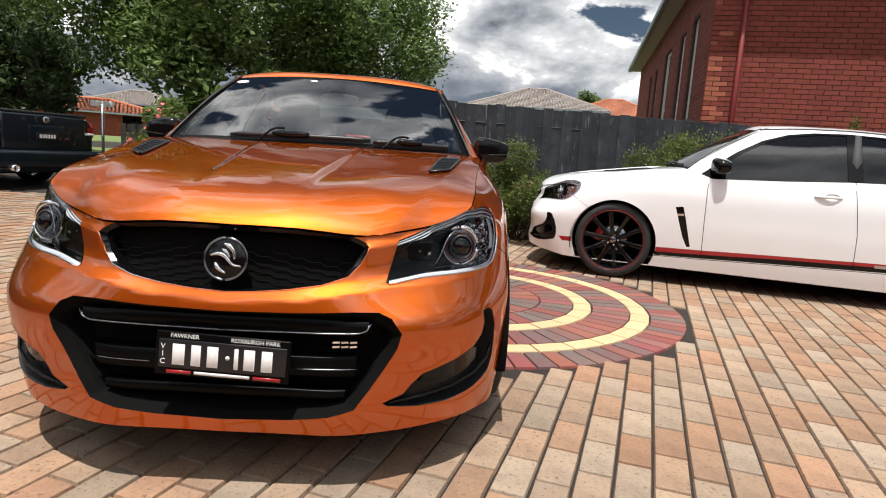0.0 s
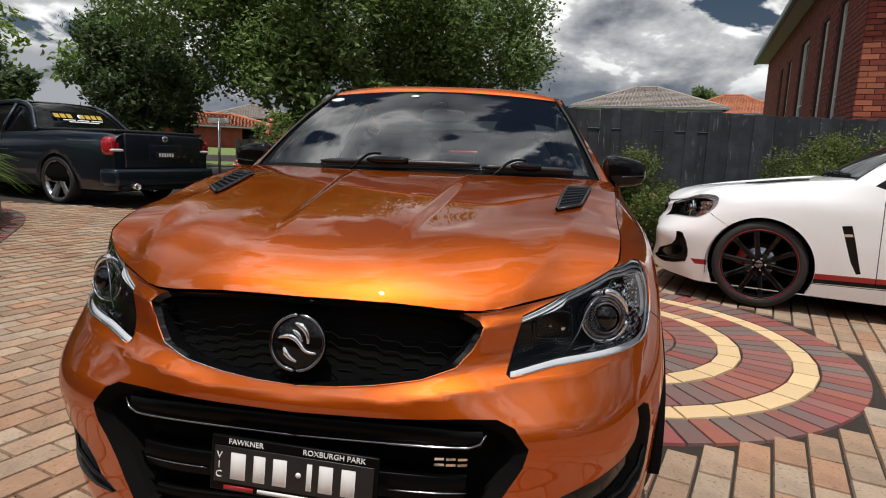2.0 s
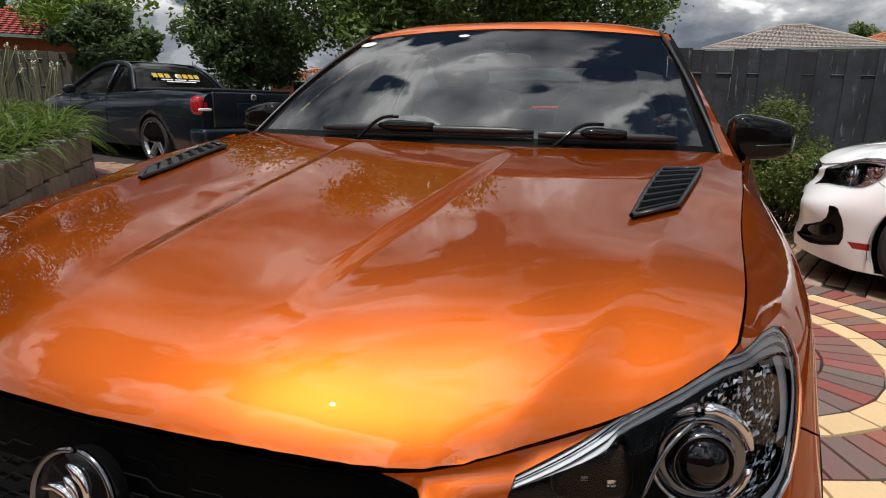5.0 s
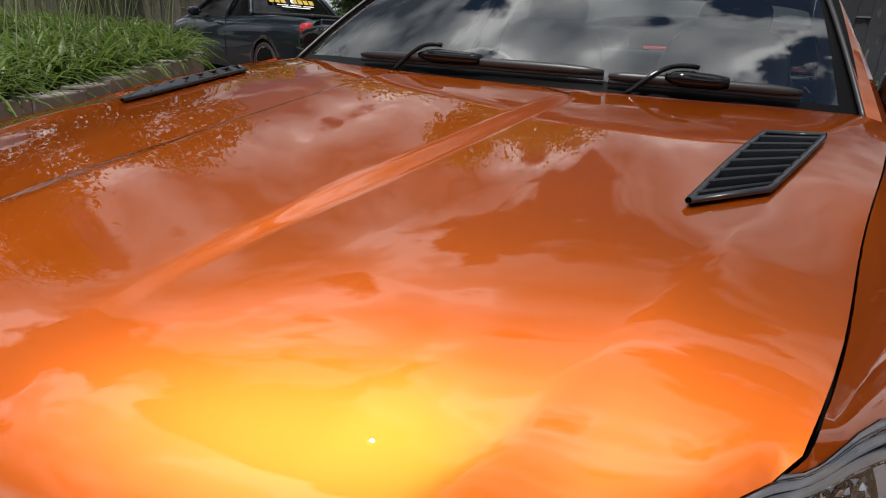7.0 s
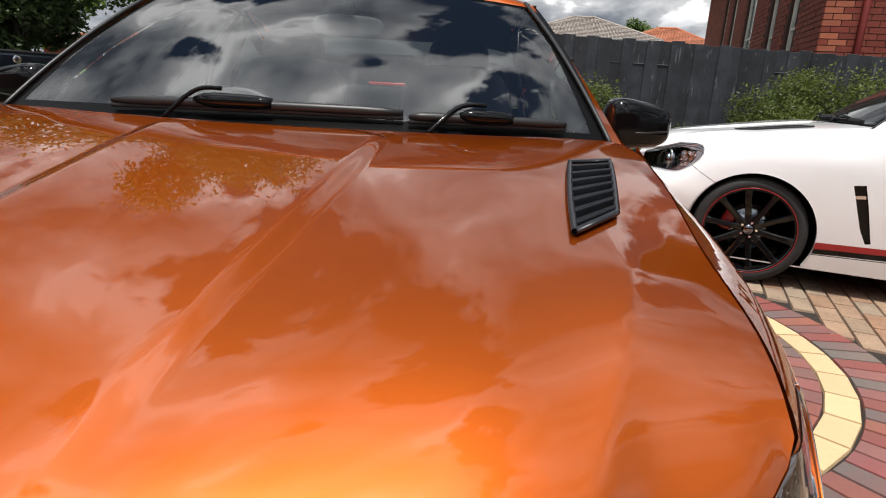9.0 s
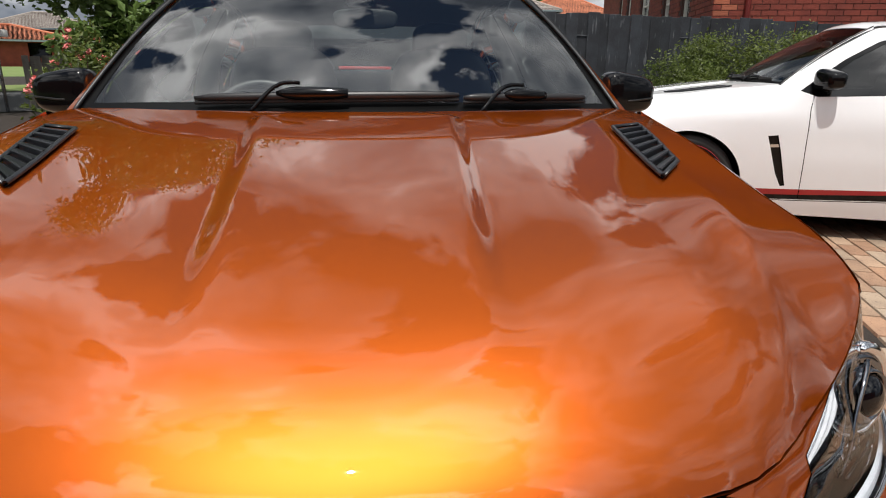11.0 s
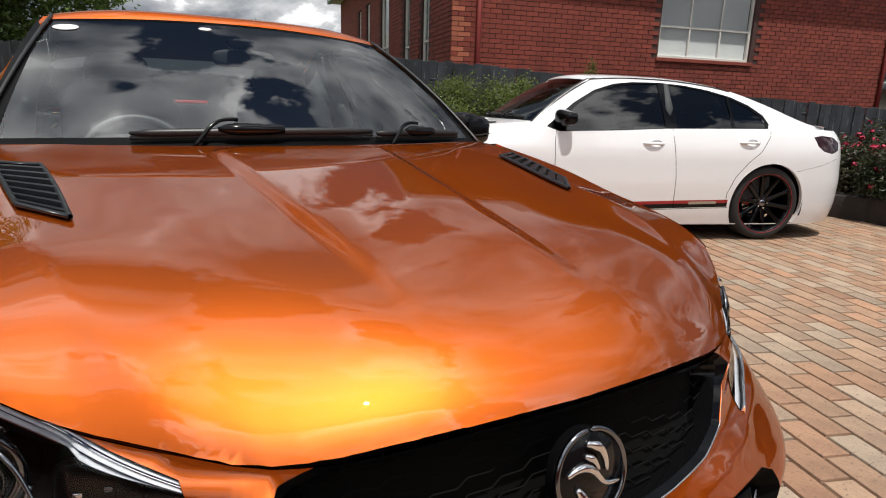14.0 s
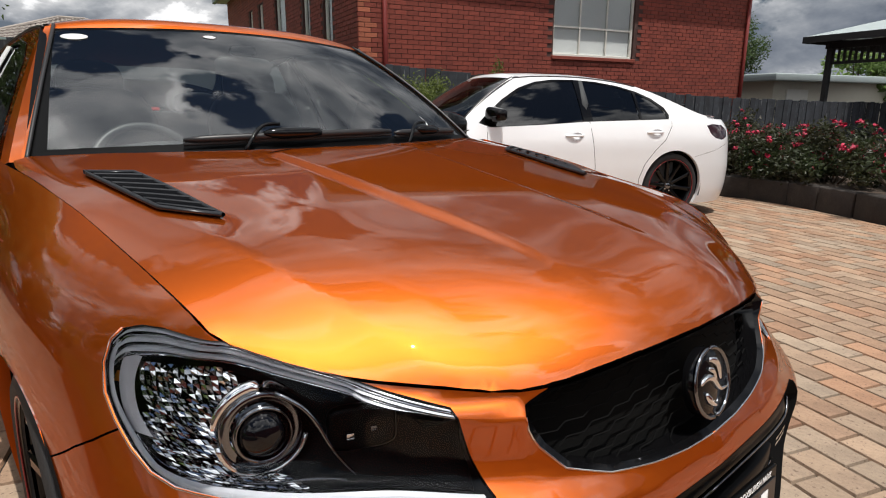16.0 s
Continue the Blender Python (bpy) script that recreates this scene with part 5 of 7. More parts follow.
        cl = np.array([on_screen(x, (t0 + t1) / 2, .030) for x in np.linspace(cap0, cap1, 8)])
        add("wiper_cap", tube(cl, [.008, .017, .020, .020, .019, .018, .017, .014], 8, flat=.9), M_GLOSS, wp)
        arm = [on_screen(cap0 - .07, -.05, .012), on_screen(cap0 - .035, .0, .03), on_screen(cap0 + .01, .05, .042), on_screen(cap0 + .06, .055, .042)]
        add("wiper_arm", tube(spline_line(arm, 10), .006, 6), M_GLOSS, wp)
    for x, t, r, sx in ((-.555, .880, .024, 1.7), (-.125, .895, .014, 1.6)):
        c = on_screen(x, t, .002)
        nn = screen(np.array([x / .58]), np.array([t]))[1][0]
        m = Matrix.Translation(c) @ Vector(nn).to_track_quat("Z", "Y").to_matrix().to_4x4() @ Matrix.Diagonal((sx, 1, 1, 1))
        add("screen_sticker", moved(lathe([(0, .0005), (r, .0004), (r, 0)], 20, "z"), m), M_PLATEWHITE, car, "pale sticker on the glass")
    add("screen_sensor", moved(rounded(0, 0, 0, .05, .03, .02), Matrix.Translation(Vector(on_screen(.0, .88, -.04)))), M_GLOSS, car)

    # pillars, side of the cabin, roof
    def side_fn(y, z, off=0.0):
        e = .004
        p = np.stack([side_glass_x(y, z), y, z], 1)
        dy = np.stack([side_glass_x(y + e, z) - side_glass_x(y - e, z), 2 * e + 0 * y, 0 * y], 1)
        dz = np.stack([side_glass_x(y, z + e) - side_glass_x(y, z - e), 0 * y, 2 * e + 0 * y], 1)
        n = np.cross(dy, dz)
        n /= np.linalg.norm(n, axis=1)[:, None]
        return p + n * off, n

    pillar = [(1.54, 1.040), (1.66, 1.118), (1.79, 1.212), (1.93, 1.312), (2.02, 1.380), (2.07, 1.434)]
    ys = np.linspace(2.07, 4.45, 40)
    outline = pillar[:-1] + [(y, z) for y, z in zip(ys, rail_z(ys))] + [(4.45, 1.0), (1.55, .94), (1.50, 1.0)]
    dlo = [(1.56, .975), (1.66, 1.055), (1.76, 1.135), (1.90, 1.238), (2.1, 1.350), (2.3, 1.412), (2.5, 1.436), (2.75, 1.438), (3.0, 1.422), (3.25, 1.384), (3.47, 1.330), (3.65, 1.260), (3.79, 1.17), (3.84, 1.09),
           (3.82, 1.045), (2.8, 1.012)]
    gl1 = [(1.78, .990), (1.81, 1.125), (1.95, 1.235), (2.13, 1.335), (2.33, 1.398), (2.55, 1.421), (2.74, 1.423), (2.76, 1.027)]
    gl2 = [(2.87, 1.033), (2.85, 1.420), (2.98, 1.410), (3.2, 1.378), (3.42, 1.328), (3.44, 1.05)]
    gl3 = [(3.47, 1.052), (3.455, 1.316), (3.64, 1.238), (3.76, 1.155), (3.81, 1.08), (3.80, 1.058)]
    pts, ff = cut_sheet(np.linspace(1.48, 4.47, 70), np.linspace(.93, 1.50, 22), [outline, dlo, gl1, gl2, gl3])
    c = centres(pts, ff)
    ins, dl = in_poly(c, outline), in_poly(c, dlo)
    gl = [in_poly(c, k) for k in (gl1, gl2, gl3)]
    anyg = gl[0] | gl[1] | gl[2]
    for pn, mask, mat, off in (("cabin_side", ins & ~dl, paint, 0), ("window_trim", dl & ~anyg, M_GLOSS, .002)):
        pp, fl = pick(pts, ff, lambda cc, m=mask: m)
        p, n = side_fn(pp[:, 0], pp[:, 1], off)
        both(pn, (p, fl), mat, n)
    for m in gl:
        pp, fl = pick(pts, ff, lambda cc, m=m: m)
        p, n = side_fn(pp[:, 0], pp[:, 1], -.004)
        both("side_window", (p, fl), glass_side, n)
    A = spline_line(pillar, 24)
    outer = side_fn(A[:, 0], A[:, 1])[0]
    tt = np.linspace(-.05, 1.02, 24)
    inner = screen(np.linspace(1.088, 1.03, 24), tt, .005)[0]
    mid1, mid2 = inner * .8 + outer * .2 + (.002, 0, .003), inner * .45 + outer * .55 + (.006, 0, .006)
    both("front_pillar", join(ribbon(inner - (0, 0, .012), inner, True), ribbon(inner, mid1, True), ribbon(mid1, mid2, True), ribbon(mid2, outer, True)), paint)
    both("pillar_seal", tube(inner + (.002, 0, .002), .006, 6), M_SATIN)

    def roof_fn(a, y, off=0.0):
        def at(a, y):
            zr = rail_z(y)
            xr = side_glass_x(y, zr)
            front = 1 - smooth_step(2.05, 2.6, y)
            return np.stack([xr * a, y - .062 * (1 - a * a) * front, zr + (.038 + .010 * front) * (1 - np.abs(a) ** 4)], 1)
        e = .003
        n = np.cross(at(a + e, y) - at(a - e, y), at(a, y + e) - at(a, y - e))
        return at(a, y) + n / np.linalg.norm(n, axis=1)[:, None] * off, n / np.linalg.norm(n, axis=1)[:, None]

    av = np.concatenate([[-1, -.985, -.96], np.linspace(-.92, .92, 25), [.96, .985, 1]])
    # front of the roof, rolling down to the glass
    rows_ = np.linspace(0, 1, 8)
    p0, p3 = screen(av * 1.03, np.full(len(av), .984), .003)[0], roof_fn(av, np.full(len(av), 2.15))[0]
    head = [p0 * (1 - k) + p3 * k + (0, 0, .010 * math.sin(math.pi * k) ** .8) for k in rows_]
    add("roof_header", (np.vstack(head), [q[::-1] for q in grid_faces(8, len(av))]), paint, car)
    g, n = patch(roof_fn, av, np.linspace(2.15, 3.42, 40))
    add("roof", g, paint, car, "", True, n)
    g, n = patch(roof_fn, np.linspace(-.93, .93, 25), np.linspace(3.44, 4.2, 24), -.004)
    add("rear_window", g, glass_side, car, "", True, n)
    g1 = patch(roof_fn, np.linspace(-1, -.93, 4), np.linspace(3.42, 4.45, 24))
    g2 = patch(roof_fn, np.linspace(.93, 1, 4), np.linspace(3.42, 4.45, 24))
    g3 = patch(roof_fn, np.linspace(-.93, .93, 25), np.linspace(4.2, 4.45, 6))
    add("rear_pillar", g1[0], paint, car, "", True, g1[1])
    add("rear_pillar", g2[0], paint, car, "", True, g2[1])
    add("rear_panel", g3[0], paint, car, "", True, g3[1])
    add("roof_trim", patch(roof_fn, np.linspace(-.93, .93, 25), np.linspace(3.42, 3.44, 2), -.003)[0], M_SATIN, car)
    dk = [(x * k, y - (.20 * abs(k) ** 3 if y > 4.6 else .06 * abs(k) ** 3 if y > 4.4 else 0), z + .012 * (1 - k * k)) for y, z, x in ((4.36, 1.085, .80), (4.5, 1.066, .80), (4.65, 1.062, .77), (4.74, 1.075, .70), (4.765, 1.060, .69), (4.75, 1.02, .69)) for k in np.linspace(-1, 1, 15)]
    add("deck_lip", (np.array(dk), [q[::-1] for q in grid_faces(6, 15)]), paint, car)
    both("roof_moulding", tube(side_fn(ys[:24], rail_z(ys[:24]) - .004, .002)[0], .005, 6), M_SATIN)

    # mirrors
    for s in (1, -1):
        mr = new("wing_mirror")
        mr.parent = car
        tagged(mr, "gloss black wing mirror")
        shell = rounded(0, 0, 0, .105, .062, .068, 3.6, 28, 18)
        v = shell[0].copy()
        v[:, 2] *= 1 - .18 * (v[:, 0] / .105)
        v[:, 1] += .018 * (v[:, 0] / .105)
        m = pose(s * .925, 1.77, 1.098, 0, s * 3, s * 8)
        if s < 0:
            v = v * (-1, 1, 1)
            fs = [q[::-1] for q in shell[1]]
        else:
            fs = shell[1]
        add("mirror_shell", moved((v, fs), m), M_GLOSS, mr)
        add("mirror_glass", moved(rounded(0, .060, 0, .088, .006, .052, 4), m), M_CHROME, mr)
        add("mirror_stalk", tube([(s * .835, 1.78, 1.005), (s * .87, 1.775, 1.03), (s * .92, 1.77, 1.05)], [.034, .03, .026], 10, flat=.6), M_GLOSS, mr)
        add("mirror_crease", tube([(s * .83, 1.712, 1.075), (s * .93, 1.702, 1.078), (s * 1.01, 1.73, 1.085)], .003, 5), M_SATIN, mr)
    # door handles
    for yc, zc in ((2.615, .895), (3.575, .918)):
        for s in (1, -1):
            hd = new("door_handle")
            hd.parent = car
            pts3 = belt(side_poly([(yc + d, zc) for d in (-.1, -.06, 0, .06, .1)]), .012)[0] - np.array([(.014, 0, 0), (0, 0, 0), (-.006, 0, 0), (0, 0, 0), (.014, 0, 0)])
            geo = tube(spline_line(pts3, 14), .012, 8, flat=1.0)
            key = "cup_front" if yc < 3 else "cup_rear"
            cgeo = join(belt_part(key, -.020)[0], ring_ribbon(P[key], 0, -.020))
            if s < 0:
                geo, cgeo = mirrored(geo), mirrored(cgeo)
            add("handle_bar", geo, paint, hd)
            add("handle_cup", cgeo, paint, hd)
    if stripes:
        tag = belt(side_poly([(3.02, .372), (3.30, .378), (3.30, .352), (3.02, .346)]), .002)[0]
        add("sill_badge", (tag, [[3, 2, 1, 0]]), M_ALLOY, car, "plain silver bar")

    # cabin
    dash = [(x, y, z) for y, z in ((1.36, 1.03), (1.5, 1.045), (1.66, 1.035), (1.76, 1.0), (1.80, .93), (1.78, .7)) for x in np.linspace(-.76, .76, 9)]
    add("dashboard", (np.array(dash), [q[::-1] for q in grid_faces(6, 9)]), M_TRIM, car)
    add("instrument_hood", rounded(-.37, 1.70, 1.035, .19, .12, .045, 2.6), M_TRIM, car)
    ring = [(.185 * math.cos(a), .185 * math.sin(a), 0) for a in np.linspace(0, 2 * math.pi, 49)]
    sm = pose(-.37, 1.96, .955, 62, 0, 0)
    sw = new("steering_wheel")
    sw.parent = car
    add("steering_rim", moved(tube(ring, .0155, 8, False), sm), material("steering_leather", (.05, .052, .055), .45, vary=.2), sw)
    add("steering_boss", moved(rounded(0, 0, -.03, .075, .06, .03), sm), M_TRIM, sw)
    for s in (1, -1):
        add("steering_spoke", moved(tube([(s * .06, 0, -.02), (s * .175, .01, 0)], .014, 6), sm), M_TRIM, sw)
        seat = new("front_seat")
        seat.parent = car
        add("seat_back", moved(rounded(0, 0, .30, .25, .085, .36, 4), pose(s * .37, 2.55, .62, -14, 0, 0)), M_SEAT, seat)
        add("seat_cushion", rounded(s * .37, 2.30, .52, .26, .27, .10, 3.5), M_SEAT, seat)
        add("headrest", moved(rounded(0, 0, 0, .135, .06, .10, 3.2), pose(s * .37, 2.735, 1.285, -10, 0, 0)), M_SEAT, seat)
    add("rear_bench", join(rounded(0, 3.42, .82, .66, .10, .34, 4), rounded(0, 3.15, .55, .66, .28, .1, 4)), M_SEAT, car)
    for s in (1, -1):
        add("rear_headrest", rounded(s * .36, 3.50, 1.20, .13, .05, .07, 3), M_SEAT, car)
    add("parcel_shelf", box(-.68, 3.48, 1.04, .68, 4.05, 1.07, .01), M_TRIM, car)
    add("brake_light", box(-.16, 3.56, 1.16, .16, 3.60, 1.178, .004), M_BRAKE, car, "red high brake light in the rear window")
    add("headliner", patch(roof_fn, np.linspace(-.97, .97, 15), np.linspace(2.1, 3.42, 14), -.03)[0], M_TRIM, car)
    both("door_card", ([(.86, 1.6, .4), (.86, 3.9, .4), (.84, 3.9, 1.03), (.84, 1.6, .98)], [[0, 1, 2, 3]]), M_TRIM, smooth=False)
    both("centre_pillar", tube([(.79, 2.81, .95), (.735, 2.82, 1.2), (.615, 2.83, 1.42)], [.06, .05, .032], 8), M_TRIM if stripes else M_PALE, label="" if stripes else "pale grey pillar trim")
    add("inside_mirror", rounded(0.02, 1.98, 1.345, .115, .018, .034, 3.5), M_TRIM, car)
    return car


orange_car = sedan("orange_sedan", "metallic orange four-door sedan with black grille, parked on the paved circle", M_ORANGE, Matrix.Identity(4), "dark", False,
                   glass_material("light_tint_glass", (0.80, 0.84, 0.83), 1.5), "parked cars", True)
WHITE_AT = pose(1.827, 5.137, 0.004, 0, 0, -111.2) @ Matrix.Scale(1.012, 4)
white_car = sedan("white_sedan", "white sedan with black wheels and red sill stripe on pavers", M_WHITE, WHITE_AT, "dark", True, M_TINT, "parked cars", False)


# ---- ground and paving ----
def gz_at(x, y):
    return float(ground_z([x], [y])[0])


def ground_z(x, y):
    x, y = np.asarray(x, float), np.asarray(y, float)
    d = -0.65 * x + 0.76 * y
    return 0.22 * smooth_step(3.0, 9.5, d) * (1 - smooth_step(-1.0, 2.5, x)) + 0.6 * smooth_step(9.5, 24, d) * (1 - smooth_step(-7, -2, x))


xs = np.concatenate([[-900, -300, -100, -45], np.linspace(-28, 24, 79), [45, 100, 300, 900]])
gx, gy = np.meshgrid(xs, xs, indexing="ij")
gz = ground_z(gx, gy) - 0.014
ground = add("ground", (np.stack([gx.ravel(), gy.ravel(), gz.ravel()], 1), grid_faces(len(xs), len(xs))), M_JOINT)
tagged(ground, "dark sandy ground under the brick paving", "ground", kind="structure")


def strip_sheet(name, label, cat, d0, d1, s0, s1, mat, lift):
    """A band of ground across the slope on the street side."""
    ds, ss = np.linspace(d0, d1, 8), np.linspace(s0, s1, 24)
    v = []
    for d in ds:
        for s in ss:
            x, y = -.65 * d + .76 * s, .76 * d + .65 * s
            v.append((x, y, gz_at(x, y) + lift))
    return tagged(add(name, (np.array(v), grid_faces(8, 24)), mat), label, cat, kind="structure")


strip_sheet("road", "grey asphalt street beyond the driveway", "road", 13.2, 16.8, -30, 14, M_ASPHALT, 0.006)
strip_sheet("lawn", "green mown verge along the street", "lawn", 16.9, 60, -40, 40, M_GRASS, 0.012)

RING_C, RING_R = (0.9, 2.87), 1.632
BED_EDGE = [(-2.6, -2.2), (-3.0, -.6), (-3.35, .9), (-3.75, 2.1), (-4.4, 3.05), (-5.05, 3.95), (-5.5, 4.65), (-6.0, 5.2), (-6.8, 5.5), (-8.2, 5.45), (-10.5, 4.9)]
ROSE_EDGE = [(5.1, 7.2), (6.1, 5.6), (7.0, 4.15), (7.45, 3.2), (7.2, 2.2), (6.65, 1.2), (6.1, .2), (5.7, -1.2)]
bed_poly = np.array(BED_EDGE + [(-12, -4), (-3, -4)])
rose_poly = np.array(ROSE_EDGE + [(14, -2), (14, 9), (6, 9)])


def paver_geo(w, l, h=0.014, ch=0.004):
    a, b = w / 2, l / 2
    v = [(-a, -b, -h), (a, -b, -h), (a, b, -h), (-a, b, -h), (-a + ch, -b + ch, 0), (a - ch, -b + ch, 0), (a - ch, b - ch, 0), (-a + ch, b - ch, 0)]
    return np.array(v), [[4, 5, 6, 7], [0, 1, 5, 4], [1, 2, 6, 5], [2, 3, 7, 6], [3, 0, 4, 7]]


pavement = thing("pavement", "buff clay brick paving laid in running bond", "paving", kind="structure")
rng = random.Random(4)
ALONG, ACROSS = np.array((.344, .939)), np.array((.939, -.344))
P_W, P_L = 0.1283, 0.2565
near_list, far_v, far_f = [], [], []
pv, pf = paver_geo(P_W - .009, P_L - .007)
for i in range(-110, 110):
    for j in range(-70, 70):
        c = ACROSS * ((i + .5) * P_W - .018) + ALONG * ((j + .5 + .5 * (i % 2)) * P_L + .105)
        x, y = c
        if not (-11.5 < x < 8 and -8.2 < y < 12.5) or -.65 * x + .76 * y > 13 or y > 7.2 + .12 * x:
            continue
        if (x - RING_C[0]) ** 2 + (y - RING_C[1]) ** 2 < (RING_R + .035) ** 2 or in_poly([c], bed_poly)[0] or in_poly([c], rose_poly)[0]:
            continue
        ang = math.atan2(ACROSS[1], ACROSS[0])
        m = Matrix.Translation((x, y, gz_at(x, y) + rng.uniform(-.0015, .0015))) @ Matrix.Rotation(ang, 4, "Z") @ pose(0, 0, 0, rng.uniform(-.5, .5), rng.uniform(-.5, .5), rng.uniform(-.4, .4))
        if 1.0 < x < 2.6 and -.1 < y < 2.2 or (-2.6 < x < -1.2 and .2 < y < 2.8) or (2.2 < x < 3.6 and .4 < y < 2.4):
            near_list.append(m)
        else:
            v, f = moved((pv, pf), m)
            far_f += [[k + len(far_v) * 8 for k in q] for q in f]
            far_v.append(v)
PAVER_JOBS = near_list
tagged(add("paver_field", (np.concatenate(far_v), far_f), M_PAVERS, pavement, smooth=False), "buff clay pavers", kind="stuff")


# ---- planting helpers ----
def leaf_cloud(seed, clumps, n, size, aspect=.55, shell=.55):
    """Many small leaves round clumps (x, y, z, rx, rz)."""
    r = np.random.RandomState(seed)
    c = np.asarray(clumps, float)
    w = c[:, 3] ** 2 * c[:, 4]
    k = r.choice(len(c), n, p=w / w.sum())
    d = r.normal(size=(n, 3))
    d /= np.linalg.norm(d, axis=1)[:, None]
    rad = shell + (1 - shell) * r.rand(n) ** .7
    rad *= 1 + .18 * r.normal(size=n)
    p = c[k, :3] + d * rad[:, None] * c[k][:, [3, 3, 4]]
    a = r.normal(size=(n, 3))
    a[:, 2] *= .7
    a /= np.linalg.norm(a, axis=1)[:, None]
    b = np.cross(a, d + (0, 0, .75) + .6 * r.normal(size=(n, 3)))
    b /= np.linalg.norm(b, axis=1)[:, None] + 1e-9
    nn = np.cross(a, b)
    s = size * (.6 + .8 * r.rand(n))[:, None]
    fold = nn * s * .12
    v = np.stack([p - a * s * .5, p - b * s * aspect * .5 + fold + a * s * .05, p + a * s * .55, p + b * s * aspect * .5 + fold + a * s * .05], 1).reshape(-1, 3)
    f = np.arange(4 * n).reshape(n, 4)
    return v, f.tolist()


def tree(name, label, x, y, height, crown_low, rx, seed, n, leaf, mat, trunk_r=.16, lean=0.0, lump=1.0):
    z0 = gz_at(x, y)
    t = thing(name, label, "tree", "trees", at=Matrix.Translation((x, y, z0)))
    r = random.Random(seed)
    cz, rz = (height + crown_low) / 2, (height - crown_low) / 2
    clumps = []
    while len(clumps) < 34:
        a, b, c = (r.uniform(-1, 1) for _ in range(3))
        if a * a + b * b + c * c < 1 and (c > -.75 or r.random() < .5):
            s = r.uniform(.20, .36) * lump
            wide = 1.0 if c < .2 else 1.0 - .25 * c
            clumps.append((a * rx * wide * .86, b * rx * wide * .86, cz + c * rz * .86, rx * s, rz * s * .9))
    pts = spline_line([(0, 0, -.1), (.03, .02, height * .22), (lean, -.03, height * .5), (lean * 1.2, 0, height * .8)], 14)
    add("trunk", tube(pts, np.interp(np.linspace(0, 1, 14), [0, .1, .5, 1], [trunk_r * 1.35, trunk_r, trunk_r * .65, trunk_r * .2]), 10), M_BARK, t)
    for c in clumps[::3]:
        k = r.uniform(.3, .7)
        st = pts[int(k * 13)]
        mid = (st + np.array(c[:3])) / 2 + (0, 0, .25)
        add("limb", tube(spline_line([st, mid, c[:3]], 8), np.linspace(trunk_r * .38, trunk_r * .08, 8), 6), M_BARK, t)
    add("crown", leaf_cloud(seed, clumps, n, leaf), mat, t, smooth=False)
    return t


def shrub(name, label, cat, x, y, rx, ry, h, seed, n, leaf, mat, flower=None, nf=0, group="shrubs", base=0.0, fs=.05):
    z0 = gz_at(x, y) + base
    t = thing(name, label, cat, group, at=Matrix.Translation((x, y, z0)))
    r = random.Random(seed)
    clumps = []
    for k in range(18):
        a = r.uniform(0, 6.28)
        q = math.sqrt(r.random())
        hz = h * (1 - .45 * q * q)
        s = r.uniform(.22, .34)
        clumps.append((rx * q * math.cos(a) * .85, ry * q * math.sin(a) * .85, r.uniform(.25, .82) * hz, max(rx, ry) * s, h * .20))
    stems = [tube(spline_line([(c[0] * .15, c[1] * .15, -.05), (c[0] * .6, c[1] * .6, c[2] * .6), c[:3]], 6), np.linspace(.016, .005, 6), 5) for c in clumps[::2]]
    for s in stems:
        add("stem", s, M_BARK, t)
    add("foliage", leaf_cloud(seed, clumps, n, leaf), mat, t, smooth=False)
    if flower:
        rr = np.random.RandomState(seed + 9)
        geos = []
        for k in range(nf):
            c = clumps[rr.randint(len(clumps))]
            d = rr.normal(size=3)
            d[2] = abs(d[2]) * 1.2
            d /= np.linalg.norm(d)
            p = np.array(c[:3]) + d * np.array((c[3], c[3], c[4])) * 1.08
            geos.append(leaf_cloud(rr.randint(9999), [(*p, fs, fs * .8)], 14, fs * 1.1, .9, .2))
        tagged(add("blossom", join(*geos), flower, t, smooth=False), kind="stuff")
    return t


# ---- garden beds ----
def stone_wall(name, label, line, h, seed, inward, stone_mat):
    """A low wall of split stones along a line; inward: the side of the soil."""
    w = thing(name, label, "garden wall", kind="structure")
    p = spline_line(line, 400)
    s = np.concatenate([[0], np.cumsum(np.linalg.norm(np.diff(p, axis=0), axis=1))])
    r = random.Random(seed)
    rows = 2 if h > .4 else 1
    for row in range(rows):
        pos = r.uniform(-.3, 0)
        while pos < s[-1] - .1:
            ln = r.uniform(.42, .62)
            a, b = max(pos, 0) + .008, min(pos + ln, s[-1]) - .008
            pos += ln
            if b - a < .08:
                continue
            pa = np.array([np.interp(a, s, p[:, k]) for k in (0, 1)])
            pb = np.array([np.interp(b, s, p[:, k]) for k in (0, 1)])
            c, d = (pa + pb) / 2, pb - pa
            ang = math.degrees(math.atan2(d[1], d[0]))
            z0 = gz_at(*c) - .03
            hh = h / rows
            g = box(-np.linalg.norm(d) / 2, -.10, row * hh + .004, np.linalg.norm(d) / 2, .10, (row + 1) * hh - .004, .018, 2)
            v = g[0].copy()
            v += np.array([[noise.noise(Vector(q) * 7 + Vector((a * 3, row, 1))) for _ in (0,)] * 3 for q in v]) * .012
            add("stone", moved((v, g[1]), pose(c[0], c[1], z0, 0, 0, ang)), stone_mat, w)
    return w


stone_wall("bed_wall", "low grey stone wall round the raised garden bed", BED_EDGE, .62, 3, -1, M_STONE)
stone_wall("rose_wall", "low stone wall in front of the rose bed, coloured dark for shade", ROSE_EDGE, .32, 5, 1, M_STONESHADE)


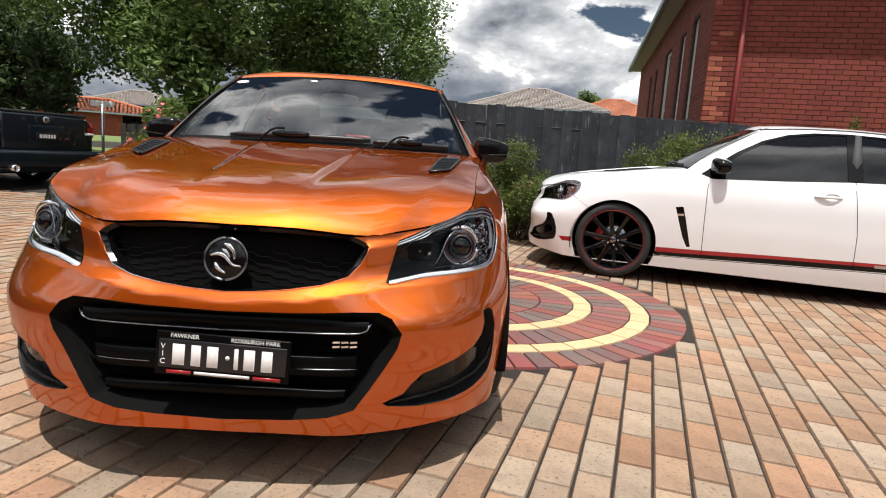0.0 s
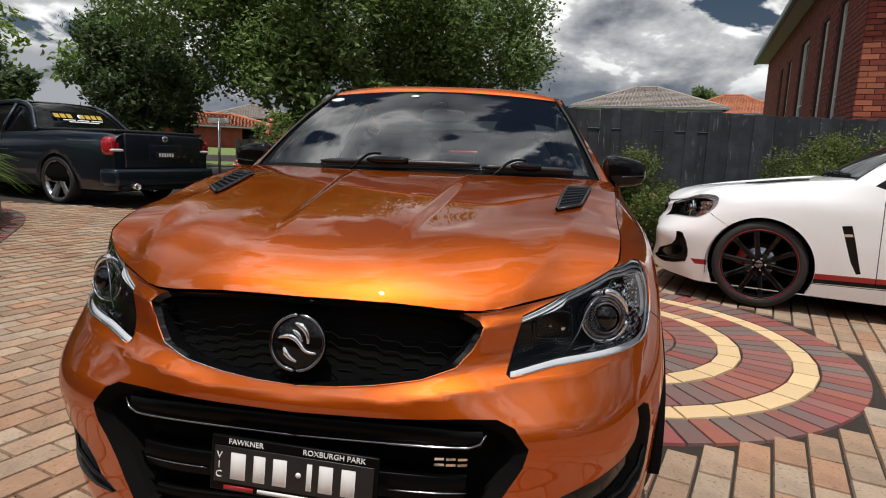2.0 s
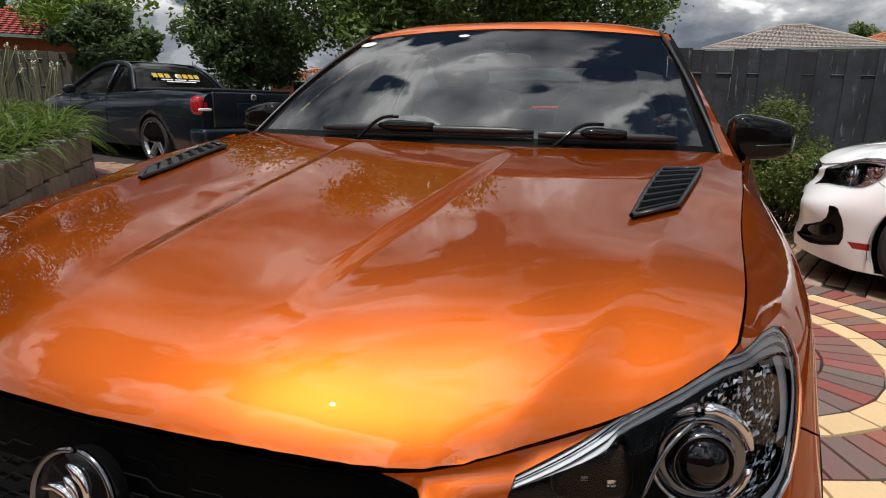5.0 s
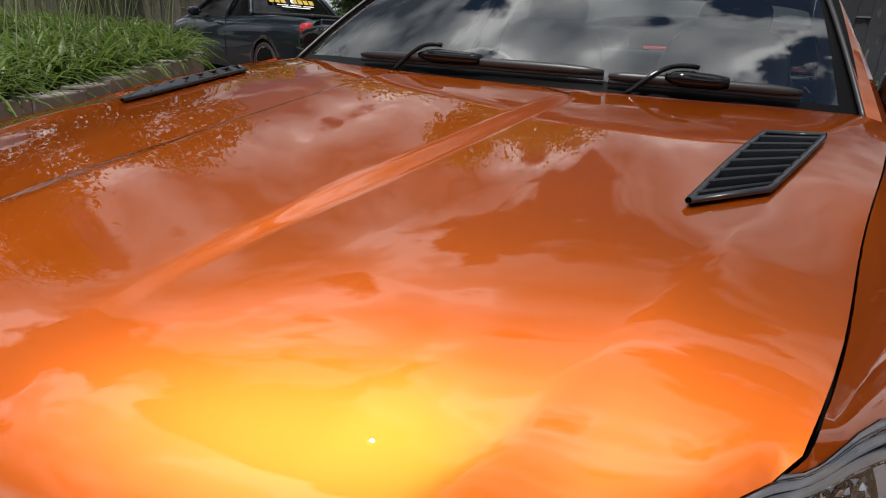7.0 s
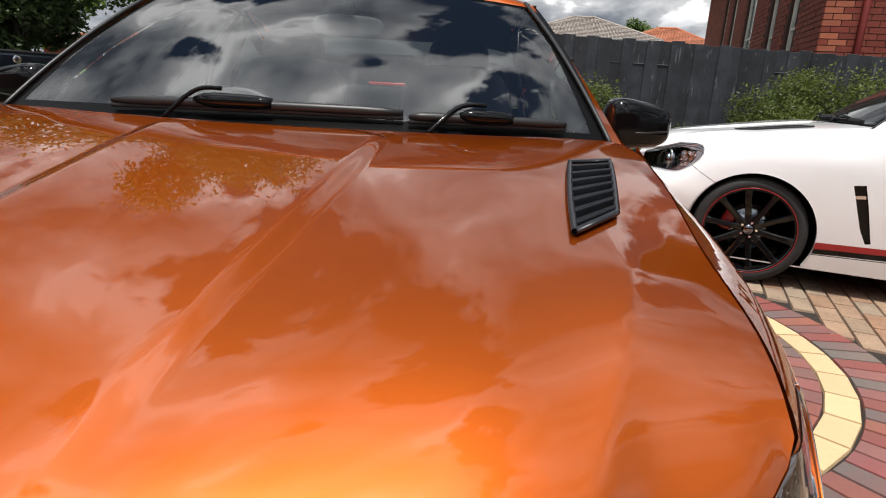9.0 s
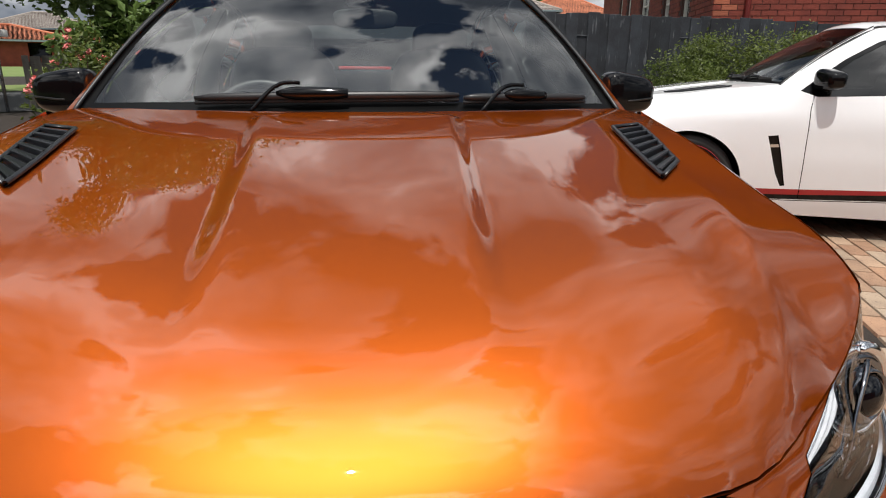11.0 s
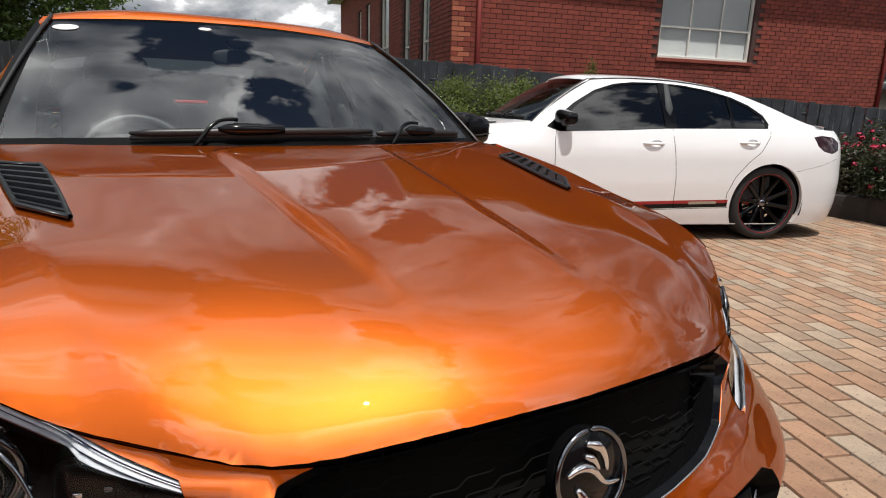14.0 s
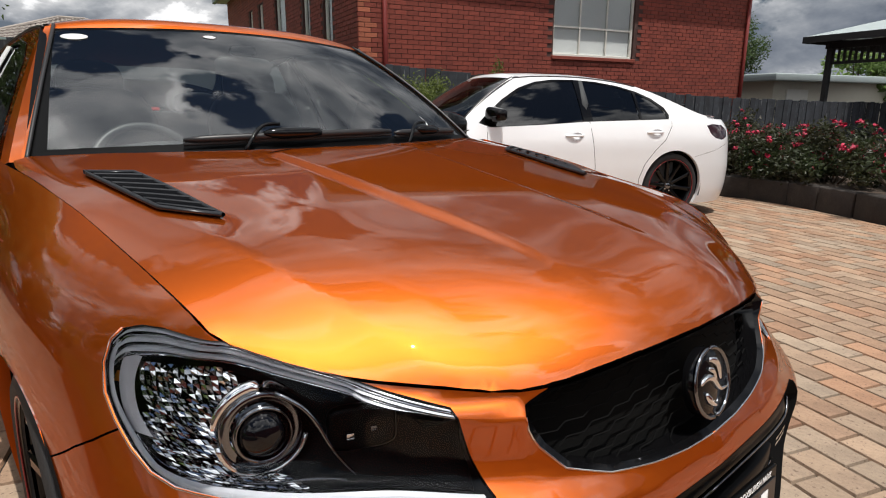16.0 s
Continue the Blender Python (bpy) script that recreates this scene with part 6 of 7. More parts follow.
def soil(name, label, poly, h):
    v = [(x, y, gz_at(x, y) + h) for x, y in poly]
    tagged(add(name, (np.array(v), [list(range(len(v)))]), M_SOIL, smooth=False), label, "soil", kind="structure")


soil("bed_soil", "dark soil in the raised bed", [(x - .08, y) for x, y in BED_EDGE] + [(-12, 4), (-12, -4), (-3, -4)], .5)
soil("rose_soil", "dark soil in the rose bed", [(x + .08, y + .02) for x, y in ROSE_EDGE] + [(14, -2), (14, 5.2), (6.5, 7.6)], .28)


def strap_plant(x, y, seed):
    """A clump of arching strap leaves with a few flower stalks."""
    z0 = gz_at(x, y) + .5
    t = thing("strap_leaf_plant", "clump of arching green strap leaves", "plant", "strap leaf plants", at=Matrix.Translation((x, y, z0)))
    r = random.Random(seed)
    v, f = [], []
    for k in range(70):
        a, ln = r.uniform(0, 6.283), r.uniform(.32, .58)
        up, w = r.uniform(.45, 1.25), r.uniform(.011, .019)
        c, s_ = math.cos(a), math.sin(a)
        b = len(v)
        ox, oy = r.uniform(-.12, .12), r.uniform(-.12, .12)
        for i in range(6):
            u = i / 5
            out = ln * (u * math.cos(up) + .35 * u * u)
            hz = ln * (u * math.sin(up) * 1.25 - .75 * u * u * u * (1.5 - up * .8))
            ww = w * (1 - u ** 3) + .001
            v += [(ox + c * out - s_ * ww, oy + s_ * out + c * ww, hz), (ox + c * out, oy + s_ * out, hz - .004), (ox + c * out + s_ * ww, oy + s_ * out - c * ww, hz)]
        for i in range(5):
            f += [[b + 3 * i, b + 3 * i + 1, b + 3 * i + 4, b + 3 * i + 3], [b + 3 * i + 1, b + 3 * i + 2, b + 3 * i + 5, b + 3 * i + 4]]
    add("leaves", (np.array(v), f), M_LEAF_STRAP, t)
    for k in range(r.choice((1, 2, 2))):
        a, ln, h = r.uniform(0, 6.283), r.uniform(.05, .3), r.uniform(.75, 1.05)
        top = (math.cos(a) * ln, math.sin(a) * ln, h)
        add("flower_stalk", tube(spline_line([(0, 0, 0), (top[0] * .3, top[1] * .3, h * .5), top], 6), .0045, 5), M_STEM, t)
        add("flower_head", leaf_cloud(seed * 7 + k, [(*top, .028, .028)], 8, .026, .5, .3), M_BUD, t, smooth=False)
    return t


r0 = random.Random(12)
pl = spline_line(BED_EDGE, 120)
count = 0
for k in range(24, 118, 3):
    d = pl[min(k + 1, 119)] - pl[k - 1]
    nrm = np.array((-d[1], d[0])) / np.linalg.norm(d)
    for row in (.3, .72, 1.2):
        q = pl[k] + nrm * (row + r0.uniform(-.1, .1)) + d * r0.uniform(-.5, .5)
        strap_plant(float(q[0]), float(q[1]), 100 + count)
        count += 1

# ---- roses and shrubs ----
for k, (x, y, h) in enumerate(((6.5, 5.5, .85), (7.05, 4.6, .9), (7.6, 3.8, .95), (7.85, 3.0, .9), (7.65, 2.1, .9), (7.2, 1.2, .85), (6.75, .3, .9), (8.9, 3.8, .95), (8.9, 2.4, .95), (8.4, 1.2, .95), (6.9, -.6, .9))):
    shrub("rose_bush", "leafy rose bush with deep red blooms", "rose bush", x, y, .70, .70, h, 40 + k, 4500, .055, M_LEAF_ROSE, M_ROSE, 46, "rose bushes", .25, .034)
for k, (x, y, h) in enumerate(((-3.3, 8.4, 1.45), (-4.1, 9.2, 1.7), (-2.6, 9.4, 1.3))):
    shrub("pink_rose_bush", "tall rose bush with salmon pink blooms", "rose bush", x, y, .75, .75, h, 60 + k, 1500, .08, M_LEAF_BUSH, M_ROSEPINK, 26, "pink rose bushes", 0, .05)
for k, (x, y, rx, h) in enumerate(((1.75, 6.25, .78, 1.32), (1.15, 6.75, .7, 1.15), (2.6, 6.9, .55, 1.0), (3.75, 6.95, 1.0, 1.45), (4.7, 7.2, 1.1, 1.85), (5.6, 7.3, .95, 1.85), (6.5, 7.0, .55, 2.25),
                                   (7.3, 7.0, .8, 1.5), (8.2, 6.7, .75, 1.5), (9.3, 6.2, .7, 1.35))):
    shrub("bush", "dense bright green bush against the fence", "bush", x, y, rx, rx * .8, h, 80 + k, int(26000 * rx), .040, M_LEAF_BUSH)
shrub("rose_by_fence", "small rose with pink blooms by the fence", "rose bush", 1.9, 6.3, .4, .35, .95, 77, 500, .07, M_LEAF_ROSE, M_ROSEPINK, 6, "", 0, .045)

# ---- trees ----
tree("large_tree", "large plane tree with dense dark green crown", -5.4, 13.6, 7.7, 1.6, 4.0, 21, 66000, .125, M_LEAF_TREE, .22)
tree("tall_tree", "tall leafy tree with mid green crown", -1.8, 15.8, 6.8, 1.2, 2.7, 22, 30000, .12, M_LEAF_TREE, .15)
tree("pale_tree", "slender tree with pale silvery green leaves", -10.0, 13.9, 4.3, .7, 1.8, 23, 12000, .15, M_LEAF_PALE, .10)
tree("pale_tree", "slender tree with pale silvery green leaves", -9.0, 12.8, 3.2, .6, 1.3, 24, 6000, .15, M_LEAF_PALE, .09)
tree("dark_tree", "dense dark green tree behind the pink roses", -4.2, 11.6, 3.6, .5, 1.5, 33, 7000, .16, M_LEAF_TREE, .10)
tree("street_tree", "bright green street tree across the road", -27, 24, 8.0, 1.6, 4.0, 25, 3500, .34, M_LEAF_LIGHT, .2)
tree("street_tree", "bright green street tree across the road", -21, 29, 6.5, 1.4, 3.6, 26, 3000, .34, M_LEAF_LIGHT, .2)
tree("dark_tree", "tall grey-green spreading tree by the street fence", -19.5, 5.0, 12.0, 2.6, 4.2, 37, 14000, .24, M_LEAF_PALE, .22)
tree("dark_tree", "grey-green spreading tree by the street fence", -19, 11.5, 9.6, 1.9, 3.9, 27, 12000, .24, M_LEAF_PALE, .18)
tree("dark_tree", "grey-green spreading tree by the street fence", -17.5, 16.5, 3.6, 1.0, 1.7, 28, 4000, .24, M_LEAF_PALE, .16)
tree("round_tree", "small round dark tree behind the tiled roofs", 29.2, 112, 14.6, 7.5, 3.5, 29, 4500, .45, M_LEAF_TREE, .2)
tree("gum_tree", "thin grey-green gum tree behind the shed", 34, 15.2, 6.4, 2.2, 1.8, 30, 5000, .13, M_LEAF_PALE, .12)
tree("backyard_tree", "round green tree behind the pergola", 26, 7.0, 3.4, .7, 2.0, 31, 2500, .25, M_LEAF_TREE, .12)


# ---- fences ----
def paling_fence(name, label, line, tops, mat, width, seed, rail_side, parts=True):
    """Upright palings along a line of points with the given top heights."""
    fe = thing(name, label, "fence", kind="structure")
    r = random.Random(seed)
    p = np.array(line, float)
    s = np.concatenate([[0], np.cumsum(np.linalg.norm(np.diff(p, axis=0), axis=1))])
    n = int(s[-1] / width)
    for i in range(n):
        c = (i + .5) * width
        x, y = (float(np.interp(c, s, p[:, k])) for k in (0, 1))
        x2, y2 = (float(np.interp(c + .05, s, p[:, k])) for k in (0, 1))
        ang = math.degrees(math.atan2(y2 - y, x2 - x))
        top = float(np.interp(c, s, tops)) + r.uniform(-.018, .018)
        lo = gz_at(x, y) - .02
        g = box(-width / 2 - .006, -.009, lo, width / 2 + .006, .009, top, .003, 1)
        add("paling", moved(g, pose(x, y, 0, 0, 0, ang) @ Matrix.Translation((0, (i % 2) * .021 * rail_side, 0)) @ pose(0, 0, 0, r.uniform(-.5, .5), r.uniform(-.4, .4), 0)), mat, fe, smooth=False)
    for a, b, t0, t1 in zip(p[:-1], p[1:], tops[:-1], tops[1:]):
        for hh in (.35, .85):
            d = b - a
            off = np.array((-d[1], d[0])) / np.linalg.norm(d) * .05
            add("rail", tube([(a[0] + off[0], a[1] + off[1], gz_at(*a) + (t0 - gz_at(*a)) * hh), (b[0] + off[0], b[1] + off[1], gz_at(*b) + (t1 - gz_at(*b)) * hh)], .04, 4), mat, fe, smooth=False)
    return fe


paling_fence("fence", "dark charcoal timber paling fence", [(-2.6, 13.6), (-1.6, 11.0), (-.7, 8.6), (.0, 7.5), (2.6, 7.9), (5.4, 8.22), (9.0, 7.35), (13.2, 6.3), (16.5, 5.4), (24.0, 3.2)],
             [1.86, 1.86, 1.86, 1.86, 1.87, 1.86, 1.62, 1.42, 1.36, 1.30], M_FENCE, .155, 2, 1)
paling_fence("side_fence", "short weathered grey timber fence", [(-6.6, 12.6), (-5.2, 12.0), (-2.6, 13.6)], [1.3, 1.3, 1.5], M_FENCEGREY, .15, 6, 1)
paling_fence("street_fence", "weathered brown paling fence along the street", [(-33, 3), (-24.5, 11), (-18.5, 17)], [2.6, 2.6, 2.6], M_FENCEGREY, .17, 7, 1)


# ---- brick house ----
HOUSE_C, PHI = np.array((5.4, 9.26)), radians(14)
FRONT, BACK = np.array((math.cos(PHI), -math.sin(PHI))), np.array((math.sin(PHI), math.cos(PHI)))
EAVE = 5.0
house = thing("brick_house", "two-storey red brick house with cream windows", "house", at=Matrix.Translation((HOUSE_C[0], HOUSE_C[1], 0)) @ Matrix.Rotation(-PHI, 4, "Z"))
# local: x along the front, y to the back
HW, HD = 10.5, 14.8
FRONT_WINS = [(4.35, 6.62, 2.25, 3.85)]
SIDE_WINS = [(1.55, 2.15, 1.75, 4.15), (3.2, 3.8, 1.75, 4.15), (5.5, 6.6, 2.0, 4.2), (8.3, 8.85, 1.75, 4.1), (9.9, 10.4, 1.75, 4.1)]


def wall_with_holes(length, height, holes, thick, base=-.3):
    """A wall along x in the plane y = 0, thick towards +y, with openings cut through."""
    xs = sorted({0.0, length, *[v for h in holes for v in h[:2]]})
    zs = sorted({base, height, *[v for h in holes for v in h[2:]]})
    solid = {(i, k) for i in range(len(xs) - 1) for k in range(len(zs) - 1)
             if not any(h[0] <= xs[i] and xs[i + 1] <= h[1] and h[2] <= zs[k] and zs[k + 1] <= h[3] for h in holes)}
    ids, v, fs = {}, [], []

    def at(i, j, k):
        if (i, j, k) not in ids:
            ids[(i, j, k)] = len(v)
            v.append((xs[i], thick * j, zs[k]))
        return ids[(i, j, k)]

    for i, k in solid:
        fs.append([at(i, 0, k), at(i + 1, 0, k), at(i + 1, 0, k + 1), at(i, 0, k + 1)])
        fs.append([at(i, 1, k + 1), at(i + 1, 1, k + 1), at(i + 1, 1, k), at(i, 1, k)])
        if (i - 1, k) not in solid:
            fs.append([at(i, 0, k), at(i, 0, k + 1), at(i, 1, k + 1), at(i, 1, k)])
        if (i + 1, k) not in solid:
            fs.append([at(i + 1, 0, k), at(i + 1, 1, k), at(i + 1, 1, k + 1), at(i + 1, 0, k + 1)])
        if (i, k - 1) not in solid:
            fs.append([at(i, 0, k), at(i, 1, k), at(i + 1, 1, k), at(i + 1, 0, k)])
        if (i, k + 1) not in solid:
            fs.append([at(i, 0, k + 1), at(i + 1, 0, k + 1), at(i + 1, 1, k + 1), at(i, 1, k + 1)])
    return np.array(v), fs


add("wall", wall_with_holes(HW, EAVE, FRONT_WINS, .24), M_MORTAR, house, smooth=False)
TURN_SIDE = pose(0, HD, 0, 0, 0, -90)
add("wall", moved(wall_with_holes(HD, EAVE, [(HD - h[1], HD - h[0], h[2], h[3]) for h in SIDE_WINS], .24), TURN_SIDE), M_MORTAR, house, smooth=False)
add("wall", box(.3, HD - .24, -.3, HW, HD, EAVE), M_MORTAR, house, smooth=False)
add("wall", box(HW - .24, .24, -.3, HW, HD - .24, EAVE), M_MORTAR, house, smooth=False)
BRICK_JOBS = []


def bricks(length, holes, m, z0, z1, seed, quoin_at):
    r = random.Random(seed)
    g = box(0, -.012, 0, .228, .02, .074)
    rest_v, rest_f = [], []
    row = 0
    z = z0
    while z < z1:
        x = -.12 * (row % 2)
        while x < length:
            a, b = max(x, 0), min(x + .228, length)
            if b - a > .03 and not any(h[0] < b and a < h[1] and h[2] < z + .074 and z < h[3] for h in holes):
                q = m @ Matrix.Translation((a, r.uniform(-.0015, .0015), z)) @ Matrix.Diagonal(((b - a) / .228, 1, 1, 1))
                quoin = (a - quoin_at < .23 and a >= quoin_at) and r.random() < .65 and (row % 2 == 0 or r.random() < .4)
                if (a < 2.6 and 2.1 < z < 3.9 and m is not TURN_SIDE and len(BRICK_JOBS) < 300) or quoin:
                    BRICK_JOBS.append((q, quoin))
                else:
                    v, f = moved(g, q)
                    rest_f += [[k + 8 * len(rest_v) for k in fc] for fc in f]
                    rest_v.append(v)
            x += .240
        z += .086
        row += 1
    tagged(add("brick_field", (np.concatenate(rest_v), rest_f), M_BRICKS, house, smooth=False), "red clay bricks", kind="stuff")


bricks(HW, FRONT_WINS, Matrix.Identity(4), .6, EAVE - .05, 8, 0)
bricks(HD, [(HD - h[1], HD - h[0], h[2], h[3]) for h in SIDE_WINS], TURN_SIDE, .6, EAVE - .05, 9, 99)


def house_window(x0, x1, z0, z1, m, cols, transom):
    w = new("window")
    w.parent = house
    w.matrix_basis = m
    tagged(w, "cream framed window with pale blind")
    fw = .055
    for a, b, c, d in ((x0, x1, z0, z0 + fw), (x0, x1, z1 - fw, z1), (x0, x0 + fw, z0 + fw, z1 - fw), (x1 - fw, x1, z0 + fw, z1 - fw)):
        add("frame", box(a, .05, c, b, .11, d, .006, 1), M_WINFRAME, w, smooth=False)
    for k in range(1, cols):
        xc = x0 + (x1 - x0) * k / cols
        add("mullion", box(xc - .018, .06, z0 + fw, xc + .018, .10, z1 - fw, .004, 1), M_WINFRAME, w, smooth=False)
    zt = z0 + (z1 - z0) * transom
    add("transom", box(x0 + fw, .058, zt - .02, x1 - fw, .102, zt + .02, .004, 1), M_WINFRAME, w, smooth=False)
    add("pane", ([(x0 + fw, .08, z0 + fw), (x1 - fw, .08, z0 + fw), (x1 - fw, .08, z1 - fw), (x0 + fw, .08, z1 - fw)], [[0, 1, 2, 3]]), M_PANE, w, smooth=False).visible_shadow = False
    add("blind", box(x0 + fw, .12, z0 + fw, x1 - fw, .13, z1 - fw), M_BLIND, w, smooth=False)
    add("sill", box(x0 - .05, -.05, z0 - .075, x1 + .05, .12, z0, .008, 1), M_BRICK, w, smooth=False)


for x0, x1, z0, z1 in FRONT_WINS:
    house_window(x0, x1, z0, z1, Matrix.Identity(4), 3, .38)
for k, (x0, x1, z0, z1) in enumerate(SIDE_WINS):
    house_window(HD - x1, HD - x0, z0, z1, TURN_SIDE, 1, .3)
add("drain_pipe", tube([(.49, -.06, -.3), (.49, -.06, EAVE - .1)], .045, 10), M_DARKRED, house, "dark red painted downpipe")
add("drain_pipe", tube([(HW - .12, -.06, -.3), (HW - .12, -.06, EAVE - .1)], .045, 10), M_DARKRED, house, "dark red painted downpipe")
for g in (box(-.45, -.5, EAVE - .05, HW + .45, -.38, EAVE + .12, .02), box(-.5, -.38, EAVE - .05, -.38, HD + .4, EAVE + .12, .02)):
    add("gutter", g, M_GUTTER, house, "grey painted gutter")
add("soffit", box(-.38, -.38, EAVE - .02, HW + .4, HD + .4, EAVE + .02), M_CREAM, house, smooth=False)
rv = [(-.45, -.45, EAVE + .08), (HW + .45, -.45, EAVE + .08), (HW + .45, HD + .45, EAVE + .08), (-.45, HD + .45, EAVE + .08), (4.5, 4.5, EAVE + 2.4), (HW - 4.5, HD - 4.5, EAVE + 2.4)]
add("roof", (np.array(rv), [[0, 1, 4], [1, 2, 5, 4], [2, 3, 5], [3, 0, 4, 5]]), M_TILEGREY, house, smooth=False)


# ---- unseen plain walls, added behind the camera to darken low reflections and sky fill ----
tagged(add("wall_south", box(-9.7, -8.6, -.1, 12.0, -8.36, 3.6, .01, 1), M_BRICKS, smooth=False), "added unseen brick wall that darkens low reflections from the south", "wall", kind="structure")
tagged(add("wall_west", box(-9.9, -8.36, -.1, -9.66, 1.0, 3.2, .01, 1), M_BRICKS, smooth=False), "added unseen brick wall that darkens low reflections from the west", "wall", kind="structure")


# ---- far houses ----
def tiled_house(name, label, x, y, w, d, wall_h, rise, ang, wall_mat, tile_mat, lift=0.0):
    t = thing(name, label, "house", "far houses", at=pose(x, y, lift, 0, 0, ang))
    add("wall", box(-w / 2, -d / 2, -1.0, w / 2, d / 2, wall_h), wall_mat, t, smooth=False)
    hip = min(w, d) / 2
    a, b = w / 2 + .4, d / 2 + .4
    ridge = max(w - d, .2) / 2
    rv = np.array([(-a, -b, wall_h), (a, -b, wall_h), (a, b, wall_h), (-a, b, wall_h), (-ridge, 0, wall_h + rise), (ridge, 0, wall_h + rise)], float)
    add("roof_deck", (rv - (0, 0, .03), [[0, 1, 5, 4], [1, 2, 5], [2, 3, 4, 5], [3, 0, 4]]), M_MORTAR, t, smooth=False)
    geos = []
    for c0, c1, r0, r1 in ((rv[0], rv[1], rv[4], rv[5]), (rv[1], rv[2], rv[5], rv[5]), (rv[3], rv[0], rv[4], rv[4])):
        nrow = 16
        for i in range(nrow):
            t0, t1 = i / nrow, (i + 1.15) / nrow
            l0, l1 = c0 + (r0 - c0) * t0, c1 + (r1 - c1) * t0
            u0, u1 = c0 + (r0 - c0) * min(t1, 1), c1 + (r1 - c1) * min(t1, 1)
            ncol = max(1, int(np.linalg.norm(l1 - l0) / .33))
            for k in range(ncol):
                p, q = l0 + (l1 - l0) * (k + .04) / ncol, l0 + (l1 - l0) * (k + .96) / ncol
                s, e = u0 + (u1 - u0) * (k + .04) / ncol, u0 + (u1 - u0) * (k + .96) / ncol
                lift_v = np.array((0, 0, .06))
                mid = (p + q) / 2 + lift_v * 1.5
                midu = (s + e) / 2 + (0, 0, .02)
                geos.append((np.array([p + lift_v, mid, q + lift_v, s, midu, e]), [[0, 1, 4, 3], [1, 2, 5, 4]]))
    tagged(add("roof_tiles", join(*geos), tile_mat, t, smooth=False), "overlapping roof tiles", kind="stuff")
    for s, e in ((rv[4], rv[5]), (rv[0], rv[4]), (rv[1], rv[5])):
        add("ridge_cap", tube([s + (0, 0, .06), e + (0, 0, .06)], .11, 8), tile_mat, t)
    for g in (box(-a, -b - .12, wall_h - .12, a, -b, wall_h + .02), box(a, -b - .12, wall_h - .12, a + .1, b, wall_h + .02)):
        add("gutter", g, M_GUTTER, t, smooth=False)
    for wx in (-w * .25, w * .25):
        add("window", box(wx - .8, -d / 2 - .03, .9, wx + .8, -d / 2 + .05, 2.1, .02), M_TINT, t, smooth=False)
    return t


tiled_house("tiled_house", "far two-storey house with a pale grey tiled hip roof", 11.4, 63.7, 13.0, 11.0, 5.5, 2.4, -8, M_CREAM, M_TILEGREY, .6)
tiled_house("terracotta_house", "house with an orange terracotta tiled roof", 23.6, 76.7, 12.0, 10.0, 5.8, 2.5, -20, M_CREAM, M_TILERED, 1.0)
tiled_house("orange_roof_house", "brick house with an orange tiled roof", -32.0, 58.0, 12.0, 9.0, 2.3, 1.3, 30, M_BRICKS, M_TILERED, .6)
tiled_house("brown_roof_house", "far house with a brown tiled roof", -38.0, 80.0, 11.0, 9.0, 4.2, 1.9, 20, M_BRICKS, M_TILEGREY, .6)
tiled_house("red_roof_house", "brick house with a red tiled roof behind the street fence", -33.0, 22.0, 10.0, 8.0, 3.0, 2.0, 48, M_BRICKS, material("red_roof_tile", (.36, .06, .05), .8, vary=.2, random_by="island", random_amount=.2), .8)

# ---- pergola and shed ----
perg = thing("pergola", "dark timber pergola with lattice frieze", "pergola", at=pose(18.1, 2.75, 0, 0, 0, -16))
for x, y in ((0, 0), (3.2, 0), (0, 3.2), (3.2, 3.2)):
    add("post", box(x - .07, y - .07, -.2, x + .07, y + .07, 2.8, .01, 1), M_DARKWOOD, perg, smooth=False)
for g in (box(-.15, -.06, 2.8, 3.35, .06, 2.98), box(-.15, 3.14, 2.8, 3.35, 3.26, 2.98), box(-.06, .06, 2.8, .06, 3.14, 2.98), box(3.14, .06, 2.8, 3.26, 3.14, 2.98), box(-.05, -.03, 2.38, 3.25, .03, 2.46), box(-.03, .06, 2.38, .03, 3.14, 2.46)):
    add("beam", g, M_DARKWOOD, perg, smooth=False)
for k in range(20):
    add("baluster", box(.12 + k * .155, -.02, 2.46, .18 + k * .155, .02, 2.8), M_DARKWOOD, perg, smooth=False)
    add("baluster", box(-.02, .12 + k * .155, 2.46, .02, .18 + k * .155, 2.8), M_DARKWOOD, perg, smooth=False)
for lo, hi, z0, z1, c in ((-.5, 3.7, 3.14, 3.62, 1.0), (.85, 2.35, 3.92, 4.35, 1.55)):
    # two hipped tiers, each on a dark fascia
    m = 1.6
    rim, top = [(lo, lo), (hi, lo), (hi, hi), (lo, hi)], [(m - c / 2, m - c / 2), (m + c / 2, m - c / 2), (m + c / 2, m + c / 2), (m - c / 2, m + c / 2)] if z0 < 3.5 else [(m, m)] * 4
    rv = np.array([(x, y, z0) for x, y in rim] + [(x, y, z1) for x, y in top])
    add("roof", (rv, [[0, 1, 5, 4], [1, 2, 6, 5], [2, 3, 7, 6], [3, 0, 4, 7], [3, 2, 1, 0]]), M_METALROOF, perg, "pale grey-green metal roof", smooth=False)
    for x0, y0, x1, y1 in ((lo, lo - .03, hi, lo + .02), (lo, hi - .02, hi, hi + .03), (lo - .03, lo + .02, lo + .02, hi - .02), (hi - .02, lo + .02, hi + .03, hi - .02)):
        add("fascia", box(x0, y0, z0 - .17, x1, y1, z0 + .004), M_DARKWOOD, perg, smooth=False)
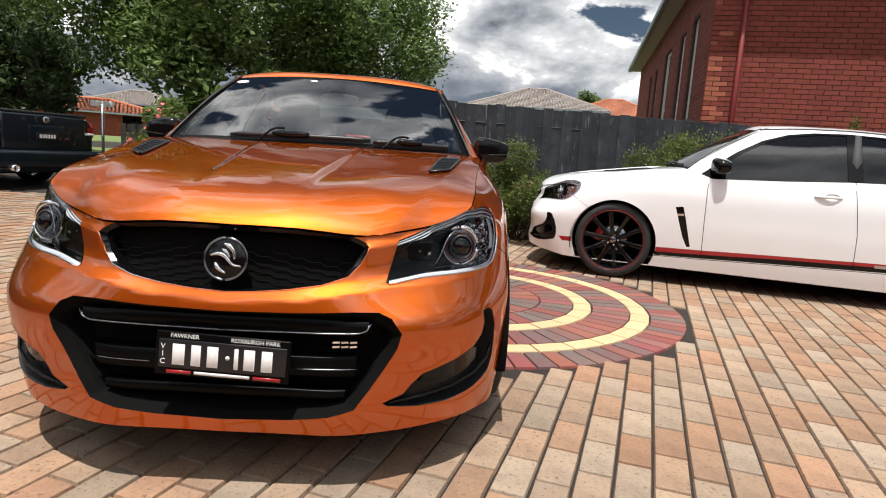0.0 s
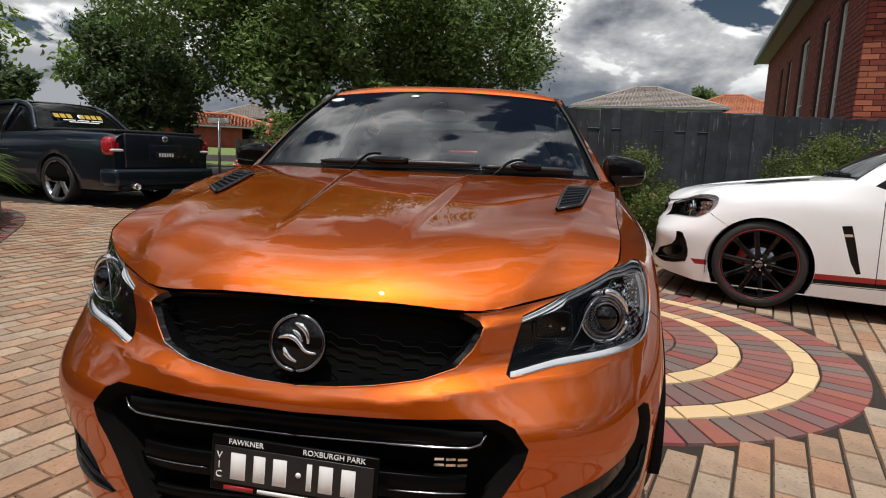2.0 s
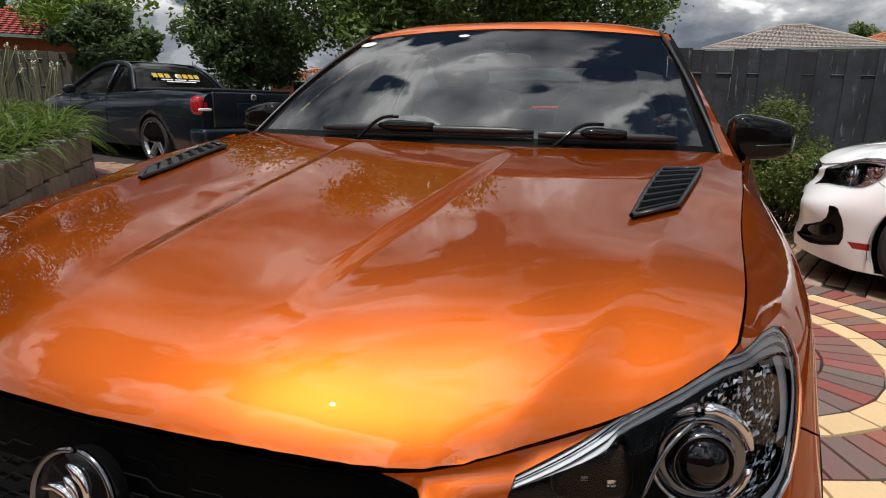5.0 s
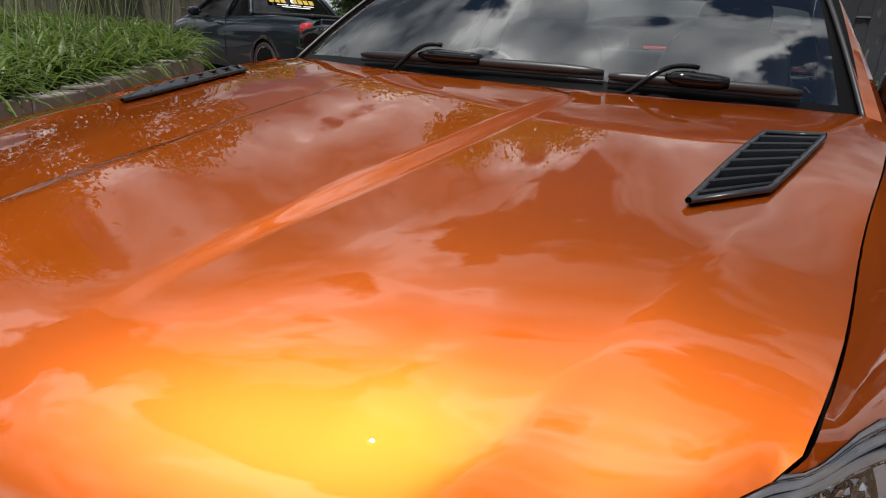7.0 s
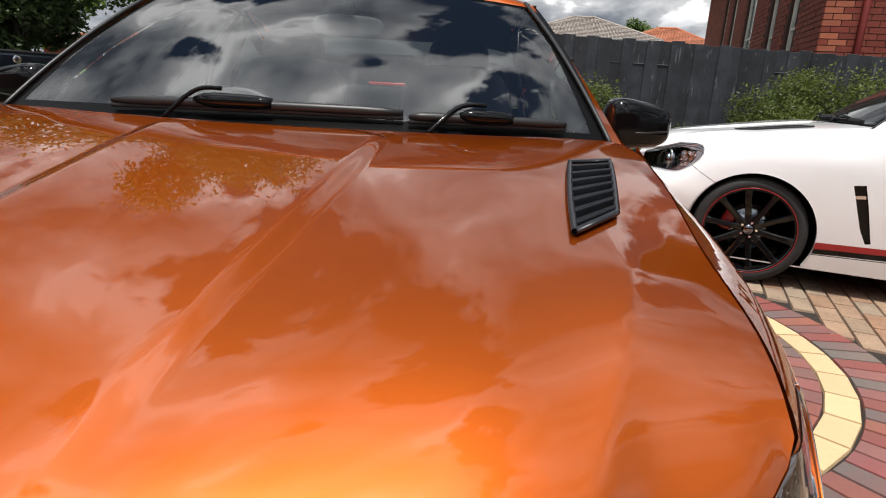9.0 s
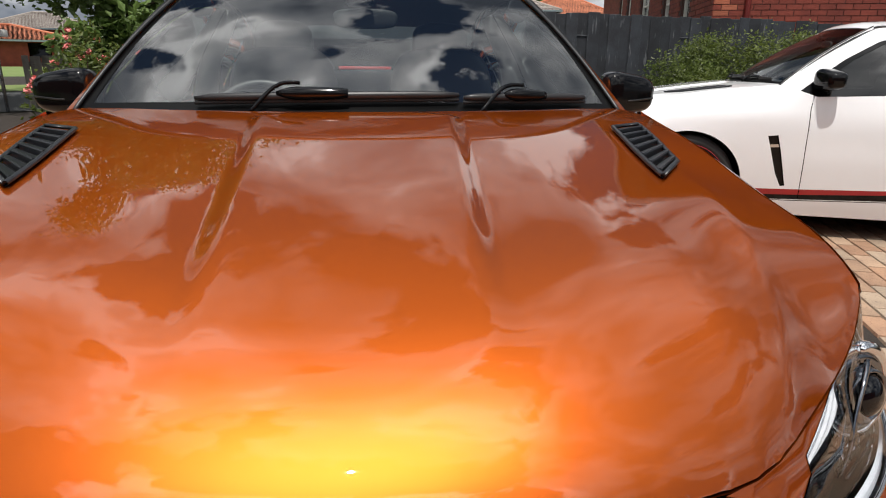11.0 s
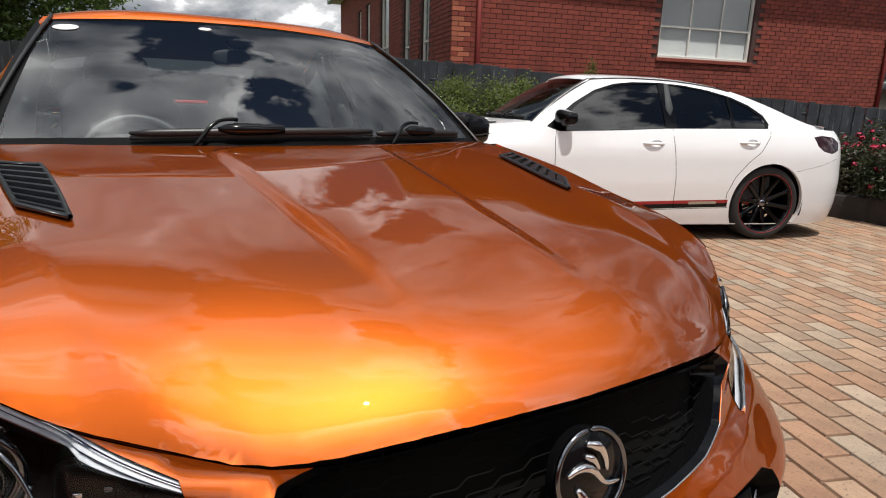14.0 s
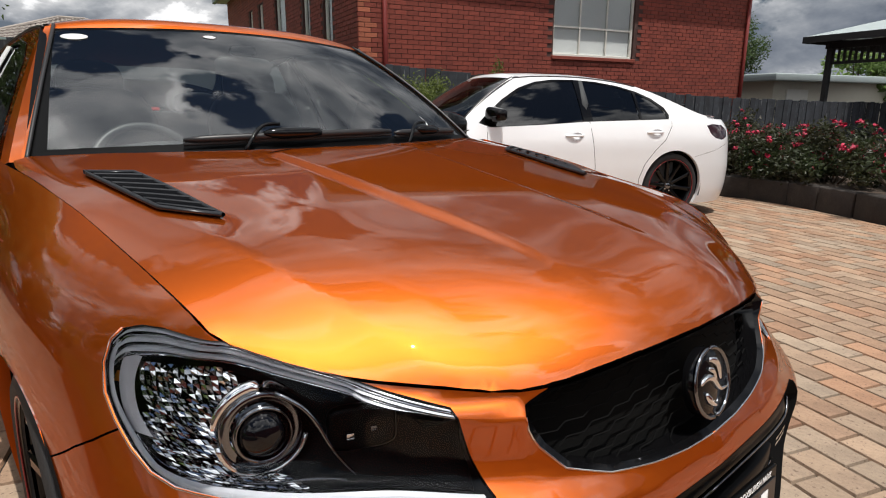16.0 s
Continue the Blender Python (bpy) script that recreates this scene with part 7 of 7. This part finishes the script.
for x, y in ((1.1, 1.1), (2.1, 1.1), (1.1, 2.1), (2.1, 2.1)):
    add("lantern_post", box(x - .05, y - .05, 3.5, x + .05, y + .05, 3.92), M_DARKWOOD, perg, smooth=False)
add("brick_pier", box(1.15, .2, -.2, 1.75, .8, 1.7, .02), M_QUOIN, perg, smooth=False)
shed = thing("shed", "cream shed with a pale metal roof", "shed", at=pose(23.5, 8.6, 0.26, 0, 0, -18))
add("wall", box(-3.0, -2, -.9, 3.0, 2, 1.75), M_CREAM, shed, smooth=False)
add("roof", box(-3.3, -2.3, 1.75, 3.3, 2.3, 1.98, .03), M_METALROOF, shed)
add("window", box(-2.4, -2.04, .8, -1.4, -1.98, 1.5, .01), M_WINFRAME, shed, smooth=False)

# ---- street sign ----
sign = thing("street_sign", "small white sign on a thin post by the verge", "sign", at=pose(-6.6, 11.8, gz_at(-6.6, 11.8), 0, 0, 30))
add("post", tube([(0, 0, -.1), (0, 0, 1.35)], .03, 8), M_ALLOY, sign)
add("board", box(-.22, -.02, 1.3, .22, .02, 1.42, .008), M_SIGN, sign)


# ---- utility and far sedan: simple lofted bodies ----
def loft(sections):
    v = np.array([p for s in sections for p in s], float)
    return v, grid_faces(len(sections), len(sections[0]))


def plain_car(name, label, paint, at, tray, wheel_style):
    car = thing(name, label, "utility" if tray else "car", "parked cars", at=at)
    L = 5.05 if tray else 4.9
    ax = (.93, 3.94) if tray else (.93, 3.84)

    def width(y):
        return .945 * float(np.interp(y, [0, .12, .35, .8, 1.5, 4.2, 4.75, L - .06, L], [.70, .82, .91, .98, 1, 1, .97, .93, .90]))

    def top(y):
        return float(np.interp(y, [0, .1, .5, 1.3, 1.6, 3.3, 4.0, L - .1, L], [.62, .74, .90, 1.02, 1.0, 1.05, 1.07, 1.06, 1.03]))

    ys = np.concatenate([np.linspace(0, .4, 8), np.linspace(.5, 4.5, 60), np.linspace(4.6, L, 8)])
    secs = []
    for y in ys:
        w, t = width(y), top(y)
        s = [(0.0, t + .02), (.5 * w, t + .015), (.82 * w, t), (.93 * w, t - .03), (.975 * w, t - .10), (w, t - .25), (w * .995, .55), (w * .985, .38), (w * .95, .24)]
        pts = spline_line(s, 22)
        for a in ax:
            r2 = .385 ** 2 - (y - a) ** 2
            if r2 > 0:
                floor = .34 + math.sqrt(r2)
                pts[:, 1] = np.where((pts[:, 0] > .6) & (pts[:, 1] < floor), floor, pts[:, 1])
        secs.append([(p[0], y, p[1]) for p in pts])
    half = loft(secs)
    body = add("body", join((half[0], [q[::-1] for q in half[1]]), (half[0] * (-1, 1, 1), half[1])), paint, car)
    cap = [(p[0], L - .001, p[2]) for p in secs[-1]]
    cap2 = [(-p[0], p[1], p[2]) for p in cap[::-1]]
    add("tail_panel", (np.array(cap + cap2), [list(range(len(cap) * 2))]), paint, car, smooth=False)
    capf = [(p[0], .001, p[2]) for p in secs[0]]
    add("nose_panel", (np.array(capf + [(-p[0], p[1], p[2]) for p in capf[::-1]]), [list(range(len(capf) * 2))[::-1]]), paint, car, smooth=False)
    add("underbody", box(-.8, .4, .2, .8, L - .3, .5), M_UNDER, car, smooth=False)
    for a in ax:
        add("axle_well", box(-.92, a - .40, .30, .92, a + .40, .76, .1), M_UNDER, car)
        for s in (1, -1):
            wheel("wheel", car, pose(s * .815, a, .342, 0, 0, 0 if s > 0 else 180), wheel_style, "silver five-spoke alloy wheel")
    # cabin
    end = 3.15 if tray else 4.15
    crest = [(1.38, 1.03), (1.75, 1.25), (2.05, 1.42), (2.5, 1.49), (2.85, 1.47), (3.05, 1.40)] + ([(3.35, 1.12), (3.42, 1.06)] if tray else [(3.5, 1.33), (4.0, 1.13), (4.3, 1.06)])
    line = spline_line(crest, 30)
    secs = []
    for y, z in line:
        zz = max(z, 1.0)
        xr = .89 - .27 * (zz - .95) / .5
        s = [(0, zz + .03), (.6 * xr, zz + .022), (.92 * xr, zz - .005), (xr, zz - .035), ((xr + .88) / 2, (zz + .97) / 2), (.885, .96)]
        secs.append([(x, y, q) for x, q in s])
    half = loft(secs)
    gl = join((half[0], [q[::-1] for q in half[1]]), (half[0] * (-1, 1, 1), half[1]))
    add("cabin_glass", gl, M_GLOSS, car)
    for s in (1, -1):
        add("roof_rail", tube([(s * (.89 - .27 * (max(z, 1) - .95) / .5), y, z - .01) for y, z in line], .035, 8), paint, car)
        add("centre_pillar", tube([(s * .88, 2.7, .98), (s * .80, 2.72, 1.2), (s * .66, 2.75, 1.44)], .03, 6), paint, car)
    add("roof", loft([[(k * .62, y, z + .034 - .02 * k * k) for k in np.linspace(-1, 1, 9)] for y, z in line[10:21]]), paint, car)
    for s in (1, -1):
        add("wing_mirror", rounded(s * 1.0, 1.78, 1.06, .10, .06, .07), paint, car)
        tail = rounded(s * .80, L - .10, .86, .13, .10, .13, 4)
        tl = add("tail_light", tail, M_REDLENS, car, "red tail light with a clear band")
        add("clear_band", rounded(s * .80, L - .075, .81, .115, .09, .022, 4), M_CLEARLENS, tl)
    if tray:
        add("tonneau", box(-.80, 3.35, 1.055, .80, L - .04, 1.10, .02), M_SATIN, car, "black tray cover")
        add("tailgate", box(-.70, L - .02, .56, .70, L + .025, 1.05, .02), paint, car)
        add("tailgate_recess", box(-.30, L + .026, .64, .30, L + .032, .90, .004), paint, car)
        add("rear_bumper", join(box(-.92, L - .25, .30, .92, L + .09, .55, .06, 3)), paint, car)
        for s in (1, -1):
            add("exhaust", moved(lathe([(.042, 0), (.048, .0), (.048, .12), (.042, .12), (.042, 0)], 18, "y"), pose(s * .60, L + .02, .30)), M_CHROME, car)
        add("badge", moved(rounded(0, 0, 0, .055, .012, .05, 2), pose(.0, L + .03, .985)), M_CHROME, car, "chrome badge on the tailgate")
        pl = add("number_plate", box(-.186, L + .033, .70, .186, L + .042, .80, .003), M_PLATEBLACK, car, "black number plate with plain white bars")
        for k in range(6):
            add("plate_mark", box(-.135 + k * .047, L + .0425, .725, -.10 + k * .047, L + .044, .778), M_PLATEWHITE, pl, smooth=False)
        # rear window sign: plain shapes
        y0, z0, y1, z1 = 3.10, 1.395, 3.345, 1.135
        n = Vector((0, z0 - z1, y1 - y0)).normalized()
        mm = Matrix.Translation((0, (y0 + y1) / 2, (z0 + z1) / 2)) @ n.to_track_quat("Z", "Y").to_matrix().to_4x4() @ Matrix.Translation((0, 0, .04))
        ws = new("rear_window_sign")
        ws.parent = car
        ws.matrix_basis = mm
        tagged(ws, "gold and white sign bars on the rear window")
        for k in range(8):
            x = -.40 + k * .105
            if k == 3:
                add("round_mark", lathe([(.02, .004), (.045, .004), (.05, .0)], 24, "z"), M_PLATEWHITE, ws)
            else:
                add("gold_bar", box(x - .04, -.045 + 0, 0, x + .04, .045, .004, .004, 1), M_GOLD, ws, smooth=False)
        for k in range(3):
            add("white_bar", box(-.33 + k * .24, -.092, 0, -.13 + k * .24, -.074, .004), M_PLATEWHITE, ws, smooth=False)
        add("white_bar", box(-.25, -.130, 0, .27, -.112, .004), M_PLATEWHITE, ws, smooth=False)
    for y in (1.65, 2.75) + (() if tray else (3.7,)):
        for s in (1, -1):
            add("door_gap", tube([(s * (width(y) + .0005), y, .40), (s * (width(y) + .001), y, .78), (s * width(y) * .975, y, .97)], .0035, 4), M_UNDER, car)
    for s in (1, -1):
        add("door_handle", tube([(s * .945, 2.46, .90), (s * .962, 2.50, .905), (s * .962, 2.62, .905), (s * .945, 2.66, .90)], .011, 6), M_CHROME if not tray else paint, car)
    return car


ute = plain_car("utility", "dark navy utility with black tray cover, parked on the driveway", M_NAVY, pose(-9.93, 8.57, .205, 0, 0, -104.5), True, "alloy")
far_car = plain_car("black_sedan", "black sedan parked beyond the garden bed", M_BLACKCAR, pose(-17.2, 4.3, .52, 0, 0, -125), False, "alloy")

# ---- pieces of the paving circle, near pavers and near bricks ----
circle = thing("paving_circle", "round brown and yellow brick paving feature", "paving", kind="structure")


def ring_pieces(r0, r1, width, mat, seed):
    n = int(2 * math.pi * (r0 + r1) / 2 / width)
    da = 2 * math.pi / n
    g0, g1 = .004 / r0, .004 / r1
    v = []
    for z, c in ((-.014, 0), (0, .003)):
        for rr, a in ((r0 + c, -da / 2 + g0 + c / r0), (r1 - c, -da / 2 + g1 + c / r1), (r1 - c, da / 2 - g1 - c / r1), (r0 + c, da / 2 - g0 - c / r0)):
            v.append((rr * math.cos(a), rr * math.sin(a), z))
    me = mesh_data("paver", v, [[4, 5, 6, 7], [0, 1, 5, 4], [1, 2, 6, 5], [2, 3, 7, 6], [3, 0, 4, 7]], mat, False)
    r = random.Random(seed)
    for k in range(n):
        a = k * da
        x, y = RING_C[0] + (r0 + r1) / 2 * math.cos(a), RING_C[1] + (r0 + r1) / 2 * math.sin(a)
        ob = new("paver", me)
        ob.parent = circle
        ob.matrix_basis = Matrix.Translation((RING_C[0], RING_C[1], gz_at(x, y) + .001 + r.uniform(-.001, .001))) @ Matrix.Rotation(a, 4, "Z")


for k, (a, b, w, m) in enumerate(((1.396, 1.632, .112, M_BROWNPAVER), (1.258, 1.389, .225, M_YELLOWPAVER), (.988, 1.251, .112, M_BROWNPAVER), (.850, .981, .22, M_YELLOWPAVER), (.60, .843, .112, M_BROWNPAVER), (.28, .593, .112, M_BROWNPAVER))):
    ring_pieces(a, b, w, m, k)
disc = tagged(add("centre_stone", moved(lathe([(0, 0), (.268, 0), (.272, -.003), (.272, -.014)], 40, "z"), pose(RING_C[0], RING_C[1], .001)), M_YELLOWPAVER, circle), "round yellow centre stone")
border = thing("bed_border", "curved brown brick edging along the garden bed", "paving", kind="structure")
me = mesh_data("paver", *paver_geo(.11, .225), M_BROWNPAVER, False)
p = spline_line([(x + .24, y) for x, y in BED_EDGE[:5]] + [(x + .19, y + .12) for x, y in BED_EDGE[5:7]] + [(x + .05, y + .24) for x, y in BED_EDGE[7:]], 600)
s = np.concatenate([[0], np.cumsum(np.linalg.norm(np.diff(p, axis=0), axis=1))])
for k in range(int(s[-1] / .118)):
    q = np.array([np.interp(k * .118, s, p[:, i]) for i in (0, 1)])
    d = np.array([np.interp(k * .118 + .03, s, p[:, i]) for i in (0, 1)]) - q
    ob = new("paver", me)
    ob.parent = border
    ob.matrix_basis = Matrix.Translation((q[0], q[1], gz_at(*q) + .012)) @ Matrix.Rotation(math.atan2(d[1], d[0]), 4, "Z")
me = mesh_data("paver", pv, pf, M_PAVER, False)
for m in PAVER_JOBS[:300]:
    ob = new("paver", me)
    ob.parent = pavement
    ob.matrix_basis = m
left = [moved((pv, pf), m) for m in PAVER_JOBS[300:]]
if left:
    tagged(add("paver_rest", join(*left), M_PAVERS, pavement, smooth=False), "buff clay pavers", kind="stuff")
bme = [mesh_data("brick", *box(0, -.012, 0, .228, .02, .074), mt, False) for mt in (M_BRICK, M_QUOIN)]
for m, quoin in BRICK_JOBS:
    ob = new("brick", bme[1 if quoin else 0])
    ob.parent = house
    ob.matrix_basis = m
